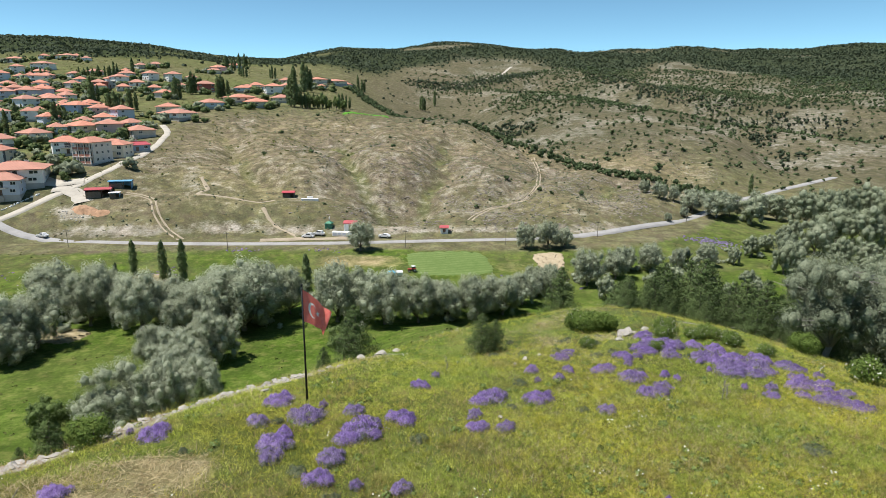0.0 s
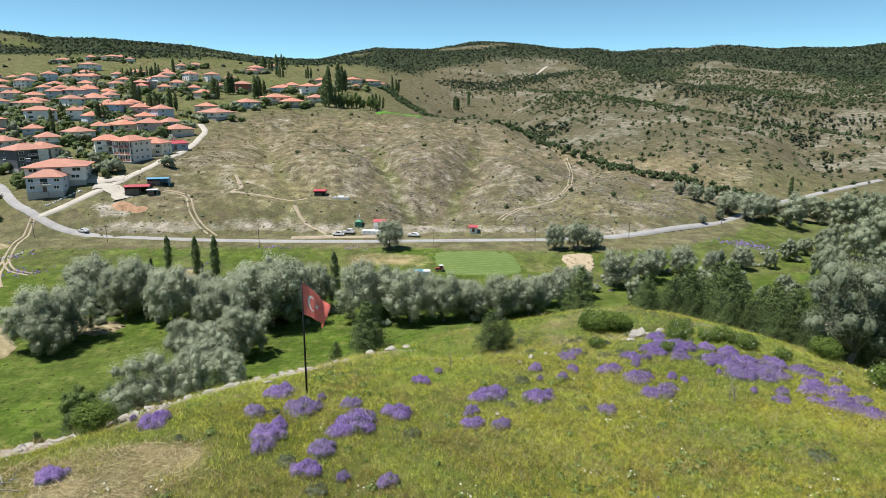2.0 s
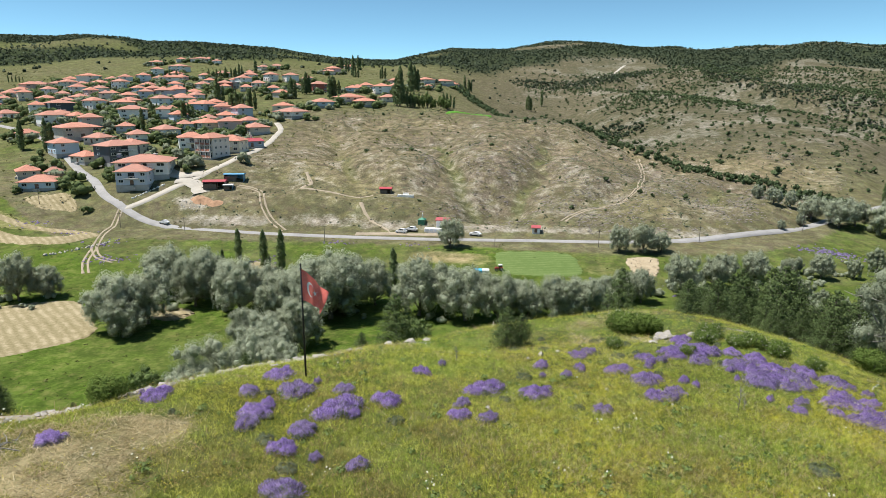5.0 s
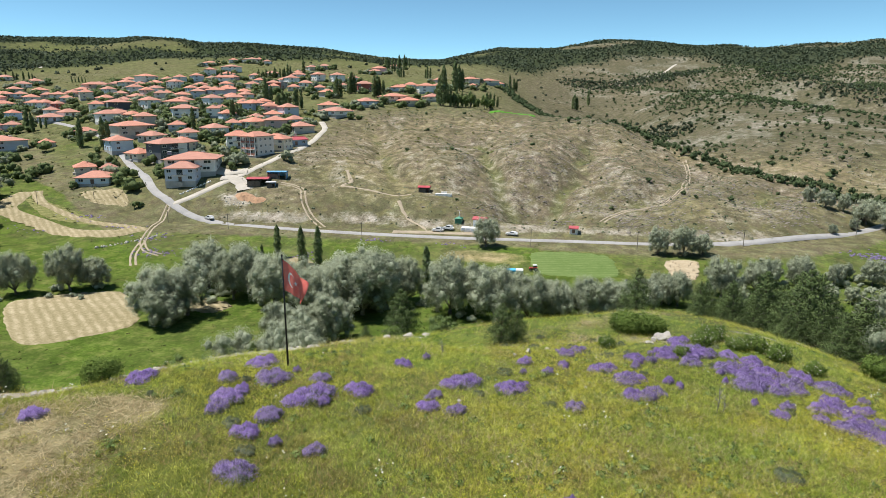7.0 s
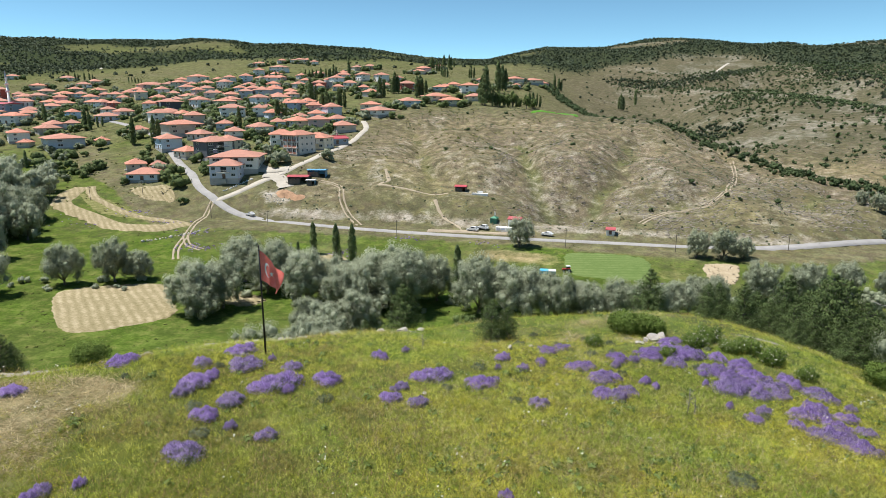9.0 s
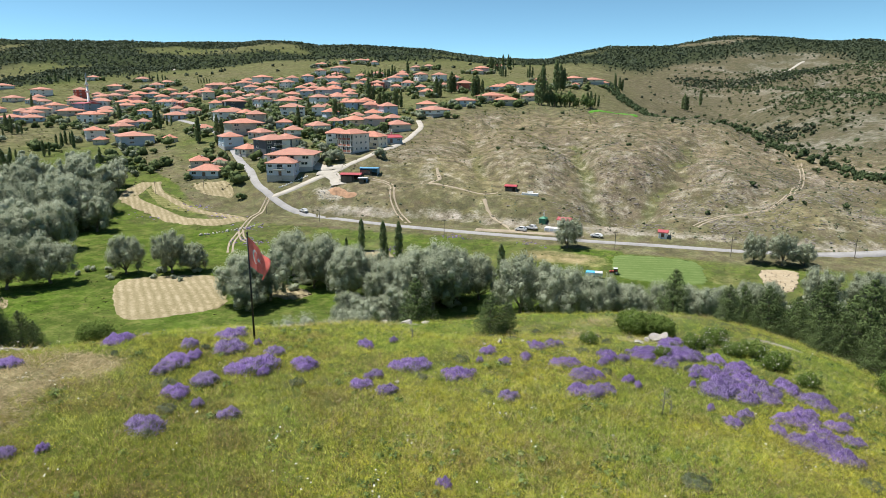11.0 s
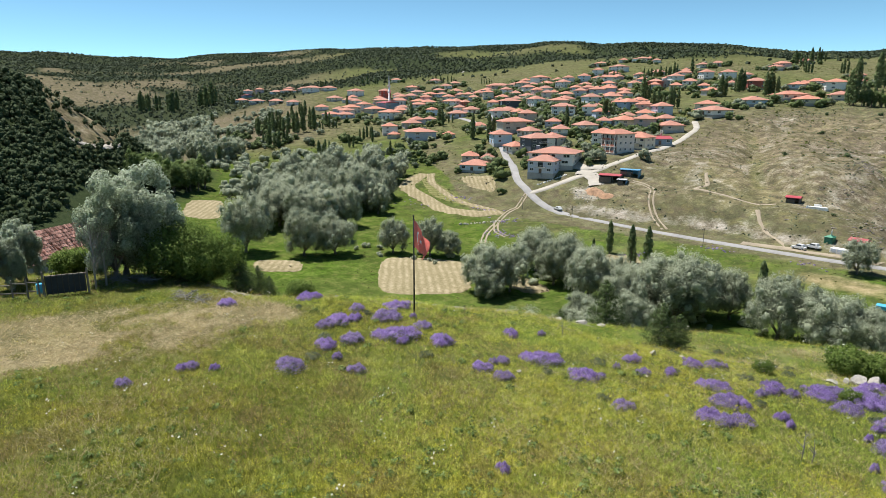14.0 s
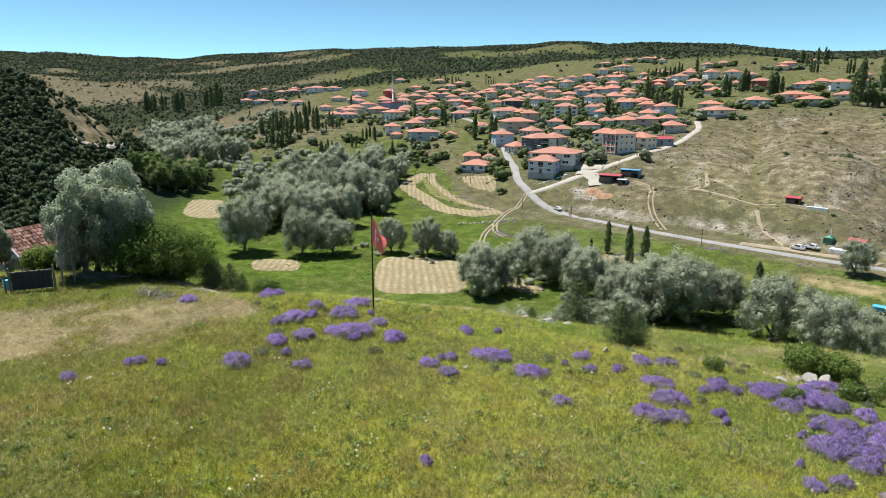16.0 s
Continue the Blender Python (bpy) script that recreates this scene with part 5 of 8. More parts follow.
def field(name, corners, material, label, lift=0.1, cells=26, seed=1):
    """A field laid over the ground between four corners, with wavering edges."""
    rng = np.random.RandomState(seed)
    c = np.array(corners, float)
    u, v = np.meshgrid(np.linspace(0, 1, cells), np.linspace(0, 1, cells), indexing="ij")
    bulge = 0.055
    uu = u + bulge * np.sin(v * 7 + seed) * (1 - np.abs(2 * u - 1))
    vv = v + bulge * np.sin(u * 6 + seed * 2) * (1 - np.abs(2 * v - 1))
    k = 0.2
    uu, vv = uu + k * (0.5 - uu) * (2 * v - 1) ** 4, vv + k * (0.5 - vv) * (2 * u - 1) ** 4
    p = (1 - uu)[..., None] * ((1 - vv)[..., None] * c[0] + vv[..., None] * c[3]) + uu[..., None] * ((1 - vv)[..., None] * c[1] + vv[..., None] * c[2])
    p = p + (rng.rand(*p.shape) - 0.5) * 0.9
    z = ground_z(p[..., 0], p[..., 1]) + lift
    edge = (u == 0) | (u == 1) | (v == 0) | (v == 1)
    z = np.where(edge, z - 0.7, z)
    a = (np.arange(cells - 1)[:, None] * cells + np.arange(cells - 1)[None, :]).ravel()
    ob = from_arrays(name, np.concatenate([p, z[..., None]], -1).reshape(-1, 3), np.stack([a, a + cells, a + cells + 1, a + 1], -1), material, smooth=True)
    return tagged(ob, label, "field", kind="structure")


field("hay_field", [(-146, 125), (-119, 144), (-93, 119), (-110, 97)], MAT_HAY, "pale cut hay field with mown rows below the knoll")
field("hay_field", [(-99, 144), (-81, 138), (-83, 130), (-94, 131)], MAT_HAY, "small pale hay patch beyond the stream willows", seed=2)
field("hay_field", [(-166, 90), (-155, 102), (-142, 95), (-153, 83)], MAT_HAY, "small cut hay plot beside the willows", seed=3)
field("hay_field", [(-216, 226), (-201, 238), (-182, 222), (-198, 217)], MAT_HAY, "cut hay slope below the blue house", seed=4)
field("hay_field", [(-274, 109), (-276, 127), (-230, 107), (-240, 92)], MAT_HAY, "distant pale stubble field in the side valley", seed=5)
field("hay_field", [(-318, 156), (-328, 180), (-292, 160), (-290, 136)], MAT_HAY, "distant pale stubble field among willows", seed=6)
field("mown_field", [(-15, 205), (14, 206), (18, 184), (-9, 182)], MAT_MOWN, "freshly mown light green field with curved rows", seed=7)
field("ploughed_field", [(28.5, 203), (41, 205), (38, 187), (31, 184)], MAT_PALE, "small pale bare field beside the trees", seed=8)
field("crop_field", [(-77, 470), (-45, 476), (-40, 502), (-72, 496)], MAT_CROP, "bright green irrigated crop on the hilltop", 0.7, seed=9)
field("hay_field", [(-96, 182), (-84, 186), (-76, 176), (-88, 170)], MAT_HAY, "thin strip of cut hay behind the poplars", seed=10)
CURVE = [(-236, 222), (-232, 210), (-224, 202), (-204, 198), (-182, 192), (-166, 192), (-161, 201)]
MAT_HALF = field_material("half_dry_mown_grass", (0.11, 0.12, 0.04), (0.19, 0.185, 0.07), (0.29, 0.265, 0.13), 8.0, 60)
field("mown_field", [(-234, 215), (-219, 214), (-166, 200), (-206, 199)], MAT_HALF, "half dry mown grass inside the curved swathe", 0.07, seed=11)
strip("hay_swathe", CURVE, 9.0, MAT_HAY, 0.14, "wide curved swathe of cut hay", "field", rough_edge=0.12)
strip("hay_swathe", [(-233, 224), (-222, 214), (-206, 208), (-186, 203), (-166, 201)], 4.0, MAT_HAY, 0.12, "narrow inner swathe of cut hay", "field", rough_edge=0.15, seed=2)


def track(points, gauge=1.6, label="dirt track of two worn wheel ruts"):
    c = smooth_line(points, 2.0)
    t = np.gradient(c, axis=0)
    t /= np.hypot(t[:, 0], t[:, 1])[:, None]
    nrm = np.stack([-t[:, 1], t[:, 0]], -1)
    for s in (-1, 1):
        strip("dirt_track", [tuple(q) for q in c[::3] + nrm[::3] * s * gauge * 0.5], 0.7, MAT_TRACK, 0.07, label, "track", rough_edge=0.3, seed=s + 3)


track([(-127, 248), (-117, 247), (-111, 237), (-106, 230), (-95, 221)])
track([(-166, 224), (-159, 205), (-148.5, 185), (-143, 174), (-134, 163)])
track([(-150, 187), (-141, 178), (-130, 175)])
track([(57, 398), (56.5, 378), (54.5, 355), (50, 325), (45.5, 297), (41.5, 277), (32, 264), (19, 253), (9, 234)])
strip("footpath", [(-104, 268), (-97, 255), (-99, 249.5), (-81, 249), (-68, 251)], 1.8, MAT_TRACK, 0.07, "pale stony path on the hillside", "path", rough_edge=0.4)
strip("footpath", [(-70, 240), (-65, 233), (-57, 227), (-52, 223)], 1.2, MAT_TRACK, 0.07, "eroded pale bank running down to the road", "path", rough_edge=0.4, seed=4)
strip("lay_by", [(-66, 219.5), (-55, 221.5), (-45, 222.8), (-34, 223), (-26, 222)], 4.5, MAT_TRACK, 0.16, "gravel lay-by beside the valley road", "road", rough_edge=0.15)
strip("yard", [(-156, 249), (-150, 250), (-143, 246), (-138, 241)], 9.0, MAT_GRAVEL, 0.14, "pale gravel yard in front of the sheds", "yard", rough_edge=0.2)
strip("yard", [(-148, 257), (-156, 254), (-164, 257), (-172, 263)], 8.0, MAT_GRAVEL, 0.14, "pale gravel yard between the houses", "yard", rough_edge=0.2)
strip("ledge_road", [(-309, 66), (-313, 78), (-321, 87), (-331, 95), (-342, 103), (-356, 112)], 5.0, MAT_GRAVEL, 0.3, "pale dirt road cut into the pine hillside", "track", rough_edge=0.2)
strip("far_track", [(49, 1080), (92, 1110), (131, 1240)], 4.0, MAT_GRAVEL, 0.4, "pale dirt road high on the far hill", "track", step=8)
strip("far_track", [(-835, 803), (-790, 775), (-757, 740)], 3.0, MAT_GRAVEL, 0.4, "pale dirt road on the green slope", "track", step=8)

# ---- the village ----
WALLS = [painted("white_plaster", (0.93, 0.91, 0.87), 0.85, 0.5, 0.1), painted("cream_plaster", (0.82, 0.76, 0.62), 0.85, 0.5, 0.12), painted("pale_blue_plaster", (0.60, 0.72, 0.82), 0.85, 0.5, 0.1),
         painted("pink_plaster", (0.78, 0.54, 0.50), 0.85, 0.5, 0.1), painted("grey_brown_render", (0.60, 0.54, 0.46), 0.9, 0.6, 0.2), painted("blue_grey_plaster", (0.56, 0.61, 0.70), 0.85, 0.5, 0.1),
         painted("dark_slate_paint", (0.09, 0.10, 0.12), 0.7, 0.5, 0.1), painted("brick_red_paint", (0.42, 0.10, 0.07), 0.8, 0.5, 0.15), painted("steel_blue_paint", (0.27, 0.36, 0.46), 0.7, 0.5, 0.12),
         painted("bare_concrete", (0.44, 0.43, 0.41), 0.9, 0.6, 0.15), painted("beige_plaster", (0.76, 0.70, 0.64), 0.85, 0.5, 0.1)]


def roof_tiles(name, colour):
    """Clay tiles: courses as fine ridges down the slope, patchy with age."""
    n = Nodes(name)
    at = n.local()
    w = n.t.nodes.new("ShaderNodeTexWave")
    n.put(w.inputs["Vector"], at)
    w.inputs["Scale"].default_value, w.inputs["Distortion"].default_value = 1.4, 0.6
    a, b = n.noise(0.7, 4, 0.65, at), n.noise(5.0, 3, 0.6, at)
    f = n.math("ADD", n.math("MULTIPLY", a, 0.5), n.math("ADD", n.math("MULTIPLY", b, 0.3), n.math("MULTIPLY", w.outputs[1], 0.2)))
    rnd = n.node("ShaderNodeObjectInfo", 5)
    c = n.ramp(f, (0.28, tuple(v * 0.6 for v in colour)), (0.5, colour), (0.72, tuple(min(1, v * 1.3) for v in colour)))
    c = n.mix(n.math("MULTIPLY", rnd, 0.6), c, (0.33, 0.185, 0.145))
    n.bump(f, 0.5, 0.08)
    return n.done(c, 0.85)


MAT_TILES = roof_tiles("terracotta_roof_tiles", (0.50, 0.205, 0.135))
MAT_RED_SHEET = painted("dark_red_sheet_metal", (0.42, 0.045, 0.06), 0.5, 0.5, 0.12, 0.0)
MAT_BLUE_SHEET = painted("blue_sheet_metal", (0.11, 0.33, 0.52), 0.5, 0.5, 0.15, 0.0)
MAT_GREEN_SHEET = painted("green_sheet_metal", (0.04, 0.20, 0.12), 0.5, 0.5, 0.1, 0.2)
MAT_GLASS = glassy("dark_window_glass")
MAT_FRAME = painted("white_window_frame", (0.78, 0.78, 0.76), 0.6, 2, 0.05, bump=0)
MAT_DOOR = painted("brown_door", (0.16, 0.085, 0.05), 0.6, 2, 0.15)
MAT_FASCIA = painted("pale_fascia_board", (0.55, 0.5, 0.44), 0.8, 1, 0.1)
MAT_CONCRETE = WALLS[9]
MAT_RAIL = painted("white_railing", (0.66, 0.66, 0.66), 0.5, 2, 0.05, bump=0)
MAT_STONE = painted("pale_limestone", (0.47, 0.44, 0.39), 0.9, 0.9, 0.22, bump=0.6)
MAT_BLACK = painted("black_painted_steel", (0.018, 0.018, 0.02), 0.45, 3, 0.2, 0.3)
MAT_SOLAR = painted("dark_solar_glass", (0.02, 0.025, 0.05), 0.15, 2, 0.2, bump=0)


def hip_roof(w, d, z, over=0.7, rise=1.7, hip=True):
    """A hipped or gabled roof with thick eaves."""
    bm = bmesh.new()
    x, y = w / 2 + over, d / 2 + over
    run = min(x, y) * (0.92 if hip else 0.0)
    low = [bm.verts.new(p) for p in ((-x, -y, z - 0.12), (x, -y, z - 0.12), (x, y, z - 0.12), (-x, y, z - 0.12))]
    mid = [bm.verts.new(p) for p in ((-x, -y, z + 0.1), (x, -y, z + 0.1), (x, y, z + 0.1), (-x, y, z + 0.1))]
    r0, r1 = bm.verts.new((-x + run, 0, z + rise)), bm.verts.new((x - run, 0, z + rise))
    bm.faces.new(low[::-1])
    for i in range(4):
        bm.faces.new((low[i], low[(i + 1) % 4], mid[(i + 1) % 4], mid[i]))
    bm.faces.new((mid[0], mid[1], r1, r0)), bm.faces.new((mid[2], mid[3], r0, r1))
    bm.faces.new((mid[1], mid[2], r1)), bm.faces.new((mid[3], mid[0], r0))
    return bm, [(-x + run, 0, z + rise + 0.06), (x - run, 0, z + rise + 0.06)]


def window(parent, x, y, z, w, h, face):
    """A frame proud of the wall with a recessed dark pane; face is the way it looks (0 front, 1 right, 2 back, 3 left)."""
    bm = bmesh.new()
    t = 0.09
    add_box(bm, -w / 2, -0.08, 0, -w / 2 + t, 0.06, h), add_box(bm, w / 2 - t, -0.08, 0, w / 2, 0.06, h)
    add_box(bm, -w / 2, -0.08, h - t, w / 2, 0.06, h), add_box(bm, -w / 2 - 0.06, -0.14, -0.05, w / 2 + 0.06, 0.06, t)
    add_box(bm, -t / 2, -0.06, 0, t / 2, 0.04, h)
    ob = part("window", bm, MAT_FRAME, parent)
    ob.matrix_basis = pose(x, y, z, 0, 0, face * 90)
    part("pane", box(-w / 2 + t, -0.035, t, w / 2 - t, 0.02, h - t), MAT_GLASS, ob)
    return ob


def house_model(storeys, style, far=False):
    """A village house ten metres wide: plinth, walls, tiled hip roof, windows, door, chimney and, above the ground floor, a balcony."""
    ob = thing("house", 0, 0)
    w, d, s = 10.0, 8.6, 2.7
    top = storeys * s + 0.5
    wall = WALLS[style]
    part("plinth", box(-w / 2 - 0.06, -d / 2 - 0.06, -2.5, w / 2 + 0.06, d / 2 + 0.06, 0.5), MAT_CONCRETE, ob)
    part("wall", box(-w / 2, -d / 2, 0.5, w / 2, d / 2, top, bevel=0.03), wall, ob)
    if style == 6:
        part("wall_panel", box(w * 0.12, -d / 2 - 0.05, 0.5, w * 0.42, -d / 2 - 0.003, top), WALLS[0], ob, "white plaster panel")
    if style == 9:
        part("roof", box(-w / 2 - 0.2, -d / 2 - 0.2, top, w / 2 + 0.2, d / 2 + 0.2, top + 0.3, bevel=0.04), MAT_CONCRETE, ob)
        part("stair_head", box(-1.5, -1.2, top + 0.3, 1.6, 1.8, top + 2.3), wall, ob)
    else:
        bm, ridge = hip_roof(w, d, top, 0.6 if style != 8 else 0.35, 2.6 if style != 8 else 1.3, style != 8)
        part("roof", bm, MAT_RED_SHEET if style == 8 else MAT_TILES, ob)
        if not far:
            part("ridge_cap", tube(ridge, [0.14, 0.14], 5), MAT_RED_SHEET if style == 8 else MAT_TILES, ob)
        part("fascia", box(-w / 2 - 0.25, -d / 2 - 0.25, top - 0.2, w / 2 + 0.25, d / 2 + 0.25, top - 0.122), MAT_FASCIA, ob)
        chim = part("chimney", box(1.5, 0.9, top + 0.7, 2.1, 1.5, top + 2.5, bevel=0.03), MAT_TILES if style in (1, 4) else MAT_FASCIA, ob)
        part("chimney_cap", box(1.4, 0.8, top + 2.5, 2.2, 1.6, top + 2.62), MAT_CONCRETE, chim)
    for k in range(storeys):
        z = 0.5 + k * s + 0.95
        xs = (-3.4, 3.3) if k == 0 else (-3.6, 3.6)
        for x in xs:
            window(ob, x, -d / 2, z, 1.5, 1.25, 0)
        if far:
            window(ob, w / 2, -1.6, z, 1.3, 1.2, 1)
            continue
        window(ob, w / 2, -1.6, z, 1.3, 1.2, 1), window(ob, -w / 2, 1.5, z, 1.3, 1.2, 3)
        if storeys < 3:
            window(ob, w / 2, 2.0, z, 1.1, 1.2, 1)
        if k:
            b = part("balcony", box(-2.4, -d / 2 - 1.35, 0.5 + k * s - 0.12, 2.4, -d / 2 - 0.004, 0.5 + k * s + 0.06), MAT_CONCRETE, ob)
            bm = bmesh.new()
            add_box(bm, -2.4, -d / 2 - 1.33, 0.5 + k * s + 0.95, 2.4, -d / 2 - 1.26, 0.5 + k * s + 1.02)
            for q in range(13):
                add_box(bm, -2.38 + q * 0.39, -d / 2 - 1.32, 0.5 + k * s + 0.06, -2.33 + q * 0.39, -d / 2 - 1.28, 0.5 + k * s + 0.96)
            part("railing", bm, MAT_RAIL, b)
            part("balcony_door", box(-1.0, -d / 2 - 0.04, 0.5 + k * s + 0.05, 1.0, -d / 2 - 0.003, 0.5 + k * s + 2.2), MAT_GLASS, ob, "dark glass balcony door")
    door = part("door", box(-0.55, -d / 2 - 0.06, 0.3, 0.55, -d / 2 - 0.003, 2.45, bevel=0.01), MAT_DOOR, ob)
    if far:
        return ob
    part("handle", box(0.34, -d / 2 - 0.12, 1.3, 0.4, -d / 2 - 0.06, 1.45), MAT_RAIL, door)
    part("step", box(-0.9, -d / 2 - 0.9, -1.5, 0.9, -d / 2 - 0.062, 0.28), MAT_CONCRETE, ob)
    return ob


def solar_collector(x, y, z, turn):
    """A tilted panel on a frame with its water tank behind."""
    ob = thing("solar_collector", x, y, z, turn)
    bm = bmesh.new()
    add_box(bm, -1.0, -0.05, -0.9, 1.0, 0.05, 0.9)
    bmesh.ops.rotate(bm, verts=bm.verts, matrix=Matrix.Rotation(radians(-42), 3, "X"))
    part("panel", bm, MAT_SOLAR, ob)
    for q in (-0.8, 0.8):
        part("stand", tube([(q, 0.55, -0.75), (q, 0.6, 0.75)], [0.035, 0.035], 5), MAT_RAIL, ob)
    part("tank", tube([(-0.95, 0.7, 0.85), (0.95, 0.7, 0.85)], [0.24, 0.24], 10), MAT_RAIL, ob, "pale steel water tank")
    return tagged(ob, "dark solar water heater with tank on a tiled roof", "solar collector", "solar collectors")


WALL_WORDS = ["white plastered", "cream plastered", "pale blue", "pink plastered", "grey-brown rendered", "blue-grey", "dark slate and white", "brick-red painted", "steel-blue", "bare concrete", "beige"]
HOUSE_MODELS = {}


def house(x, y, width, storeys, style, turn):
    key = (storeys, style, math.hypot(x, y) > 380)
    if key not in HOUSE_MODELS:
        ob = HOUSE_MODELS[key] = house_model(*key)
    else:
        ob = copy_thing(HOUSE_MODELS[key], Matrix())
    k = width / 10.0
    kz = 0.96 * (0.5 + 0.5 * min(1.15, max(0.75, k)))
    z = max(gz(x, y), (gz(x, y) + gz(x - 3, y - 3) + gz(x + 3, y - 3)) / 3)
    ob.matrix_basis = pose(x, y, z, 0, 0, turn) @ Matrix.Diagonal((k, k, kz, 1))
    roof = "flat roof" if style == 9 else "dark red sheet roof" if style == 8 else "terracotta tiled hip roof"
    tagged(ob, f"{('one-storey', 'two-storey', 'three-storey')[storeys - 1]} {WALL_WORDS[style]} village house with {roof}", "house", "village houses")
    return ob


HOUSES_A = [(-934, 447, 11.8, 2, 0), (-917, 458, 10.4, 2, 3), (-882, 422, 16.9, 1, 8), (-824, 386, 13.9, 1, 0), (-833, 444, 14.5, 1, 0), (-844, 470, 14.4, 1, 1), (-812, 451, 16.8, 1, 0), (-800, 470, 12, 1, 1), (-788, 480, 13.2, 1, 0), (-719, 434, 16.4, 2, 0), (-708, 454, 17.6, 1, 0), (-616, 405, 12.8, 1, 1), (-626, 441, 14.5, 2, 0), (-604, 422, 8.7, 1, 1), (-570, 404, 9.2, 1, 0), (-570, 443, 11.5, 3, 7), (-562, 455, 9.6, 1, 0), (-589, 499, 14.3, 1, 1), (-707, 566, 11.9, 1, 0), (-541, 417, 16.3, 1, 1)]
HOUSES_B = [(-500, 394, 15.2, 2, 8), (-494, 374, 14, 1, 4), (-534, 389, 14, 1, 0), (-513, 359, 12.5, 2, 1), (-491, 338, 12.7, 1, 2), (-508, 333, 13.7, 1, 2), (-443, 354, 14.4, 2, 0), (-470, 390, 10.6, 1, 0), (-518, 426, 9.8, 1, 1), (-485, 423, 15.4, 1, 0), (-535, 453, 11.1, 1, 1), (-468, 421, 11.7, 1, 0), (-413, 379, 7.5, 2, 2), (-386, 311, 12.1, 2, 0), (-369, 302, 7.1, 1, 4), (-393, 337, 11.2, 1, 4), (-335, 300, 20.8, 2, 5), (-754, 375, 17.3, 1, 0), (-688, 368, 13.1, 1, 1), (-642, 366, 11.5, 1, 0)]
HOUSES_C = [(-310, 306, 7.1, 1, 4), (-448, 361, 9.2, 1, 0), (-458, 378, 11.1, 1, 0), (-390, 338, 9.7, 1, 4), (-372, 372, 12.7, 1, 5), (-371, 387, 10.7, 1, 0), (-301, 327, 8.4, 1, 4), (-418, 413, 9.4, 2, 0), (-406, 413, 6.9, 2, 7), (-466, 407, 14.8, 1, 0), (-541, 445, 13, 1, 0), (-551, 475, 13.5, 1, 1), (-516, 465, 12.9, 1, 0), (-533, 492, 11.5, 1, 4), (-556, 524, 11.1, 1, 0), (-631, 572, 13.4, 1, 0), (-564, 546, 12.4, 1, 1), (-473, 453, 10.4, 1, 0), (-468, 465, 10.5, 1, 4), (-457, 466, 13.8, 1, 0)]
HOUSES_D = [(-452, 477, 10.4, 1, 1), (-458, 495, 12.4, 1, 0), (-458, 508, 14.4, 2, 4), (-473, 532, 14.9, 1, 0), (-416, 479, 9.2, 2, 0), (-456, 535, 14.7, 1, 1), (-469, 569, 11.5, 1, 0), (-447, 568, 15, 2, 0), (-428, 534, 10.7, 1, 4), (-374, 476, 8.7, 2, 3), (-342, 436, 10.9, 1, 1), (-384, 528, 10.1, 2, 0), (-333, 467, 12.6, 1, 4), (-319, 469, 11.7, 2, 5), (-308, 477, 14.5, 2, 5), (-287, 468, 11.2, 1, 0), (-359, 401, 10, 2, 0), (-344, 405, 16.2, 2, 6), (-321, 378, 13.2, 1, 0), (-313, 360, 11.4, 2, 0)]
HOUSES_E = [(-278, 352, 11.9, 2, 4), (-266, 325, 18, 2, 4), (-252, 297, 11.6, 2, 2), (-209, 282, 14.2, 3, 6), (-229, 285, 9.9, 1, 1), (-211, 297, 10.7, 2, 1), (-169, 247, 19, 2, 0), (-168, 238, 11.1, 2, 5), (-220, 341, 11.7, 1, 0), (-229, 328, 10.6, 1, 0), (-270, 382, 14.7, 2, 0), (-310, 428, 17.9, 1, 1), (-283, 435, 10.7, 2, 0), (-262, 414, 6.3, 1, 1), (-240, 259, 9.2, 1, 4), (-214, 238, 12.3, 1, 2), (-226, 259, 5.6, 1, 4), (-350, 559, 11.7, 2, 0), (-302, 485, 14.5, 2, 5), (-291, 493, 11.6, 1, 1)]
HOUSES_F = [(-280, 459, 13.7, 1, 0), (-254, 427, 10.1, 1, 0), (-261, 410, 7.5, 1, 0), (-310, 540, 9.3, 1, 0), (-282, 529, 11.9, 2, 7), (-281, 541, 7.5, 2, 9), (-289, 591, 10.4, 2, 0), (-321, 655, 8.8, 1, 1), (-262, 552, 11.1, 1, 0), (-262, 528, 8.7, 1, 1), (-234, 522, 10.4, 1, 2), (-270, 597, 10.2, 2, 0), (-214, 494, 9.7, 1, 4), (-338, 725, 10.5, 1, 1), (-331, 747, 11.6, 1, 4), (-250, 598, 12.3, 2, 0), (-238, 612, 7.7, 1, 5), (-223, 548, 7, 1, 1), (-197, 533, 11.9, 2, 7), (-249, 725, 11.3, 2, 3)]
HOUSES_G = [(-250, 706, 13.7, 1, 1), (-280, 881, 10.3, 1, 1), (-163, 448, 14, 1, 2), (-167, 402, 15.8, 1, 0), (-183, 426, 14.6, 1, 1), (-186, 354, 13.2, 2, 3), (-183, 373, 8.8, 1, 2), (-169, 353, 12.3, 1, 4), (-205, 361, 13.8, 1, 1), (-185, 310, 11.3, 2, 0), (-155, 315, 11.1, 1, 8), (-155, 297, 11.2, 2, 1), (-149, 268, 12.4, 3, 10), (-468, 764, 11.2, 1, 0), (-440, 766, 19.6, 1, 0), (-444, 789, 6.7, 1, 1), (-414, 755, 8.4, 1, 0), (-409, 664, 15.6, 2, 0), (-415, 631, 11.5, 2, 0), (-486, 739, 15.6, 1, 0)]
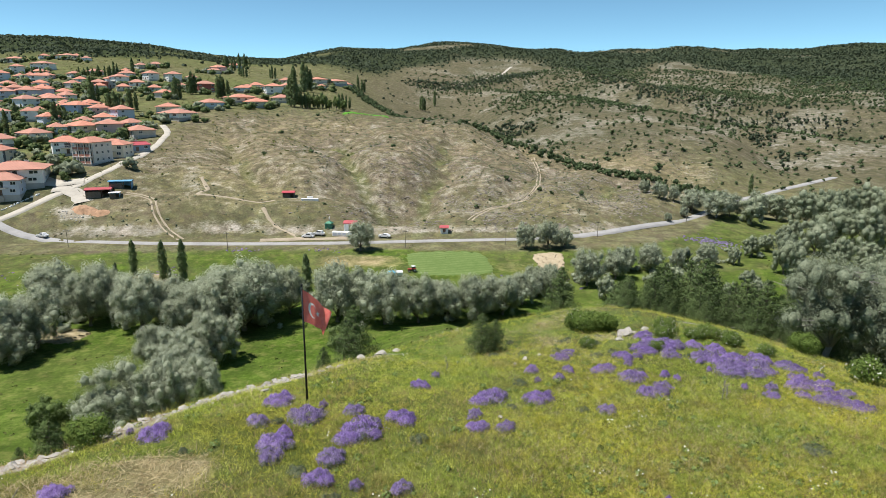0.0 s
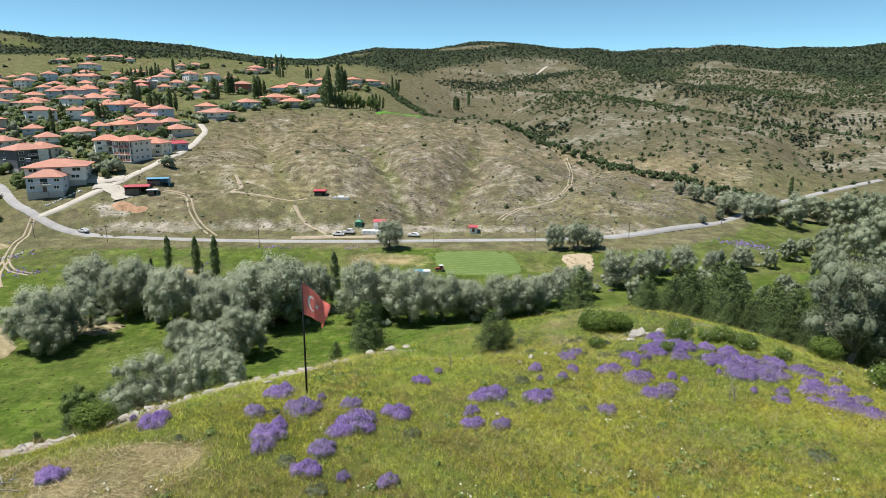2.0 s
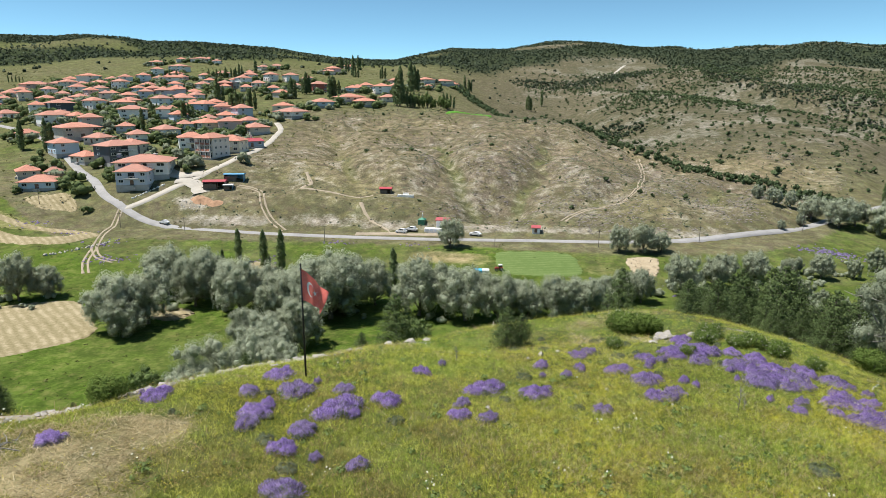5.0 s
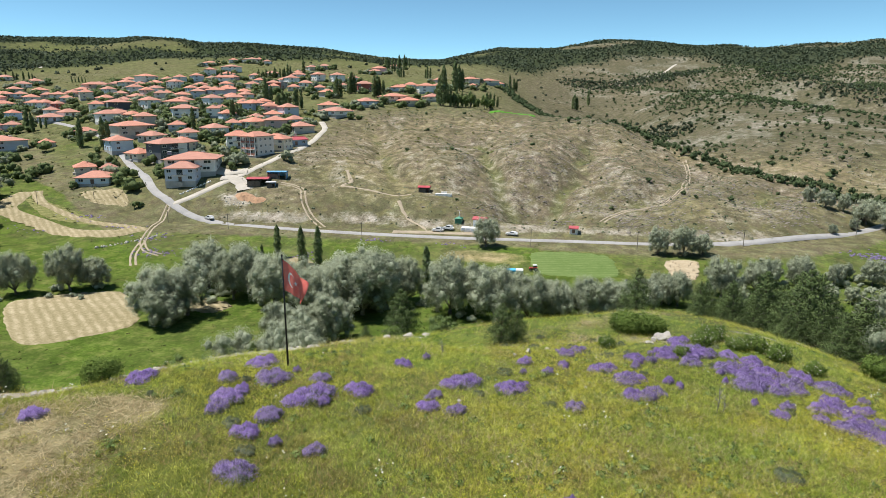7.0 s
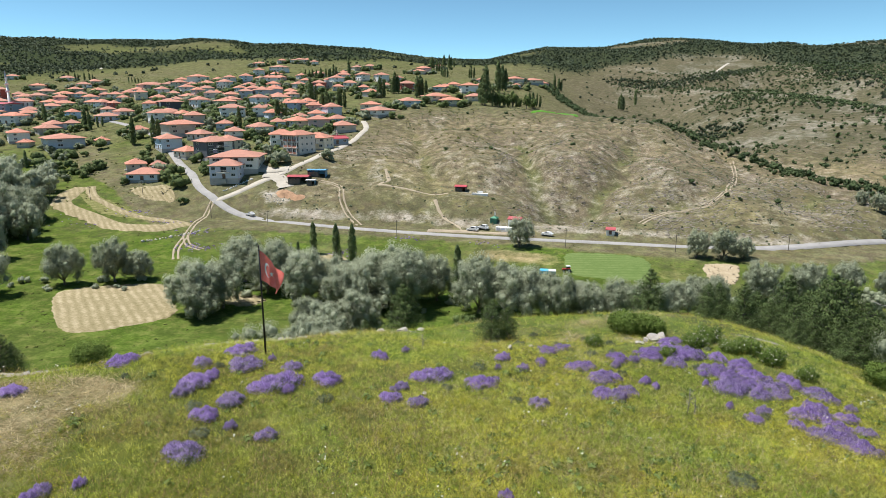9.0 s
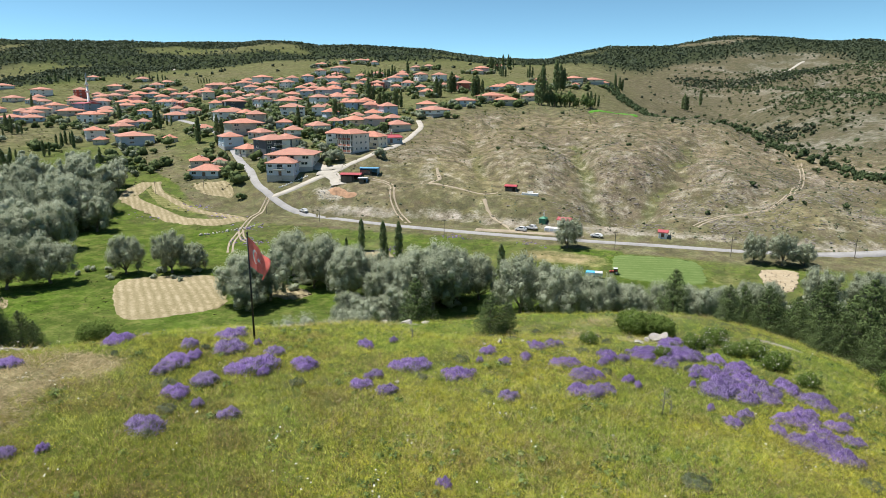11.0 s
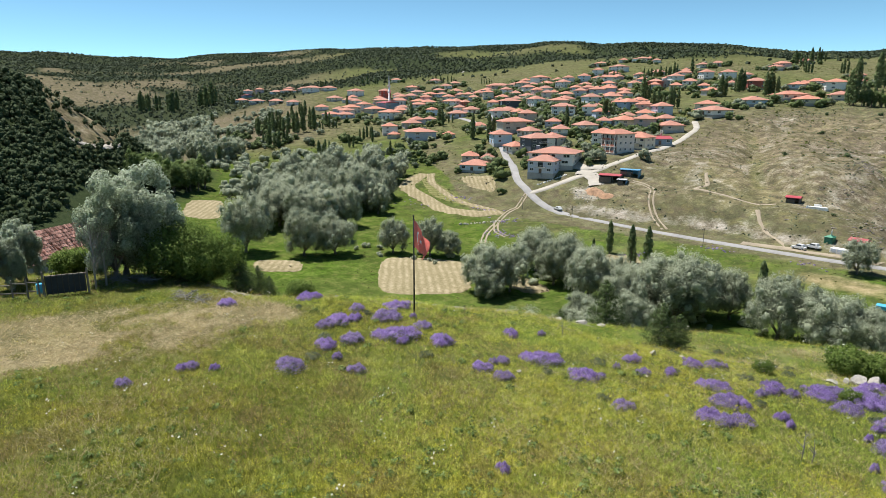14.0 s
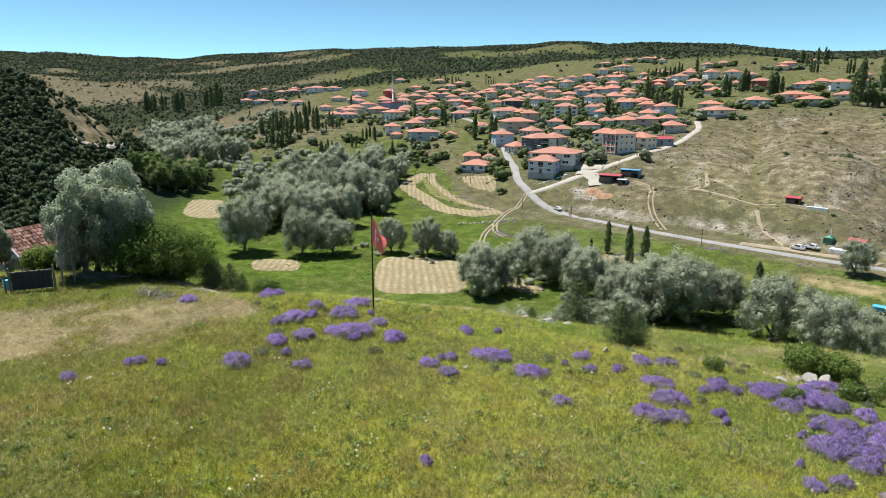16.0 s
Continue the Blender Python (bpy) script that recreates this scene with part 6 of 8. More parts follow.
HOUSES_H = [(-168, 552, 13, 1, 0), (-153, 483, 16.2, 1, 1), (-138, 474, 15.1, 1, 1), (-170, 545, 12, 1, 2), (-167, 575, 10.4, 1, 0), (-145, 548, 14.9, 2, 0), (-127, 503, 13.1, 1, 1), (-157, 642, 10, 1, 3), (-145, 598, 9.3, 1, 0), (-121, 641, 7.5, 1, 0), (-120, 716, 18.6, 1, 1), (-135, 693, 14.4, 1, 1), (-109, 724, 9.4, 1, 1), (-286, 882, 9.1, 1, 1), (-254, 730, 11.3, 2, 3)]
rng = np.random.RandomState(9)
HOUSE_PLACES = HOUSES_A + HOUSES_B + HOUSES_C + HOUSES_D + HOUSES_E + HOUSES_F + HOUSES_G + HOUSES_H
for x, y, width, storeys, style in HOUSE_PLACES:
    if storeys == 3 and style == 10:
        continue
    bearing = math.degrees(math.atan2(x, y))
    out = np.array([math.sin(radians(bearing)), math.cos(radians(bearing))]) * width * 0.35
    width = width * 1.08 + 0.8
    turn = -bearing - 72 + rng.normal() * 14 + (90 if rng.rand() < 0.35 else 0)
    if math.hypot(x, y) < 345:
        turn = -bearing - 14 + rng.normal() * 6
    house(x + out[0], y + out[1], width, storeys, style, turn)


# houses packed between the others in the middle of the village
made = [(h[0], h[1]) for h in HOUSE_PLACES]
for _ in range(900):
    az, r = radians(-58 + 32 * rng.rand()), 400 + 330 * rng.rand()
    x, y = r * math.sin(az), r * math.cos(az)
    if math.degrees(az) < -44 and r < 470 - 11 * (math.degrees(az) + 44):
        continue
    if min(math.hypot(x - a, y - b) for a, b in made) > 12.0 and polyline_distance(np.array([x]), np.array([y]), ROAD)[0] > 12 and len(made) < 222:
        made.append((x, y))
        house(x, y, 10 + 3.5 * rng.rand(), 1 + (rng.rand() < 0.3), (0, 1, 0, 3, 5, 0, 2, 10)[rng.randint(8)], -math.degrees(az) - 72 + rng.normal() * 16)

# gardens: fruit trees and hedges round the houses
gx, gy, gs = [], [], []
for hx, hy in made:
    for _ in range(7):
        a, q = rng.rand() * 6.28, 8.5 + 8 * rng.rand()
        x, y = hx + math.cos(a) * q, hy + math.sin(a) * q
        near_road = min(polyline_distance(np.array([x]), np.array([y]), ROAD)[0], polyline_distance(np.array([x]), np.array([y]), SIDE_ROAD)[0])
        if near_road > 6 and min(math.hypot(x - u, y - v) for u, v in made) > 7.0 and y > foot(np.array([x]))[0] + 8:
            gx.append(x), gy.append(y), gs.append(3.5 + 5.0 * rng.rand() ** 1.3)
for _ in range(1500):
    az, q = radians(-66 + 40 * rng.rand()), 285 + 330 * rng.rand()
    x, y = q * math.sin(az), q * math.cos(az)
    u, v = np.array([x]), np.array([y])
    near_road = min(polyline_distance(u, v, ROAD)[0], polyline_distance(u, v, SIDE_ROAD)[0])
    if vnoise(u, v, 34, 83)[0] > 0.5 and near_road > 6 and off_fields(u, v)[0] and min(math.hypot(x - a, y - b) for a, b in made) > 8 and x < -150:
        gx.append(x), gy.append(y), gs.append(3.5 + 5.0 * rng.rand())
gx, gy, gs = np.array(gx), np.array(gy), np.array(gs)
half = np.arange(len(gx)) % 3
MAT_GARDEN = leafy("garden_tree_leaves", (0.045, 0.068, 0.026), (0.092, 0.125, 0.048), (0.155, 0.195, 0.08), 0.3)
for which, mat, words in ((half > 0, MAT_GARDEN, "dark green fruit trees in the village gardens"), (half == 0, MAT_DIM, "grey-green bushy trees between the village houses")):
    blob_field("garden_trees", np.stack([gx[which], gy[which], ground_z(gx[which], gy[which])], 1), gs[which] * 1.25, mat, words, "trees", 44, 9, 1.2, 0.07, 6)


def balcony_block(x, y, turn):
    """The unfinished three-storey block: open loggias on the front, plain rendered sides, tiled hip roof."""
    ob = thing("apartment_block", x, y, gz(x, y), turn)
    w, d, s = 9.5, 13.0, 3.0
    top = 3 * s + 0.4
    part("plinth", box(-w / 2, -d / 2, -3, w / 2, d / 2, 0.4), MAT_CONCRETE, ob)
    part("wall", box(-w / 2, -d / 2 + 1.8, 0.4, w / 2, d / 2, top), WALLS[10], ob)
    for k in range(4):
        part("slab", box(-w / 2, -d / 2 - 0.1, 0.4 + k * s - 0.28, w / 2, -d / 2 + 1.796, 0.4 + k * s - 0.004), WALLS[10], ob)
    for k in range(3):
        for i in range(4):
            xx = -w / 2 + 0.05 + i * (w - 0.5) / 3
            part("pillar", box(xx, -d / 2, 0.4 + k * s, xx + 0.4, -d / 2 + 0.4, 0.4 + k * s + s - 0.284), WALLS[10], ob)
        for i in range(3):
            xx = -w / 2 + 0.5 + i * (w - 0.5) / 3
            part("parapet", box(xx, -d / 2 + 0.05, 0.4 + k * s, xx + (w - 0.5) / 3 - 0.45, -d / 2 + 0.2, 0.4 + k * s + 0.95), MAT_TILES, ob, "bare red brick parapet")
            part("opening", box(xx + 0.5, -d / 2 + 1.75, 0.5 + k * s, xx + 2.1, -d / 2 + 1.797, 0.4 + k * s + 2.2), MAT_GLASS, ob)
        for yy in (-2.6, 0.6, 4.0):
            window(ob, w / 2, yy, 1.3 + k * s, 1.2, 1.2, 1)
    bm, ridge = hip_roof(d, w, top, 0.7, 2.3)
    bmesh.ops.rotate(bm, verts=bm.verts, matrix=Matrix.Rotation(math.pi / 2, 3, "Z"))
    part("roof", bm, MAT_TILES, ob)
    return tagged(ob, "three-storey beige block with open brick loggias and tiled roof", "building")


balcony_block(-156, 280, -14)


for sx, sy in ((-173.5, 245.5), (-169.5, 248.5), (-199, 270)):
    solar_collector(sx, sy, gz(-170, 246) + 7.6, 28)


def simple_shed(name, x, y, turn, w, d, h, wall, roof, label, rise=0.7, open_front=True):
    """A low shed: posts, back and side walls, a shallow sheet roof with ribs."""
    ob = thing(name, x, y, gz(x, y), turn)
    part("back_wall", box(-w / 2, d / 2 - 0.15, -1.5, w / 2, d / 2, h), wall, ob)
    part("side_wall", box(-w / 2, -d / 2 + 0.2, -1.5, -w / 2 + 0.15, d / 2 - 0.153, h), wall, ob)
    part("side_wall", box(w / 2 - 0.15, -d / 2 + 0.2, -1.5, w / 2, d / 2 - 0.153, h), wall, ob)
    if open_front:
        for i in range(4):
            xx = -w / 2 + 0.05 + i * (w - 0.3) / 3
            part("post", box(xx, -d / 2, -1.5, xx + 0.18, -d / 2 + 0.18, h), MAT_BARK, ob)
        part("front_panel", box(-w / 2 + 0.2, -d / 2 + 0.19, -1.5, w * 0.1, -d / 2 + 0.25, h * 0.7), MAT_BARK, ob)
    else:
        part("front_wall", box(-w / 2, -d / 2, -1.5, w / 2, -d / 2 + 0.197, h), wall, ob)
        part("door", box(-0.5, -d / 2 - 0.05, 0, 0.5, -d / 2 - 0.003, min(2, h - 0.2)), MAT_DOOR, ob)
    bm, _ = hip_roof(w, d, h + 0.13, 0.35, rise, False)
    for i in range(int(w / 0.9)):
        add_box(bm, -w / 2 + i * 0.9, -d / 2 - 0.3, h + 0.3, -w / 2 + i * 0.9 + 0.06, -d / 2 - 0.24, h + 0.36)
    part("roof", bm, roof, ob)
    return tagged(ob, label, "shed")


simple_shed("sheet_shed", -136.5, 246, 18, 9.0, 5.4, 2.1, MAT_BARK, MAT_RED_SHEET, "low timber shed with dark red sheet roof")
simple_shed("blue_shed", -131, 253, 14, 8.2, 4.0, 2.3, MAT_BLUE_SHEET, MAT_BLUE_SHEET, "long blue sheet-metal shed with pale blue roof", 0.4)
simple_shed("lean_to", -129.8, 245, 18, 3.6, 3.4, 1.5, MAT_BLUE_SHEET, MAT_RAIL, "small lean-to with white and blue tarpaulin roof", 0.3)
simple_shed("hill_hut", -63.5, 255, 5, 4.6, 3.0, 1.8, MAT_BARK, MAT_RED_SHEET, "small dark hut with red sheet roof on the hillside")
simple_shed("pump_house", 0.5, 228, -2, 2.8, 2.4, 1.6, WALLS[0], MAT_RED_SHEET, "small white pump house with red roof", 0.8, False)
simple_shed("prayer_house", -34.5, 230, -8, 4.6, 3.4, 2.2, WALLS[0], MAT_RED_SHEET, "small white roadside building with red roof", 0.9, False)
trough = thing("water_trough", -54, 250.5, gz(-54, 250.5), 4)
part("basin", box(-3.4, -0.6, -0.5, 3.4, 0.6, 0.75, bevel=0.05), WALLS[0], trough)
part("spout_wall", box(-1.2, 0.6, -0.5, 1.2, 0.9, 1.5, bevel=0.04), WALLS[0], trough)
tagged(trough, "long white concrete water trough on the hillside", "trough")
fount = thing("roadside_fountain", -37, 226, gz(-37, 226), -6)
part("terrace", box(-3.9, -1.3, -1.5, 3.9, 1.2, 1.2, bevel=0.04), WALLS[0], fount)
for i in range(4):
    part("panel", box(-3.5 + i * 1.8, -1.37, 0.2, -2.1 + i * 1.8, -1.303, 1.0), WALLS[5], fount, "blue-grey panel")
tagged(fount, "white roadside fountain terrace with blue-grey panels", "fountain")


def green_mosque(x, y):
    """A tiny roadside prayer room: green walls, green pyramid roof and a small white turret."""
    ob = thing("prayer_room", x, y, gz(x, y), -6, 0.6)
    part("wall", box(-2.1, -2.1, -1.5, 2.1, 2.1, 2.6, bevel=0.04), MAT_GREEN_SHEET, ob)
    bm = bmesh.new()
    bmesh.ops.create_cone(bm, segments=4, radius1=3.4, radius2=0.05, depth=1.3, matrix=Matrix.Translation((0, 0, 3.25)) @ Matrix.Rotation(math.pi / 4, 4, "Z"), cap_ends=True)
    part("roof", bm, MAT_GREEN_SHEET, ob)
    part("turret", tube([(0.4, 0, 3.2), (0.4, 0, 5.4), (0.4, 0, 5.5), (0.4, 0, 6.9)], [0.35, 0.35, 0.42, 0.03], 10), WALLS[0], ob, "small white turret", True)
    return tagged(ob, "tiny green roadside prayer room with white turret", "prayer room")


green_mosque(-43, 231)


def mosque(x, y):
    """The village mosque's minaret and hall."""
    ob = thing("mosque", x, y, gz(x, y), 40)
    part("hall", box(-7, -6, -2, 7, 6, 6), WALLS[0], ob)
    bm, _ = hip_roof(14, 12, 6, 0.8, 3.0)
    part("roof", bm, MAT_TILES, ob)
    for i in range(4):
        window(ob, -4.8 + i * 3.2, -6, 2.0, 1.2, 2.6, 0)
    sh = part("minaret", tube([(-8.5, -4, -2), (-8.5, -4, 5), (-8.5, -4, 5.4), (-8.5, -4, 20)], [1.5, 1.4, 1.05, 0.95], 14), WALLS[0], ob, "slender white minaret", True)
    for z in (14.0, 20.0):
        part("gallery", tube([(-8.5, -4, z - 0.7), (-8.5, -4, z), (-8.5, -4, z + 1.0)], [1.0, 1.75, 1.75], 14), WALLS[0], sh)
    part("upper_shaft", tube([(-8.5, -4, 20.9), (-8.5, -4, 26)], [0.8, 0.75], 12), WALLS[0], sh)
    part("spire", tube([(-8.5, -4, 26), (-8.5, -4, 31.5)], [0.95, 0.04], 12), painted("lead_grey", (0.35, 0.37, 0.4), 0.5, 1, 0.1, 0.4), sh)
    return tagged(ob, "village mosque with tiled roof and tall white minaret", "mosque")


mosque(-505, 412)

# ---- vehicles, poles, small things of the valley ----
MAT_CAR_WHITE = painted("white_car_paint", (0.78, 0.78, 0.78), 0.25, 1, 0.03, bump=0)
MAT_CAR_RED = painted("red_tractor_paint", (0.5, 0.03, 0.02), 0.35, 1, 0.08, bump=0)
MAT_TYRE = painted("black_rubber", (0.02, 0.02, 0.02), 0.85, 3, 0.2)
MAT_TARP = painted("sky_blue_tarpaulin", (0.06, 0.42, 0.68), 0.5, 1, 0.1)


def wheel(parent, x, y, r, w):
    ob = part("wheel", tube([(x, y - w / 2, r), (x, y + w / 2, r)], [r, r], 14), MAT_TYRE, parent)
    part("rim", tube([(x, y - w / 2 - 0.015, r), (x, y + w / 2 + 0.015, r)], [r * 0.58, r * 0.58], 10), MAT_RAIL, ob)
    return ob


def car(x, y, turn, tall=1.5, length=4.4, name="car", label="white car parked beside the valley road"):
    ob = thing(name, x, y, gz(x, y) + 0.24, turn)
    L, w = length / 2, 0.88
    prof = [(-L, 0.35), (-L, 0.85), (-L + 0.5, 0.95), (-L + 0.75 if tall > 1.6 else -L + 1.0, tall), (L - 2.0, tall), (L - 1.2, 0.98), (L - 0.15, 0.85), (L, 0.6), (L, 0.35)]
    bm = bmesh.new()
    a = [bm.verts.new((px, -w if pz < 1.0 else -w * 0.84, pz)) for px, pz in prof]
    b = [bm.verts.new((px, w if pz < 1.0 else w * 0.84, pz)) for px, pz in prof]
    bm.faces.new(a), bm.faces.new(b[::-1])
    for i in range(len(prof)):
        j = (i + 1) % len(prof)
        bm.faces.new((a[j], a[i], b[i], b[j]))
    bmesh.ops.bevel(bm, geom=list(bm.edges), offset=0.05, segments=2, affect="EDGES")
    part("body", bm, MAT_CAR_WHITE, ob)
    for s in (-1, 1):
        part("side_window", box(-L + 1.15, s * w * 0.93 - 0.05, 1.0, L - 1.75, s * w * 0.93 + 0.03, tall - 0.13), MAT_GLASS, ob)
    bm = bmesh.new()
    q = [bm.verts.new(p) for p in ((L - 1.95, -0.66, tall - 0.06), (L - 1.95, 0.66, tall - 0.06), (L - 1.2, 0.72, 1.02), (L - 1.2, -0.72, 1.02), (L - 1.9, -0.66, tall - 0.01), (L - 1.9, 0.66, tall - 0.01), (L - 1.15, 0.72, 1.05), (L - 1.15, -0.72, 1.05))]
    for f in ((0, 1, 2, 3), (7, 6, 5, 4), (0, 4, 5, 1), (1, 5, 6, 2), (2, 6, 7, 3), (3, 7, 4, 0)):
        bm.faces.new([q[i] for i in f])
    part("windscreen", bm, MAT_GLASS, ob)
    for px in (-L + 0.8, L - 0.85):
        for s in (-1, 1):
            wheel(ob, px, s * 0.8, 0.32, 0.2)
    for s in (-1, 1):
        part("headlight", box(L - 0.06, s * 0.6 - 0.17, 0.62, L + 0.01, s * 0.6 + 0.17, 0.76), MAT_RAIL, ob)
    return tagged(ob, label, "car")


car(-49.5, 223.5, 175, 1.75, 4.4, "car", "white off-road car parked on the gravel lay-by")
car(-46.0, 225.5, 172, 1.7, 4.5, "car", "white van-like car parked beside the fountain")
car(-21.5, 223.7, 170, 1.45, 4.4, "car", "white saloon car parked beside the valley road")
car(-143.5, 218.2, 164, 1.6, 4.3, "car", "white car on the asphalt road near the junction")
car(-209, 246, 60, 1.9, 4.8, "van", "white van parked beside the pale blue house")


def tractor(x, y, turn):
    ob = thing("tractor", x, y, gz(x, y) + 0.1, turn, 0.74)
    part("bonnet", box(0.2, -0.4, 0.8, 1.9, 0.4, 1.5, bevel=0.08), MAT_CAR_RED, ob)
    part("chassis", box(-1.1, -0.35, 0.5, 1.8, 0.35, 0.85), MAT_BLACK, ob)
    cab = part("cab", box(-1.2, -0.7, 0.9, 0.2, 0.7, 2.3, bevel=0.06), MAT_GLASS, ob)
    part("cab_roof", box(-1.35, -0.8, 2.3, 0.35, 0.8, 2.5, bevel=0.05), MAT_CAR_WHITE, cab)
    part("exhaust", tube([(1.2, 0.25, 1.5), (1.2, 0.25, 2.4)], [0.05, 0.05], 6), MAT_BLACK, ob)
    for s in (-1, 1):
        wheel(ob, -0.7, s * 0.85, 0.75, 0.4), wheel(ob, 1.4, s * 0.7, 0.45, 0.28)
        part("mudguard", box(-1.4, s * 0.85 - 0.24, 1.5, 0.0, s * 0.85 + 0.24, 1.58), MAT_CAR_RED, ob)
    return tagged(ob, "red tractor with white cab roof standing in the field", "tractor")


tractor(-9.5, 186.5, 200)
tr = thing("trailer", -14.5, 181.5, gz(-14.5, 181.5) + 0.1, 8)
part("bed", box(-2.4, -1.1, 0.7, 2.4, 1.1, 0.9), MAT_BLACK, tr)
part("load_cover", box(-2.4, -1.15, 0.9, 0.2, 1.15, 2.0, bevel=0.12), MAT_TARP, tr, "bright blue tarpaulin")
part("load_cover", box(0.2, -1.15, 0.9, 2.4, 1.15, 2.0, bevel=0.12), MAT_RAIL, tr, "white tarpaulin")
for s in (-1, 1):
    wheel(tr, 0.0, s * 0.95, 0.4, 0.25)
tagged(tr, "farm trailer covered with blue and white tarpaulin", "trailer")


def utility_pole(x, y, turn=0.0, h=6.2):
    ob = thing("utility_pole", x, y, gz(x, y), turn)
    part("post", tube([(0, 0, -0.5), (0, 0, h)], [0.11, 0.08], 7), MAT_BARK, ob)
    part("crossarm", box(-0.9, -0.06, h - 0.7, 0.9, 0.06, h - 0.56), MAT_BARK, ob)
    for xx in (-0.8, 0.0, 0.8):
        part("insulator", tube([(xx, 0, h - 0.56), (xx, 0, h - 0.36)], [0.05, 0.04], 6), MAT_RAIL, ob)
    return tagged(ob, "weathered wooden utility pole beside the road", "pole", "utility poles")


for px, py in ((-73.5, 207), (-128.4, 208), (57, 225), (-201.7, 222), (-218, 209), (-234, 203), (-158, 212), (-252, 293), (-13, 209.5), (-228, 268), (100, 252), (22, 213), (-172, 262)):
    utility_pole(px, py, 10)


def blockwork(name, points, height, width, material, label, seed=1, size=0.6):
    """A low rubble wall, stone by stone."""
    rng = np.random.RandomState(seed)
    c = smooth_line(points, size)
    ob = thing(name, c[0][0], c[0][1], gz(*c[0]))
    kinds = []
    for i in range(5):
        bm = bmesh.new()
        bmesh.ops.create_icosphere(bm, subdivisions=1, radius=0.5)
        for v in bm.verts:
            v.co *= 0.8 + 0.4 * rng.rand()
        me = bpy.data.meshes.new("stone")
        bm.to_mesh(me)
        bm.free()
        me.materials.append(material)
        kinds.append(me)
    for p in c:
        s = new("stone", kinds[rng.randint(5)])
        s.parent = ob
        k = size * (0.7 + 0.8 * rng.rand())
        q = p + (rng.rand(2) - 0.5) * width
        s.matrix_basis = Matrix.Translation((q[0] - c[0][0], q[1] - c[0][1], gz(*q) - gz(*c[0]) + height * 0.2 * rng.rand())) @ Euler(rng.rand(3) * 6).to_matrix().to_4x4() @ Matrix.Diagonal((k * 1.3, k, k * 0.8, 1))
    return tagged(ob, label, "stone wall")


blockwork("stone_wall", [(-160, 176), (-152, 185), (-148, 192)], 0.8, 1.2, MAT_STONE, "low tumbled stone wall in the meadow", 3, 0.8)
blockwork("rubble_heap", [(-143.5, 232.5), (-140, 230.5), (-136, 229)], 0.7, 3.6, MAT_STONE, "heap of pale broken stone below the yard", 4, 0.5)


def earth_mound(x, y, turn, w, d, h, seed):
    """A tipped heap of loose earth with lumps and a ragged foot."""
    n = 34
    u, v = np.meshgrid(np.linspace(-1, 1, n), np.linspace(-1, 1, n), indexing="ij")
    c, q = math.cos(turn), math.sin(turn)
    px, py = x + c * u * w - q * v * d, y + q * u * w + c * v * d
    rim = np.hypot(u, v) + 0.5 * (vnoise(px, py, 2.6, seed) - 0.5)
    z = ground_z(px, py) + (1 - sstep(0.1, 0.95, rim)) * h * (0.5 + vnoise(px, py, 1.8, seed + 1)) - 0.25 * sstep(0.8, 1.0, rim)
    i, k = np.meshgrid(np.arange(n - 1), np.arange(n - 1), indexing="ij")
    a = (i * n + k).ravel()
    ob = from_arrays("earth_mound", np.stack([px, py, z], -1).reshape(-1, 3), np.stack([a, a + n, a + n + 1, a + 1], -1), MAT_RED_EARTH, smooth=True)
    return tagged(ob, "heap of loose orange-brown earth below the sheds", "earth heap")


MAT_RED_EARTH = painted("orange_brown_earth", (0.36, 0.21, 0.12), 0.95, 0.8, 0.3, bump=0.6)
earth_mound(-136.5, 234.5, -0.3, 6.5, 3.2, 1.5, 61)
earth_mound(-129.5, 233, 0.2, 4.0, 2.4, 0.9, 63)
blockwork("garden_wall", [(-165.5, 231), (-161.5, 237.5), (-158.5, 243)], 1.0, 0.45, MAT_FRAME, "low pale wall along the lane", 5, 0.7)

# ---- the knoll: flag, flowers, rocks, barn ----
MAT_FLAG = leafy("faded_red_cloth", (0.86, 0.19, 0.16), (0.92, 0.24, 0.20), (0.95, 0.32, 0.27), 0.65)
MAT_FLAG_WHITE = leafy("white_cloth", (0.78, 0.76, 0.74), (0.8, 0.78, 0.76), (0.82, 0.8, 0.78), 0.45)


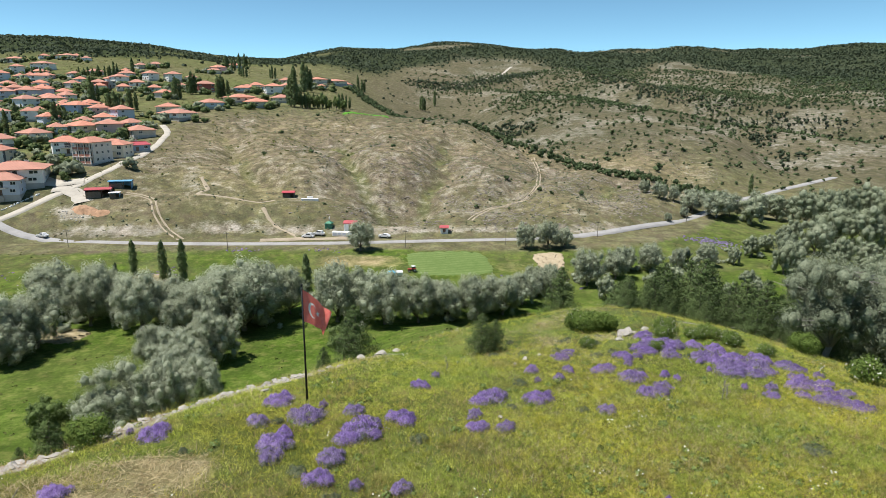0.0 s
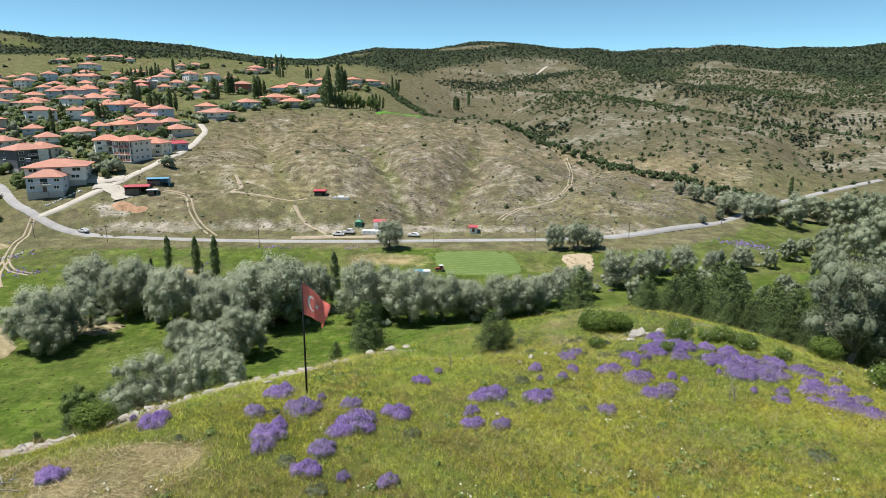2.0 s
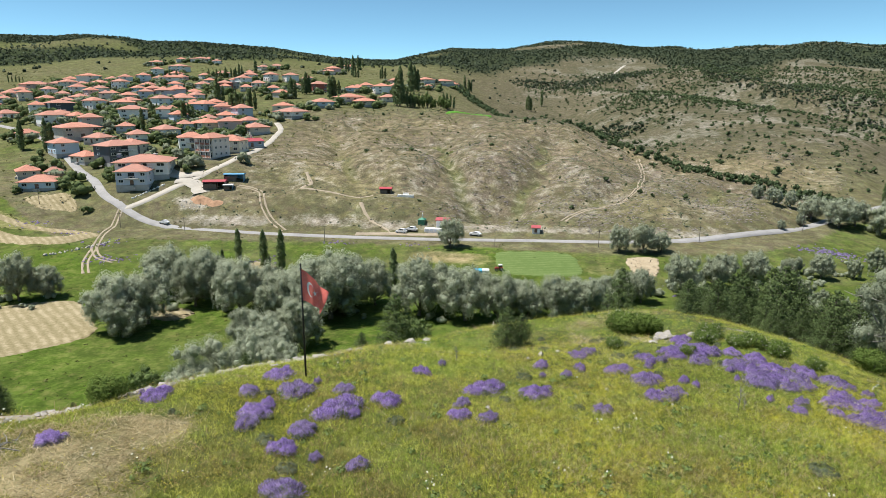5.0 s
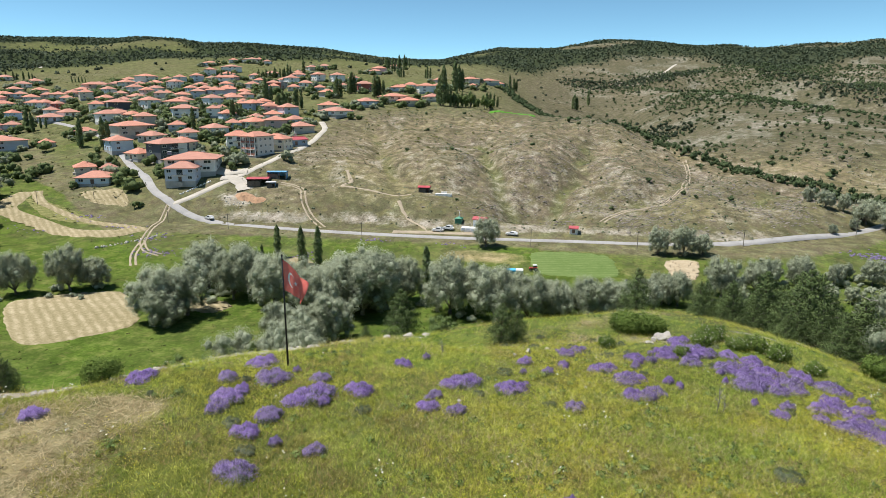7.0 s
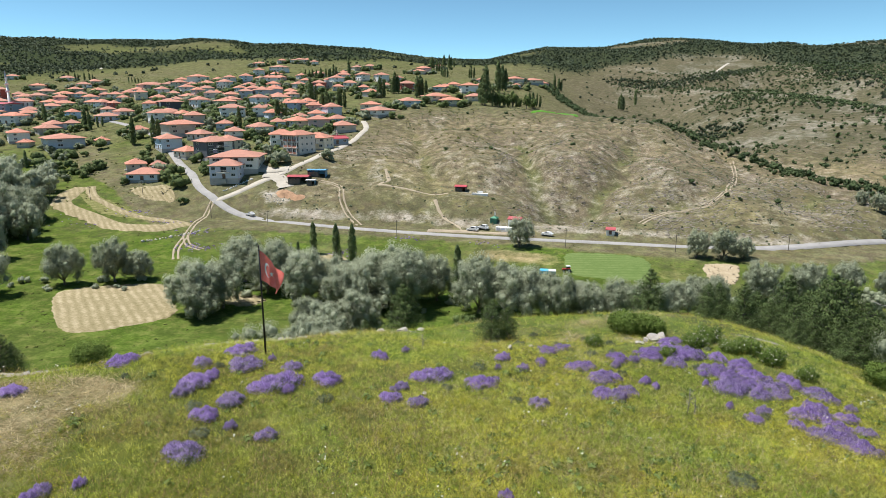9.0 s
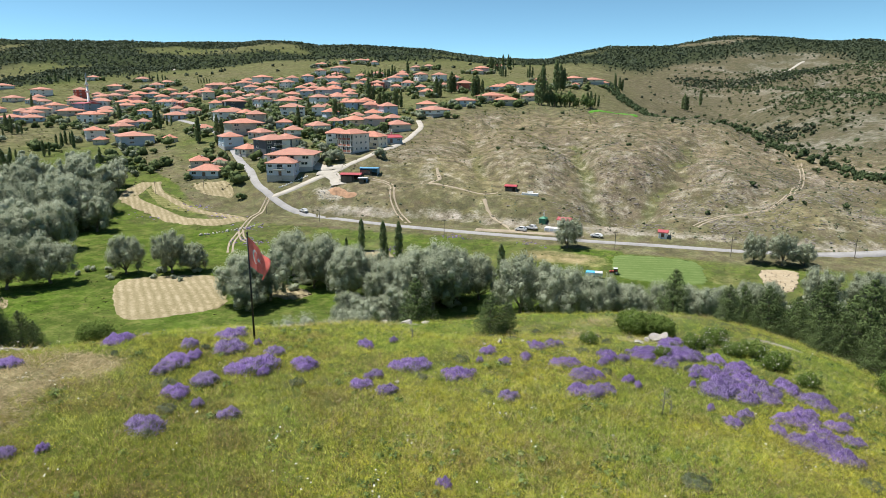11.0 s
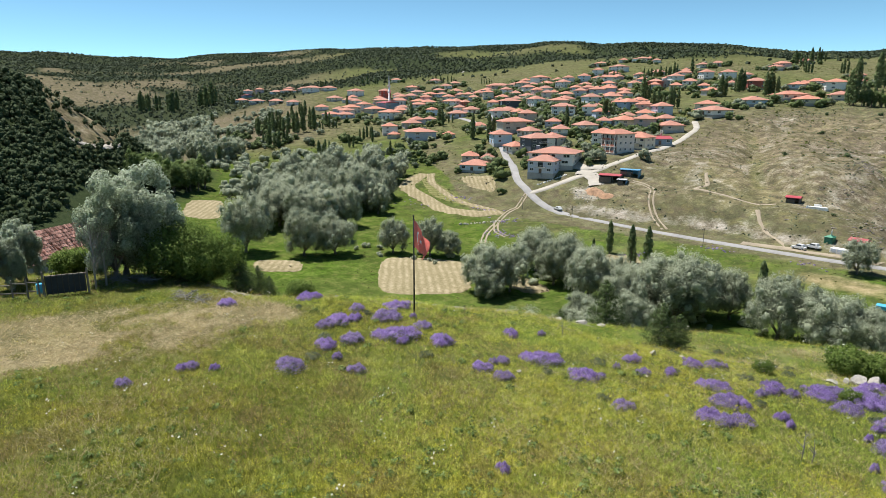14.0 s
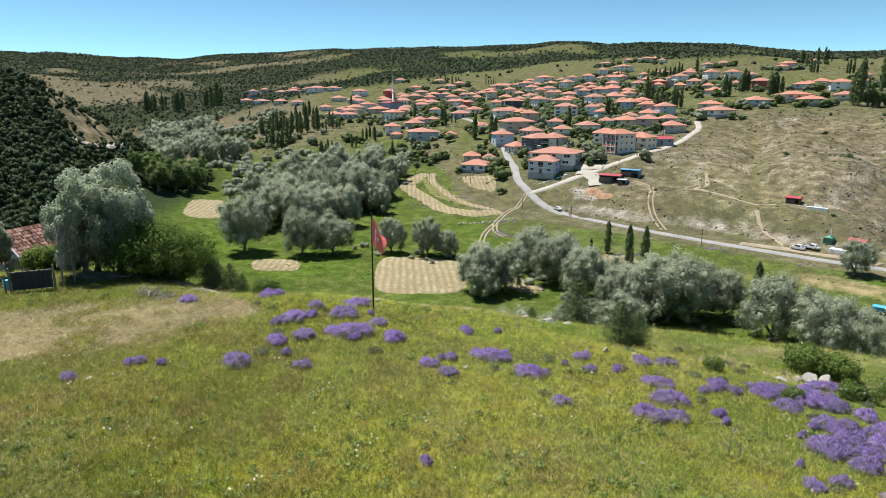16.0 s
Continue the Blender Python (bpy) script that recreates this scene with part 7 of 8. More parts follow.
def flag_cloth(parent, top, fly, hoist, turn, droop, name="flag", cells=(96, 64), emblem=True):
    """A cloth hanging out from the pole, sagging and folding towards its free end, with a white crescent and star."""
    nu, nv = cells
    u, v = np.meshgrid(np.linspace(0, 1, nu + 1), np.linspace(0, 1, nv + 1), indexing="ij")
    c, s = math.cos(radians(turn)), math.sin(radians(turn))
    along = fly * (u - 0.10 * u * u)
    sag = math.tan(radians(droop)) * fly * (0.75 * u + 0.25 * u ** 2) * (0.86 + 0.14 * v)
    fold = u ** 0.8 * (0.11 * np.sin(u * 7.5 + v * 2.2) + 0.06 * np.sin(u * 15 - v * 3.0) + 0.10 * np.sin(v * 3.0 + 0.5) * u)
    along = along * (1 - 0.3 * v * u)
    x, y, z = along * c - fold * s, along * s + fold * c, top - v * hoist * (1 - 0.45 * u) - sag
    co = np.stack([x, y, z], -1).reshape(-1, 3)
    a = (np.arange(nu)[:, None] * (nv + 1) + np.arange(nv)[None, :]).ravel()
    ob = from_arrays(name, co, np.stack([a, a + nv + 1, a + nv + 2, a + 1], -1), [MAT_FLAG, MAT_FLAG_WHITE], parent, True)
    if emblem:
        fu, fv = (np.arange(nu) + 0.5) / nu * 1.5, (np.arange(nv) + 0.5) / nv
        U, V = np.meshgrid(fu, fv, indexing="ij")
        moon = (np.hypot(U - 0.5, V - 0.5) < 0.25) & (np.hypot(U - 0.5625, V - 0.5) > 0.2)
        du, dv = U - 0.80, V - 0.5
        rad, ang = np.hypot(du, dv), np.arctan2(dv, -du)
        k = math.tau / 5
        ph = np.abs((ang + k / 2) % k - k / 2)
        limit = 0.125 * math.sin(radians(18)) / np.maximum(np.sin(radians(18) + ph * 1.0) * 1.0, 1e-3) * 1.0
        star = rad < np.minimum(0.125, limit * 1.02)
        ob.data.polygons.foreach_set("material_index", (moon | star).astype(np.int32).ravel())
    return ob


pole = thing("flagpole", -6.67, 28.05, gz(-6.67, 28.05))
part("mast", tube([(0, 0, -0.4), (0.02, 0, 3.0), (0.03, 0, 5.9)], [0.055, 0.045, 0.035], 10), MAT_BLACK, pole, smooth=True)
part("finial", tube([(0.03, 0, 5.9), (0.03, 0, 5.96), (0.03, 0, 6.0)], [0.05, 0.05, 0.01], 8), MAT_BLACK, pole)
for z in (4.05, 5.7):
    part("ring", tube([(0.03, 0, z), (0.03, 0, z + 0.05)], [0.06, 0.06], 8), MAT_BLACK, pole)
cloth = flag_cloth(pole, 5.72, 1.45, 1.6, -4, 43)
cloth.location = (0.06, 0, 0)
tagged(pole, "black steel flagpole flying a faded red flag with crescent and star", "flagpole")

VIOLET = [flower_bush("violet_flower_bush", s, 1.0, 0.55, 5000, MAT_PURPLE) for s in (61, 62, 63)]
LILAC = [flower_bush("lilac_flower_bush", s, 1.0, 0.55, 4000, MAT_LILAC) for s in (64, 65, 66)]
SAGE = [flower_bush("sage_bush", s, 1.0, 0.5, 5000, None) for s in (67, 68)]
FLOWER_BUSHES_A = [(-12.4, 24.1, 1.9), (-8.1, 24.9, 1.4), (-6.8, 22.9, 1.6), (-6.8, 22.0, 1.3), (-6.7, 23.7, 1.1), (-4.5, 22.2, 1.5), (-4.7, 20.8, 1.4), (-3.4, 18.1, 2.0), (-7.9, 27.8, 1.8), (-6.2, 25.6, 2.2), (-3.6, 24.4, 2.6), (-4.2, 26.6, 1.3), (-1.9, 26.1, 1.7), (-1.5, 20.5, 1.1), (-13.8, 19.6, 1.2), (-6.2, 14.6, 0.9), (2.4, 29.0, 2.2), (1.5, 27.0, 0.9), (1.6, 25.5, 1.2), (2.8, 25.6, 1.2), (5.0, 29.2, 1.8), (8.0, 27.6, 1.2), (-1.2, 30.7, 1.2), (-0.4, 32.4, 0.6), (5.1, 33.1, 1.1), (6.4, 31.8, 1.0), (7.1, 35.4, 1.2), (8.1, 36.9, 0.7), (9.3, 33.3, 1.6), (10.4, 31.9, 1.7), (10.6, 29.8, 1.3), (11.3, 29.8, 1.4)]
FLOWER_BUSHES_B = [(12.6, 36.9, 2.0), (14.1, 36.1, 2.0), (14.1, 41.1, 1.9), (15.3, 38.4, 2.1), (16.5, 38.5, 1.7), (16.6, 33.3, 2.7), (18.1, 36.0, 2.2), (18.8, 34.6, 2.4), (19.9, 36.3, 1.9), (20.9, 35.2, 2.1), (19.8, 31.8, 1.9), (17.8, 31.1, 1.2), (17.2, 30.0, 1.1), (21.3, 34.7, 1.5), (20.7, 30.9, 1.8), (19.6, 29.7, 1.3), (21.5, 32.3, 1.4), (21.8, 31.0, 1.3), (21.0, 28.8, 1.2), (21.5, 28.7, 1.1), (19.0, 30.2, 1.0), (20.7, 29.2, 1.5), (8.2, 19.9, 0.8), (15.7, 35.7, 1.9), (17.7, 37.9, 2.0), (14.7, 38.8, 2.1), (13.1, 32.2, 0.7), (11.9, 35.7, 1.0)]
FLOWER_BUSHES_C = [(-6.2, 14.3, 0.8), (-6.2, 11.8, 1.0), (-14.0, 19.7, 1.1), (10.6, 30.1, 1.1), (10.6, 32.4, 1.6), (11.8, 30.6, 1.4), (12.6, 32.7, 0.8), (16.5, 33.5, 2.1), (14.7, 38.0, 1.6), (7.8, 36.4, 1.2), (11.2, 35.6, 1.4), (-3.2, 20.5, 0.7)]


def bushes(models, places, label, seed):
    rng = np.random.RandomState(seed)
    for i, (x, y, w) in enumerate(places):
        m = models[i % len(models)]
        ob = m if "placed" not in m else copy_thing(m, Matrix())
        m["placed"] = 1
        ob.matrix_basis = pose(x, y, gz(x, y) - 0.03, 0, 0, rng.rand() * 360) @ Matrix.Diagonal((w * 0.64, w * 0.55, 0.62 + w * 0.22, 1))
        tagged(ob, label, "flower bush", "flower bushes")


ALL_BUSHES = FLOWER_BUSHES_A + [(x, y, w * 0.82) for x, y, w in FLOWER_BUSHES_B] + FLOWER_BUSHES_C
bushes(VIOLET, [b for i, b in enumerate(ALL_BUSHES) if i % 2 == 0], "low cushion bush covered in deep violet flower spikes", 31)
bushes(LILAC, [b for i, b in enumerate(ALL_BUSHES) if i % 2], "low cushion bush with fading lilac flower spikes", 32)
# seedlings between the large cushions, closest together in the drift along the slope
rng = np.random.RandomState(35)
SMALL = []
for u in rng.rand(26):
    SMALL.append((13 + 9.5 * u + rng.normal() * 1.0, 39.5 - 11 * u + rng.normal() * 1.3, 0.45 + 0.75 * rng.rand()))
for bx, by, bw in ALL_BUSHES[::4]:
    a = rng.rand() * math.tau
    SMALL.append((bx + math.cos(a) * (bw + 0.5), by + math.sin(a) * (bw + 0.5), 0.4 + 0.5 * rng.rand()))
rng = np.random.RandomState(71)
SWATHE = smooth_line([(13, 38.6), (15.4, 36.9), (17, 34.9), (18.8, 33), (20.2, 31), (20.9, 28.6)], 0.6)
SWATHE = [(x + rng.normal() * 0.75, y + rng.normal() * 0.75, 0.9 + 0.7 * rng.rand()) for x, y in SWATHE]
bushes(LILAC, SWATHE[::2], "lilac flower cushion grown together with its neighbours", 39)
bushes(VIOLET, SWATHE[1::2], "violet flower cushion grown together with its neighbours", 40)
bushes(LILAC, SMALL[::2], "small cushion of pale lilac flower spikes in the grass", 36)
bushes(VIOLET, SMALL[1::4], "small cushion of violet flower spikes in the grass", 37)
SHOULDER = [(0.5 + 15 * rng.rand(), 36 + 9 * rng.rand(), 0.5 + 0.6 * rng.rand()) for _ in range(20)]
bushes(SAGE, SHOULDER, "grey-green sage cushion on the thin grass of the shoulder", 41)
bushes(SAGE, [(x, y, w * 0.9) for x, y, w in SMALL[3::4]] + [(-1.0, 24.2, 0.9), (-5.6, 21.2, 1.1), (-4.0, 19.6, 1.0), (3.4, 28.2, 0.8), (7.2, 33.4, 0.9), (11.4, 33.4, 0.8), (-10.4, 22.4, 0.5), (4.2, 31.4, 1.2), (16.0, 24.0, 1.3), (18.5, 21.0, 1.4), (14.0, 19.0, 0.8)], "grey-green sage cushion without flowers in the meadow", 38)


MAT_BOULDER = painted("grey_weathered_limestone", (0.33, 0.305, 0.27), 0.92, 2.5, 0.35, bump=0.6)


def boulder(x, y, size, seed, tall=0.8):
    bm = bmesh.new()
    bmesh.ops.create_icosphere(bm, subdivisions=3, radius=0.5)
    rk = np.random.RandomState(seed)
    for cut in unit_dirs(rk, 9):
        for v in bm.verts:
            over = v.co.dot(Vector(cut)) - 0.27 - 0.1 * abs(cut[0])
            if over > 0:
                v.co -= Vector(cut) * over
    for v in bm.verts:
        n_ = noise.noise(v.co * 2.2 + Vector((seed * 3.7, 0, 0))) * 0.12 + noise.noise(v.co * 7.0 + Vector((0, seed, 0))) * 0.08
        v.co *= 1 + n_
        v.co.z *= tall
    ob = part("boulder", bm, MAT_BOULDER, None, "", False)
    ob.matrix_basis = pose(x, y, gz(x, y) + size * 0.18 * tall, 0, 0, seed * 47) @ Matrix.Scale(size, 4)
    return tagged(ob, "pale weathered limestone boulder in the grass", "boulder", "boulders")


for i, (bx, by, bs, bt) in enumerate([(13.0, 42.3, 0.9, 0.9), (13.6, 42.9, 0.8, 1.2), (12.6, 41.7, 0.55, 0.8), (14.1, 43.4, 0.6, 0.6), (12.2, 40.5, 0.6, 0.6), (5.0, 35.3, 0.45, 0.9), (6.0, 36.5, 0.3, 0.8), (4.3, 34.6, 0.25, 0.8),
                                      (-4.5, 42.0, 1.0, 0.5), (-5.8, 41.0, 0.8, 0.5), (-3.4, 43.0, 0.7, 0.5), (15.8, 46.0, 0.8, 0.4), (17.0, 45.5, 0.9, 0.35), (8.4, 30.5, 0.25, 0.6), (2.7, 26.9, 0.28, 0.8), (12.8, 26.2, 0.2, 0.6)]):
    boulder(bx, by, bs, i + 1, bt)


def rim_stones():
    """Pale broken rock showing along the worn rim of the knoll."""
    rng = np.random.RandomState(15)
    vs, fs, n = [], [], 0
    ico = bmesh.new()
    bmesh.ops.create_icosphere(ico, subdivisions=1, radius=0.5)
    base = np.array([v.co[:] for v in ico.verts])
    tri = np.array([[v.index for v in f.verts] for f in ico.faces])
    ico.free()
    while n < 240:
        s = rng.rand() * 0.62
        px, py = -19 + 26 * s + rng.normal() * 0.5, 20 + 30 * s + rng.normal() * 0.5
        e = 2.0 + rng.normal() * 0.7
        px, py = px - 0.755 * e, py + 0.655 * e
        if vnoise(np.array([px]), np.array([py]), 8.0, 21)[0] < 0.52:
            n += rng.rand() < 0.02
            continue
        k = 0.08 + 0.4 * rng.rand() ** 2.3
        v = base * (0.55 + 0.9 * rng.rand(len(base), 1)) * k * np.array([1.4, 1.0, 0.5])
        t = rng.rand() * 6.28
        v = np.stack([v[:, 0] * math.cos(t) - v[:, 1] * math.sin(t), v[:, 0] * math.sin(t) + v[:, 1] * math.cos(t), v[:, 2]], 1)
        vs.append(v + [px, py, gz(px, py) + k * 0.1]), fs.append(tri + len(base) * len(fs))
        n += 1
    return tagged(from_arrays("rim_stones", np.concatenate(vs), np.concatenate(fs), MAT_BOULDER), "pale broken limestone along the rim of the knoll", "stones", kind="stuff")


rim_stones()

# ---- the barn yard ----
MAT_OLD_TILES = roof_tiles("old_red_clay_tiles", (0.60, 0.34, 0.27))
MAT_PLANK = painted("weathered_grey_planks", (0.20, 0.17, 0.14), 0.9, 2, 0.25, bump=0.4)
MAT_DARK_PANEL = painted("dark_blue_grey_panel", (0.03, 0.036, 0.045), 0.8, 2, 0.25, bump=0.3)


def tiled_barn(x, y, turn):
    """A small old barn: stone walls, an open gable with rafters and a roof of separate clay tiles."""
    ob = thing("barn", x, y, gz(x, y), turn)
    L, w, h, rise = 6.5, 3.7, 2.6, 1.97
    part("wall", box(-L / 2, -w / 2, -1, L / 2, -w / 2 + 0.4, h), MAT_STONE, ob)
    part("wall", box(-L / 2, w / 2 - 0.4, -1, L / 2, w / 2, h), MAT_STONE, ob)
    part("wall", box(L / 2 - 0.4, -w / 2 + 0.403, -1, L / 2, w / 2 - 0.403, h), MAT_STONE, ob)
    part("wall", box(-L / 2, -w / 2 + 0.403, -1, -L / 2 + 0.4, w / 2 - 0.403, h), MAT_STONE, ob)
    for i in range(6):
        xx = -L / 2 - 0.25 + i * (L + 0.5) / 5
        for s in (-1, 1):
            part("rafter", tube([(xx, s * (w / 2 + 0.35), h - 0.12), (xx, 0, h + rise)], [0.06, 0.06], 4), MAT_PLANK, ob)
    part("ridge_beam", tube([(-L / 2 - 0.4, 0, h + rise - 0.05), (L / 2 + 0.4, 0, h + rise - 0.05)], [0.08, 0.08], 6), MAT_PLANK, ob)
    slope = math.hypot(w / 2 + 0.4, rise + 0.15)
    pitch = math.atan2(rise + 0.15, w / 2 + 0.4)
    bm = bmesh.new()
    seg = 5
    prof = [(-0.5 + k / (seg - 1), 0.28 * math.sin(math.pi * k / (seg - 1))) for k in range(seg)]
    tw, tl = 0.30, 0.44
    a = [[bm.verts.new((px * tw, yy * tl, pz * tw + zz + (0.035 if yy < 0 else 0))) for px, pz in prof] for yy, zz in ((-0.5, 0), (0.5, 0))]
    for k in range(seg - 1):
        bm.faces.new((a[0][k], a[0][k + 1], a[1][k + 1], a[1][k]))
    bmesh.ops.solidify(bm, geom=list(bm.faces), thickness=0.02)
    me = bpy.data.meshes.new("tile")
    bm.to_mesh(me)
    bm.free()
    me.materials.append(MAT_OLD_TILES)
    rng = np.random.RandomState(8)
    rows, cols = int(slope / 0.38), int((L + 0.9) / 0.29)
    for s in (-1, 1):
        sheet = part("roof", box(-L / 2 - 0.4, 0, -0.03, L / 2 + 0.4, slope, 0.02), MAT_PLANK, ob)
        sheet.matrix_basis = Matrix.Translation((0, 0, h + rise)) @ Matrix.Rotation(math.pi if s < 0 else 0, 4, "Z") @ Matrix.Rotation(-pitch, 4, "X")
        if s > 0:
            continue
        for r in range(rows):
            for c in range(cols):
                t = new("tile", me)
                t.parent = sheet
                t.matrix_basis = Matrix.Translation((-L / 2 - 0.28 + c * 0.29, 0.2 + r * 0.385, 0.035)) @ Euler((0, (rng.rand() - 0.5) * 0.08, math.pi + (rng.rand() - 0.5) * 0.08)).to_matrix().to_4x4()
    part("barge_board", tube([(-L / 2 - 0.42, -w / 2 - 0.4, h - 0.15), (-L / 2 - 0.42, 0, h + rise + 0.08)], [0.1, 0.1], 4), MAT_RAIL, ob, "white lime-washed gable edge")
    part("barge_board", tube([(-L / 2 - 0.42, w / 2 + 0.4, h - 0.15), (-L / 2 - 0.42, 0, h + rise + 0.08)], [0.1, 0.1], 4), MAT_RAIL, ob)
    part("porch_roof", box(-L / 2 - 1.6, -w / 2, h - 0.55, -L / 2 - 0.05, w / 2 - 1.2, h - 0.45), MAT_OLD_TILES, ob, "low red porch roof")
    return tagged(ob, "old stone barn with worn red tiled gable roof", "barn")


tiled_barn(-44.6, 16.4, 121)


def yard_gate(x, y, turn):
    ob = thing("yard_gate", x, y, gz(x, y), turn)
    part("panel", box(-1.1, -0.04, 0.15, 1.1, 0.04, 1.25, bevel=0.01), MAT_DARK_PANEL, ob)
    for i in range(8):
        part("batten", box(-1.08 + i * 0.3, -0.08, 0.1, -1.02 + i * 0.3, -0.043, 1.35), MAT_BLACK, ob)
    for s in (-1, 1):
        part("post", tube([(s * 1.2, 0, -0.4), (s * 1.2, 0.02, 1.6)], [0.07, 0.06], 6), MAT_PLANK, ob)
    part("top_rail", box(-1.15, -0.05, 1.27, 1.15, 0.05, 1.33), MAT_PLANK, ob)
    return tagged(ob, "dark slatted yard gate between timber posts", "gate")


yard_gate(-22.3, 12.9, 73)


def rail_fence(points, seed=1):
    rng = np.random.RandomState(seed)
    ob = thing("pole_fence", points[0][0], points[0][1], gz(*points[0]))
    o = Vector(points[0]).to_3d()
    o.z = gz(*points[0])
    tops = []
    for p in smooth_line(points, 1.6):
        q = Vector((p[0], p[1], gz(*p))) - o
        part("post", tube([tuple(q - Vector((0, 0, 0.4))), tuple(q + Vector((rng.normal() * 0.05, 0, 1.2)))], [0.06, 0.045], 5), MAT_PLANK, ob)
        tops.append(q)
    for a, b in zip(tops, tops[1:]):
        for z in (0.45, 0.95):
            part("rail", tube([tuple(a + Vector((0, -0.07, z + rng.normal() * 0.06))), tuple(b + Vector((0, -0.07, z + rng.normal() * 0.06)))], [0.04, 0.03], 5), MAT_PLANK, ob)
    return tagged(ob, "rough fence of weathered poles and rails", "fence")


rail_fence([(-22.75, 11.5), (-23.2, 10.2), (-23.7, 8.8), (-24.2, 7.4)])
for k_, (bx, by) in enumerate(((-23.6, 11.7),)):
    bar = thing("water_drum", bx, by, gz(bx, by), 0, 0.75)
    part("shell", tube([(0, 0, 0), (0, 0, 0.05), (0, 0, 0.85), (0, 0, 0.9)], [0.27, 0.29, 0.29, 0.27], 14), MAT_TARP, bar, "", True)
    part("band", tube([(0, 0, 0.42), (0, 0, 0.48)], [0.305, 0.305], 14), MAT_TARP, bar)
    tagged(bar, "blue plastic drum behind the fence", "drum", "drums")


def stick_heap(x, y, seed, n=46, spread=1.3, mat=MAT_DEAD, label="heap of bleached dead brushwood in the grass"):
    rng = np.random.RandomState(seed)
    ob = thing("brushwood_heap", x, y, gz(x, y))
    for i in range(n):
        a, r = rng.rand() * 6.28, spread * (0.3 + 0.7 * rng.rand())
        c = np.array([rng.normal() * spread * 0.35, rng.normal() * spread * 0.25, 0.08 + 0.25 * rng.rand()])
        d = np.array([math.cos(a) * r * 0.6, math.sin(a) * r * 0.4, rng.normal() * 0.15 + 0.05])
        part("stick", tube([tuple(c - d), tuple(c + rng.normal(size=3) * 0.05), tuple(c + d)], [0.025, 0.02, 0.006], 4), mat, ob)
    return tagged(ob, label, "brushwood")


stick_heap(-17.6, 18.4, 3)
stick_heap(-15.8, 18.9, 4, 30, 1.0)
stick_heap(-24.2, 16.4, 5, 40, 1.6)
stick_heap(-23.6, 17.8, 6, 40, 1.6)


def dead_sapling(x, y, h, seed):
    rng = np.random.RandomState(seed)
    bm = bmesh.new()
    add_tube(bm, [(0, 0, -0.1), (0.05, 0, h * 0.5), (0.0, 0.04, h)], [0.03, 0.02, 0.006], 5)
    for i in range(9):
        z = h * (0.25 + 0.65 * i / 9)
        a = rng.rand() * 6.28
        add_tube(bm, [(0.03, 0, z), (math.cos(a) * h * 0.28, math.sin(a) * h * 0.28, z + h * 0.25)], [0.014, 0.004], 4)
    ob = part("dead_sapling", bm, MAT_DEAD)
    ob.location = (x, y, gz(x, y))
    return tagged(ob, "bare bleached dead sapling in the flowers", "sapling")


dead_sapling(14.4, 29.5, 1.25, 3)
dead_sapling(14.7, 29.7, 0.8, 5)
dead_sapling(0.2, 33.5, 0.9, 6)

small = thing("small_flagpole", -29.5, 21.0, gz(-29.5, 21.0))
part("mast", tube([(0, 0, -0.3), (0, 0, 4.6)], [0.035, 0.02], 8), MAT_RAIL, small)
flag_cloth(small, 4.55, 0.5, 0.75, 10, 62, cells=(12, 12), emblem=False)
tagged(small, "thin pole with a small drooping red flag", "flagpole")


# ---- grass and wild flowers ----


def meadow_leaf(name, rank=1.0):
    """Grass that shifts from green to olive, ochre and brown in patches over the meadow; rank grass is deeper green."""
    m = leafy(name, (0.195, 0.259, 0.045), (0.363, 0.434, 0.084), (0.57, 0.589, 0.188), 0.38, 0.6)
    n = Nodes(name, m)
    base = n.p.inputs["Base Color"].links[0].from_socket
    a, b = n.noise(0.26, 4, 0.7), n.noise(0.8, 4, 0.65)
    c = n.mix(n.ramp(a, (0.42, 0.0), (0.6, 0.6)), base, (0.518, 0.479, 0.071))
    c = n.mix(n.ramp(b, (0.5, 0.0), (0.64, 0.8)), c, (0.169, 0.272, 0.045))
    c = n.mix(n.ramp(n.noise(0.09, 3, 0.55), (0.48, 0.0), (0.6, 0.6)), c, (0.233, 0.35, 0.061))
    c = n.mix(n.ramp(n.noise(0.33, 2, 0.5), (0.54, 0.0), (0.66, 0.75)), c, (0.259, 0.207, 0.091))
    c = n.mix(n.ramp(n.noise(1.7, 2, 0.6), (0.5, 0.0), (0.66, 0.6)), c, n.mix(0.5, c, (0.058, 0.091, 0.019)))
    tuft = n.noise(5.5, 2, 0.6)
    c = n.mix(n.ramp(tuft, (0.34, 0.7), (0.48, 0.0)), c, (0.097, 0.13, 0.033))
    c = n.mix(n.ramp(tuft, (0.52, 0.0), (0.66, 0.6)), c, (0.629, 0.629, 0.285))
    c = n.mix(1.0, c, (min(rank, 1.4), rank * 0.96, rank * 0.78), "MULTIPLY")
    n.put(n.p.inputs["Base Color"], c)
    for node in m.node_tree.nodes:
        if node.type == "BSDF_TRANSLUCENT":
            n.put(node.inputs[0], c)
    return m


MAT_GRASS = meadow_leaf("meadow_grass_blades", 1.27)
MAT_RANK = meadow_leaf("rank_grass_blades", 0.72)
MAT_STRAWGRASS = leafy("dry_grass_blades", (0.30, 0.23, 0.115), (0.50, 0.41, 0.24), (0.70, 0.61, 0.41), 0.35, 0.7)
MAT_YELLOW = leafy("yellow_wild_flowers", (0.48, 0.42, 0.03), (0.62, 0.56, 0.05), (0.72, 0.66, 0.11), 0.25)


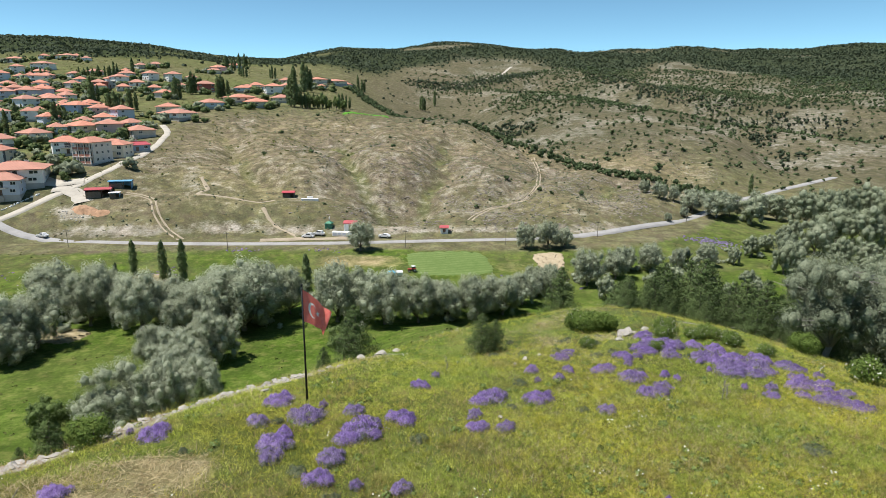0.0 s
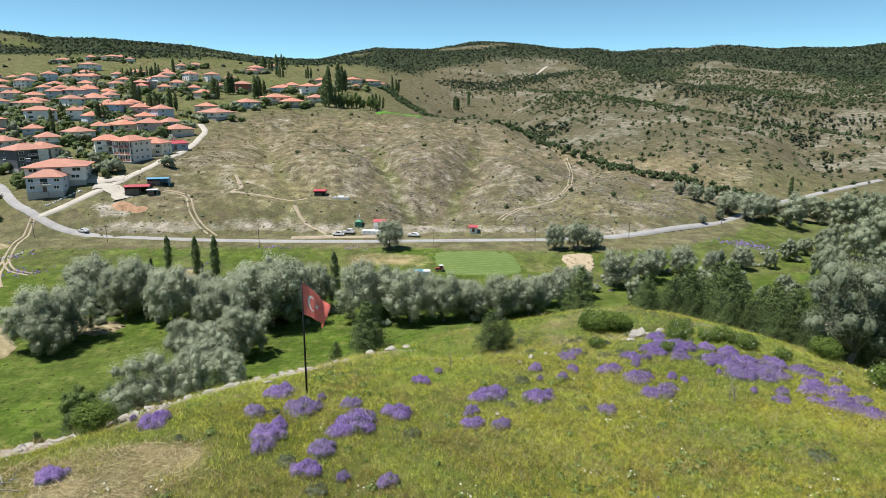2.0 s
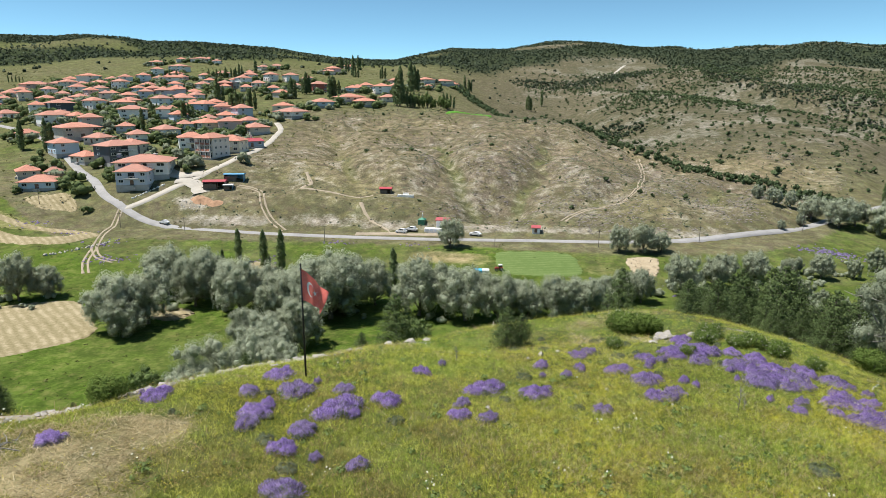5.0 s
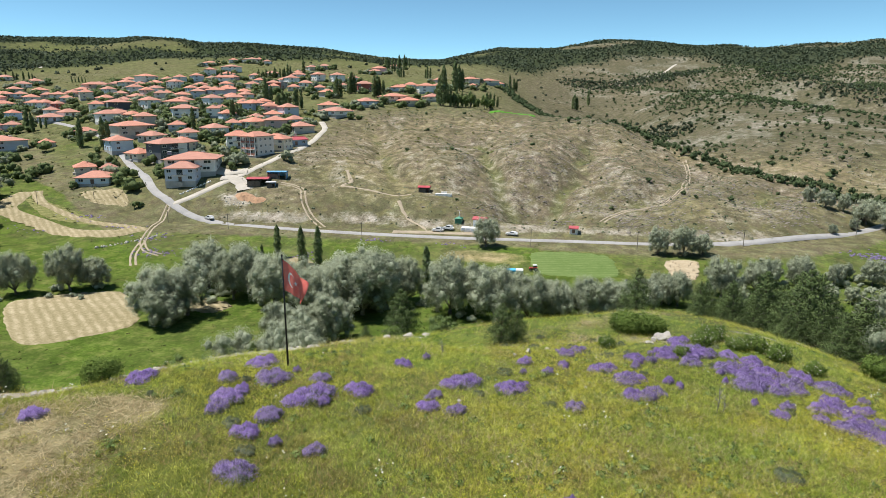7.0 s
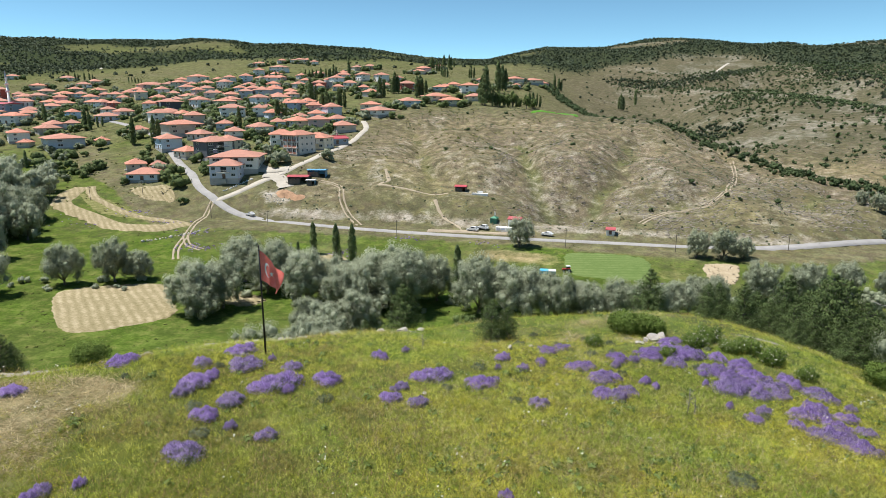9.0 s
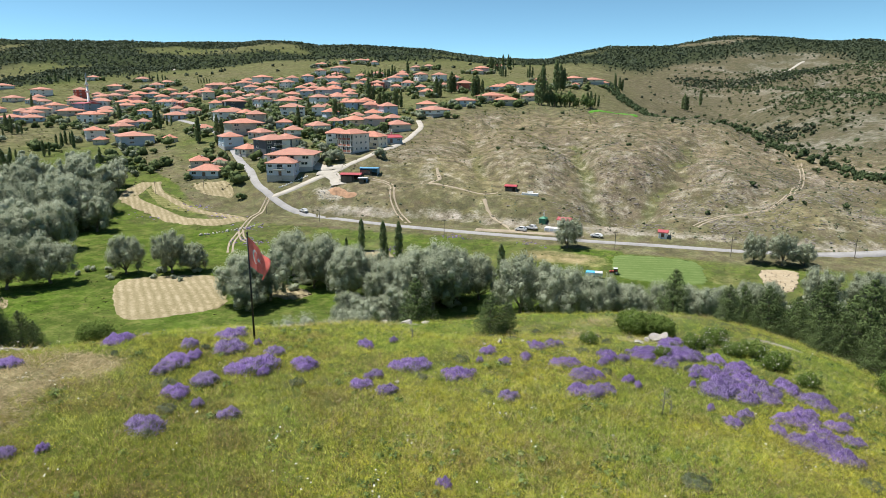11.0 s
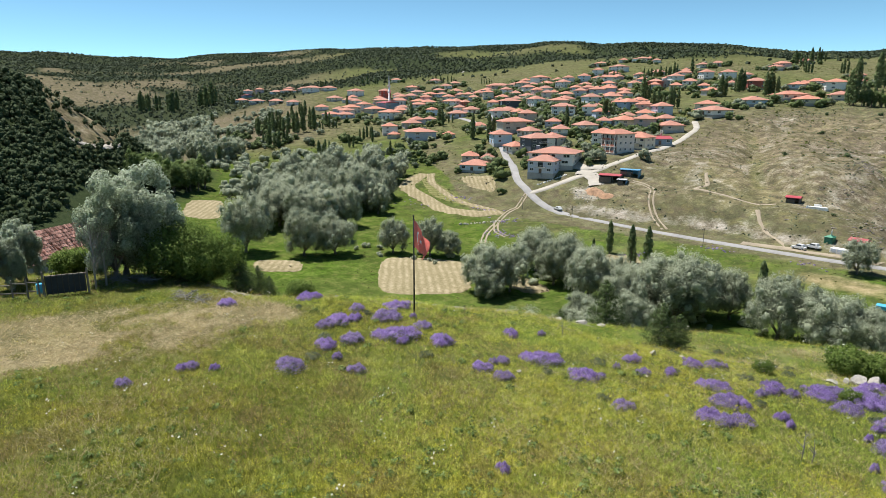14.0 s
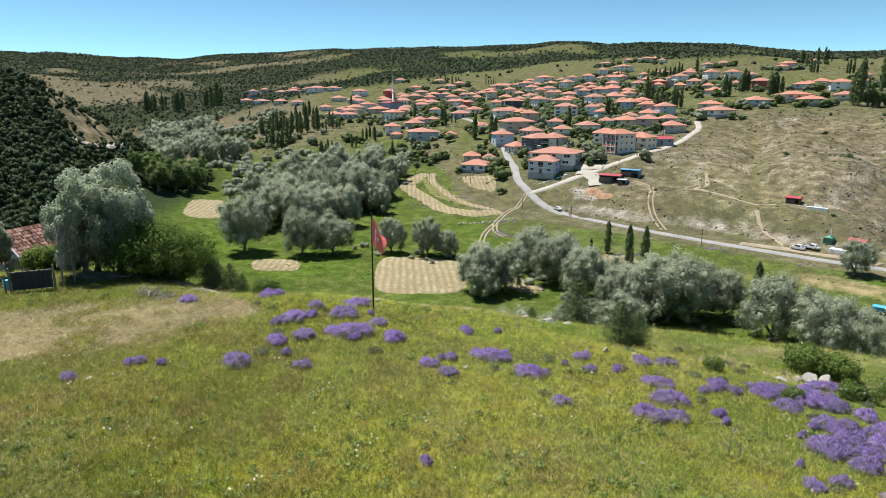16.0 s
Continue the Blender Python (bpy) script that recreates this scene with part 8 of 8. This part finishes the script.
def blades(name, x, y, per, length, width, material, label, seed, lean=0.85, spread=0.12):
    rng = np.random.RandomState(seed)
    z = ground_z(x, y)
    n = len(x) * per
    o = np.repeat(np.stack([x, y, z], 1), per, 0)
    o[:, :2] += rng.normal(size=(n, 2)) * spread
    a = rng.rand(n) * math.tau
    L = length * (0.5 + rng.rand(n)) * np.repeat(0.7 + 0.6 * rng.rand(len(x)), per)
    side = np.stack([np.cos(a), np.sin(a), np.zeros(n)], 1) * (width * (0.6 + 0.8 * rng.rand(n)))[:, None] * 0.5
    tip = o + np.stack([rng.normal(size=n) * lean * L, rng.normal(size=n) * lean * L, L * 0.6], 1)
    flip = np.cross(2 * side, tip - o)[:, 2:] < 0
    side = np.where(flip, -side, side)
    v = np.stack([o - side - [0, 0, 0.03], o + side - [0, 0, 0.03], tip], 1).reshape(-1, 3)
    k = np.array([0, 0, 0.75]) + unit_dirs(rng, n) * 0.75
    k = np.repeat(k / np.maximum(np.linalg.norm(k, axis=1), 1e-3)[:, None], 3, 0)
    return tagged(from_arrays(name, v, np.arange(n * 3).reshape(n, 3), material, normals=k), label, "grass", kind="stuff")


def meadow_points(n, seed, r0=11.0, r1=62.0):
    """Places over the knoll, closer together towards the path over it."""
    rng = np.random.RandomState(seed)
    az = np.radians(-100 + 148 * rng.rand(n))
    r = r0 * (r1 / r0) ** (rng.rand(n) ** 0.85)
    x, y = 12 + r * np.sin(az), 3 + r * np.cos(az)
    e = edge_of_knoll(x, y)
    k = (e < 5) & (y > 6)
    return x[k], y[k]


x, y = meadow_points(100000, 101)
cover = land_cover(x, y)
# the far shoulder of the knoll is grazed thinner
thin = sstep(35, 40, y + 4 * (vnoise(x, y, 4.0, 60) - 0.5)) * sstep(-8, 0, x) * (1 - sstep(16, 22, x))
k = (cover[:, 1] < 0.5) & (cover[:, 2] < 0.42) & (np.random.RandomState(100).rand(len(x)) > 0.6 * thin)
rank = (18.5 - y - 0.3 * (x - 3)) / 6 + 2.2 * (vnoise(x, y, 5.0, 58) - 0.5) + 1.6 * (np.random.RandomState(99).rand(len(x)) - 0.5) > 0
blades("meadow_grass", x[k & ~rank], y[k & ~rank], 9, 0.28, 0.0155, MAT_GRASS, "tall olive green meadow grass over the knoll", 102, 0.5, 0.09)
blades("meadow_grass", x[k & rank], y[k & rank], 9, 0.28, 0.0155, MAT_RANK, "rank deep green grass at the end of the knoll", 113, 0.5, 0.09)
x, y = meadow_points(26000, 103)
k = vnoise(x, y, 6.0, 55) > 0.52
blades("dry_grass", x[k], y[k], 4, 0.32, 0.018, MAT_STRAWGRASS, "dry straw-coloured grass stems among the green", 104)
x, y = meadow_points(60000, 105)
k = land_cover(x, y)[:, 1] > 0.36
blades("mown_hay", x[k], y[k], 7, 0.16, 0.035, MAT_STRAWGRASS, "short dry cut grass on the mown patch", 106, 2.2, 0.2)


def dots(name, x, y, size, high, material, label, seed, per=3):
    rng = np.random.RandomState(seed)
    n = len(x) * per
    o = np.repeat(np.stack([x, y, ground_z(x, y)], 1), per, 0)
    o[:, :2] += rng.normal(size=(n, 2)) * 0.2
    o[:, 2] += high * (0.6 + 0.7 * rng.rand(n))
    v, f = leaves(rng, o, np.tile([0, 0, 1.0], (n, 1)), size, size, 0.0, 0.7)
    return tagged(from_arrays(name, v, f, material), label, "flowers", kind="stuff")


x, y = meadow_points(100000, 107)
k = np.random.RandomState(1).rand(len(x)) < 0.9 * sstep(0.42, 0.66, vnoise(x, y, 7.0, 11)) * land_cover(x, y)[:, 3] * (0.35 + 0.65 * sstep(-6, 8, x)) * (0.2 + 0.8 * np.maximum(sstep(15, 26, y), sstep(8, 13, x))) * (1 - 0.7 * sstep(35, 40, y)) + 0.5 * np.exp(-((x - 16.5) / 3.2) ** 2 - ((y - 27.5) / 2.4) ** 2) + 0.025
dots("yellow_flowers", x[k], y[k], 0.031, 0.27, MAT_YELLOW, "drifts of small yellow wild flowers in the meadow", 108, 7)
x, y = meadow_points(190, 109)
dots("white_flowers", x, y, 0.09, 0.33, MAT_WHITE_FLOWER, "scattered white flower heads in the meadow", 110, 4)
# tall tussocks standing out of the sward
x, y = meadow_points(5200, 111)
cover = land_cover(x, y)
k = (cover[:, 1] < 0.4) & (cover[:, 2] < 0.4)
blades("tussocks", x[k], y[k], 22, 0.42, 0.012, MAT_GRASS, "tall tussocks standing out of the meadow grass", 112, 0.28, 0.13)
# herbs, thistles and dark clumps that break up the meadow
MAT_HERB = leafy("meadow_herb_leaves", (0.11, 0.17, 0.05), (0.19, 0.26, 0.085), (0.32, 0.38, 0.17), 0.35)
MAT_RUSSET = leafy("russet_grass_heads", (0.17, 0.11, 0.065), (0.29, 0.19, 0.11), (0.43, 0.30, 0.18), 0.3)
rng = np.random.RandomState(120)
x, y = meadow_points(5200, 121)
k = (land_cover(x, y)[:, 1] < 0.4) & (rng.rand(len(x)) < 0.15 + 0.85 * sstep(0.45, 0.62, vnoise(x, y, 5.0, 57)))
blob_field("meadow_herbs", np.stack([x[k], y[k], ground_z(x[k], y[k])], 1), 0.18 + 0.42 * rng.rand(k.sum()) ** 2, MAT_HERB, "dark green herbs and thistles among the meadow grass", "herbs", 30, 122, 0.7, 0.1)
x, y = meadow_points(26000, 123)
k = (vnoise(x, y, 5.5, 59) + 0.22 * np.exp(-((x - 2) / 6) ** 2 - ((y - 13) / 4.5) ** 2) + 0.17 * np.exp(-((x - 8) / 8) ** 2 - ((y - 41.5) / 5) ** 2) > 0.53) & (land_cover(x, y)[:, 1] < 0.5)
blades("russet_grass", x[k], y[k], 4, 0.34, 0.018, MAT_RUSSET, "reddish brown seed heads of ripe meadow grass", 124)


def bare_tree(x, y, h, seed):
    """A leafless grey tree of many thin upright branches."""
    rng = np.random.RandomState(seed)
    bm = bmesh.new()
    stem = add_tube(bm, [(0, 0, -0.2), (0.05, 0.0, h * 0.35), (0.0, 0.08, h)], [0.07, 0.05, 0.008], 6)
    for i in range(34):
        z, a = h * (0.2 + 0.6 * rng.rand()), rng.rand() * 6.28
        k = h * (0.12 + 0.22 * rng.rand())
        q = add_tube(bm, [(0.02, 0.02, z), (math.cos(a) * k * 0.5, math.sin(a) * k * 0.5, z + k * 0.7), (math.cos(a) * k * 0.8, math.sin(a) * k * 0.8, z + k * 1.6)], [0.018, 0.011, 0.003], 4, False)
        bm.faces.new((q[0][0], q[0][1], stem[1][i % 6]))
    ob = part("bare_tree", bm, MAT_DEAD)
    ob.location = (x, y, gz(x, y))
    return tagged(ob, "leafless grey tree with many thin upright branches", "tree")


bare_tree(-22.6, 14.6, 4.6, 3)
bare_tree(-23.4, 15.4, 3.8, 4)
bare_tree(-72, 141, 9, 5)
bare_tree(-100, 128, 7, 6)

# slabs on the flanks of the ravines
rng = np.random.RandomState(128)
x, y, az, r = polar_points(rng, 30000, -18, 20, 228, 400)
bed = by_ravine(x, y)
k = (y > foot(x) + 8) & (x > -60) & (rng.rand(len(x)) < 0.7 * sstep(2.5, 7, bed) * (1 - sstep(12, 24, bed)) * sstep(0.35, 0.6, vnoise(x, y, 9, 129)))
rock_field(x[k], y[k], 131, "tilted grey rock slabs on the flanks of the ravines")
# broken rock at the foot of the bare hill
rng = np.random.RandomState(130)
x, y = 15 + 100 * rng.rand(9000), rng.rand(9000)
y = foot(x) + 4 + 48 * y
k = rng.rand(len(x)) < 0.45 * sstep(0.4, 0.66, vnoise(x, y, 16, 131)) * (polyline_distance(x, y, ROAD) > 5)
rock_field(x[k], y[k], 132, "pale brown rock ledges at the foot of the hill")
rng = np.random.RandomState(140)
a, r = rng.rand(14000) * math.tau, 12.5 * np.sqrt(rng.rand(14000))
blades("meadow_grass", 12 + r * np.cos(a), 3 + r * np.sin(a), 4, 0.27, 0.026, MAT_RANK, "deep green meadow grass on top of the knoll", 141)
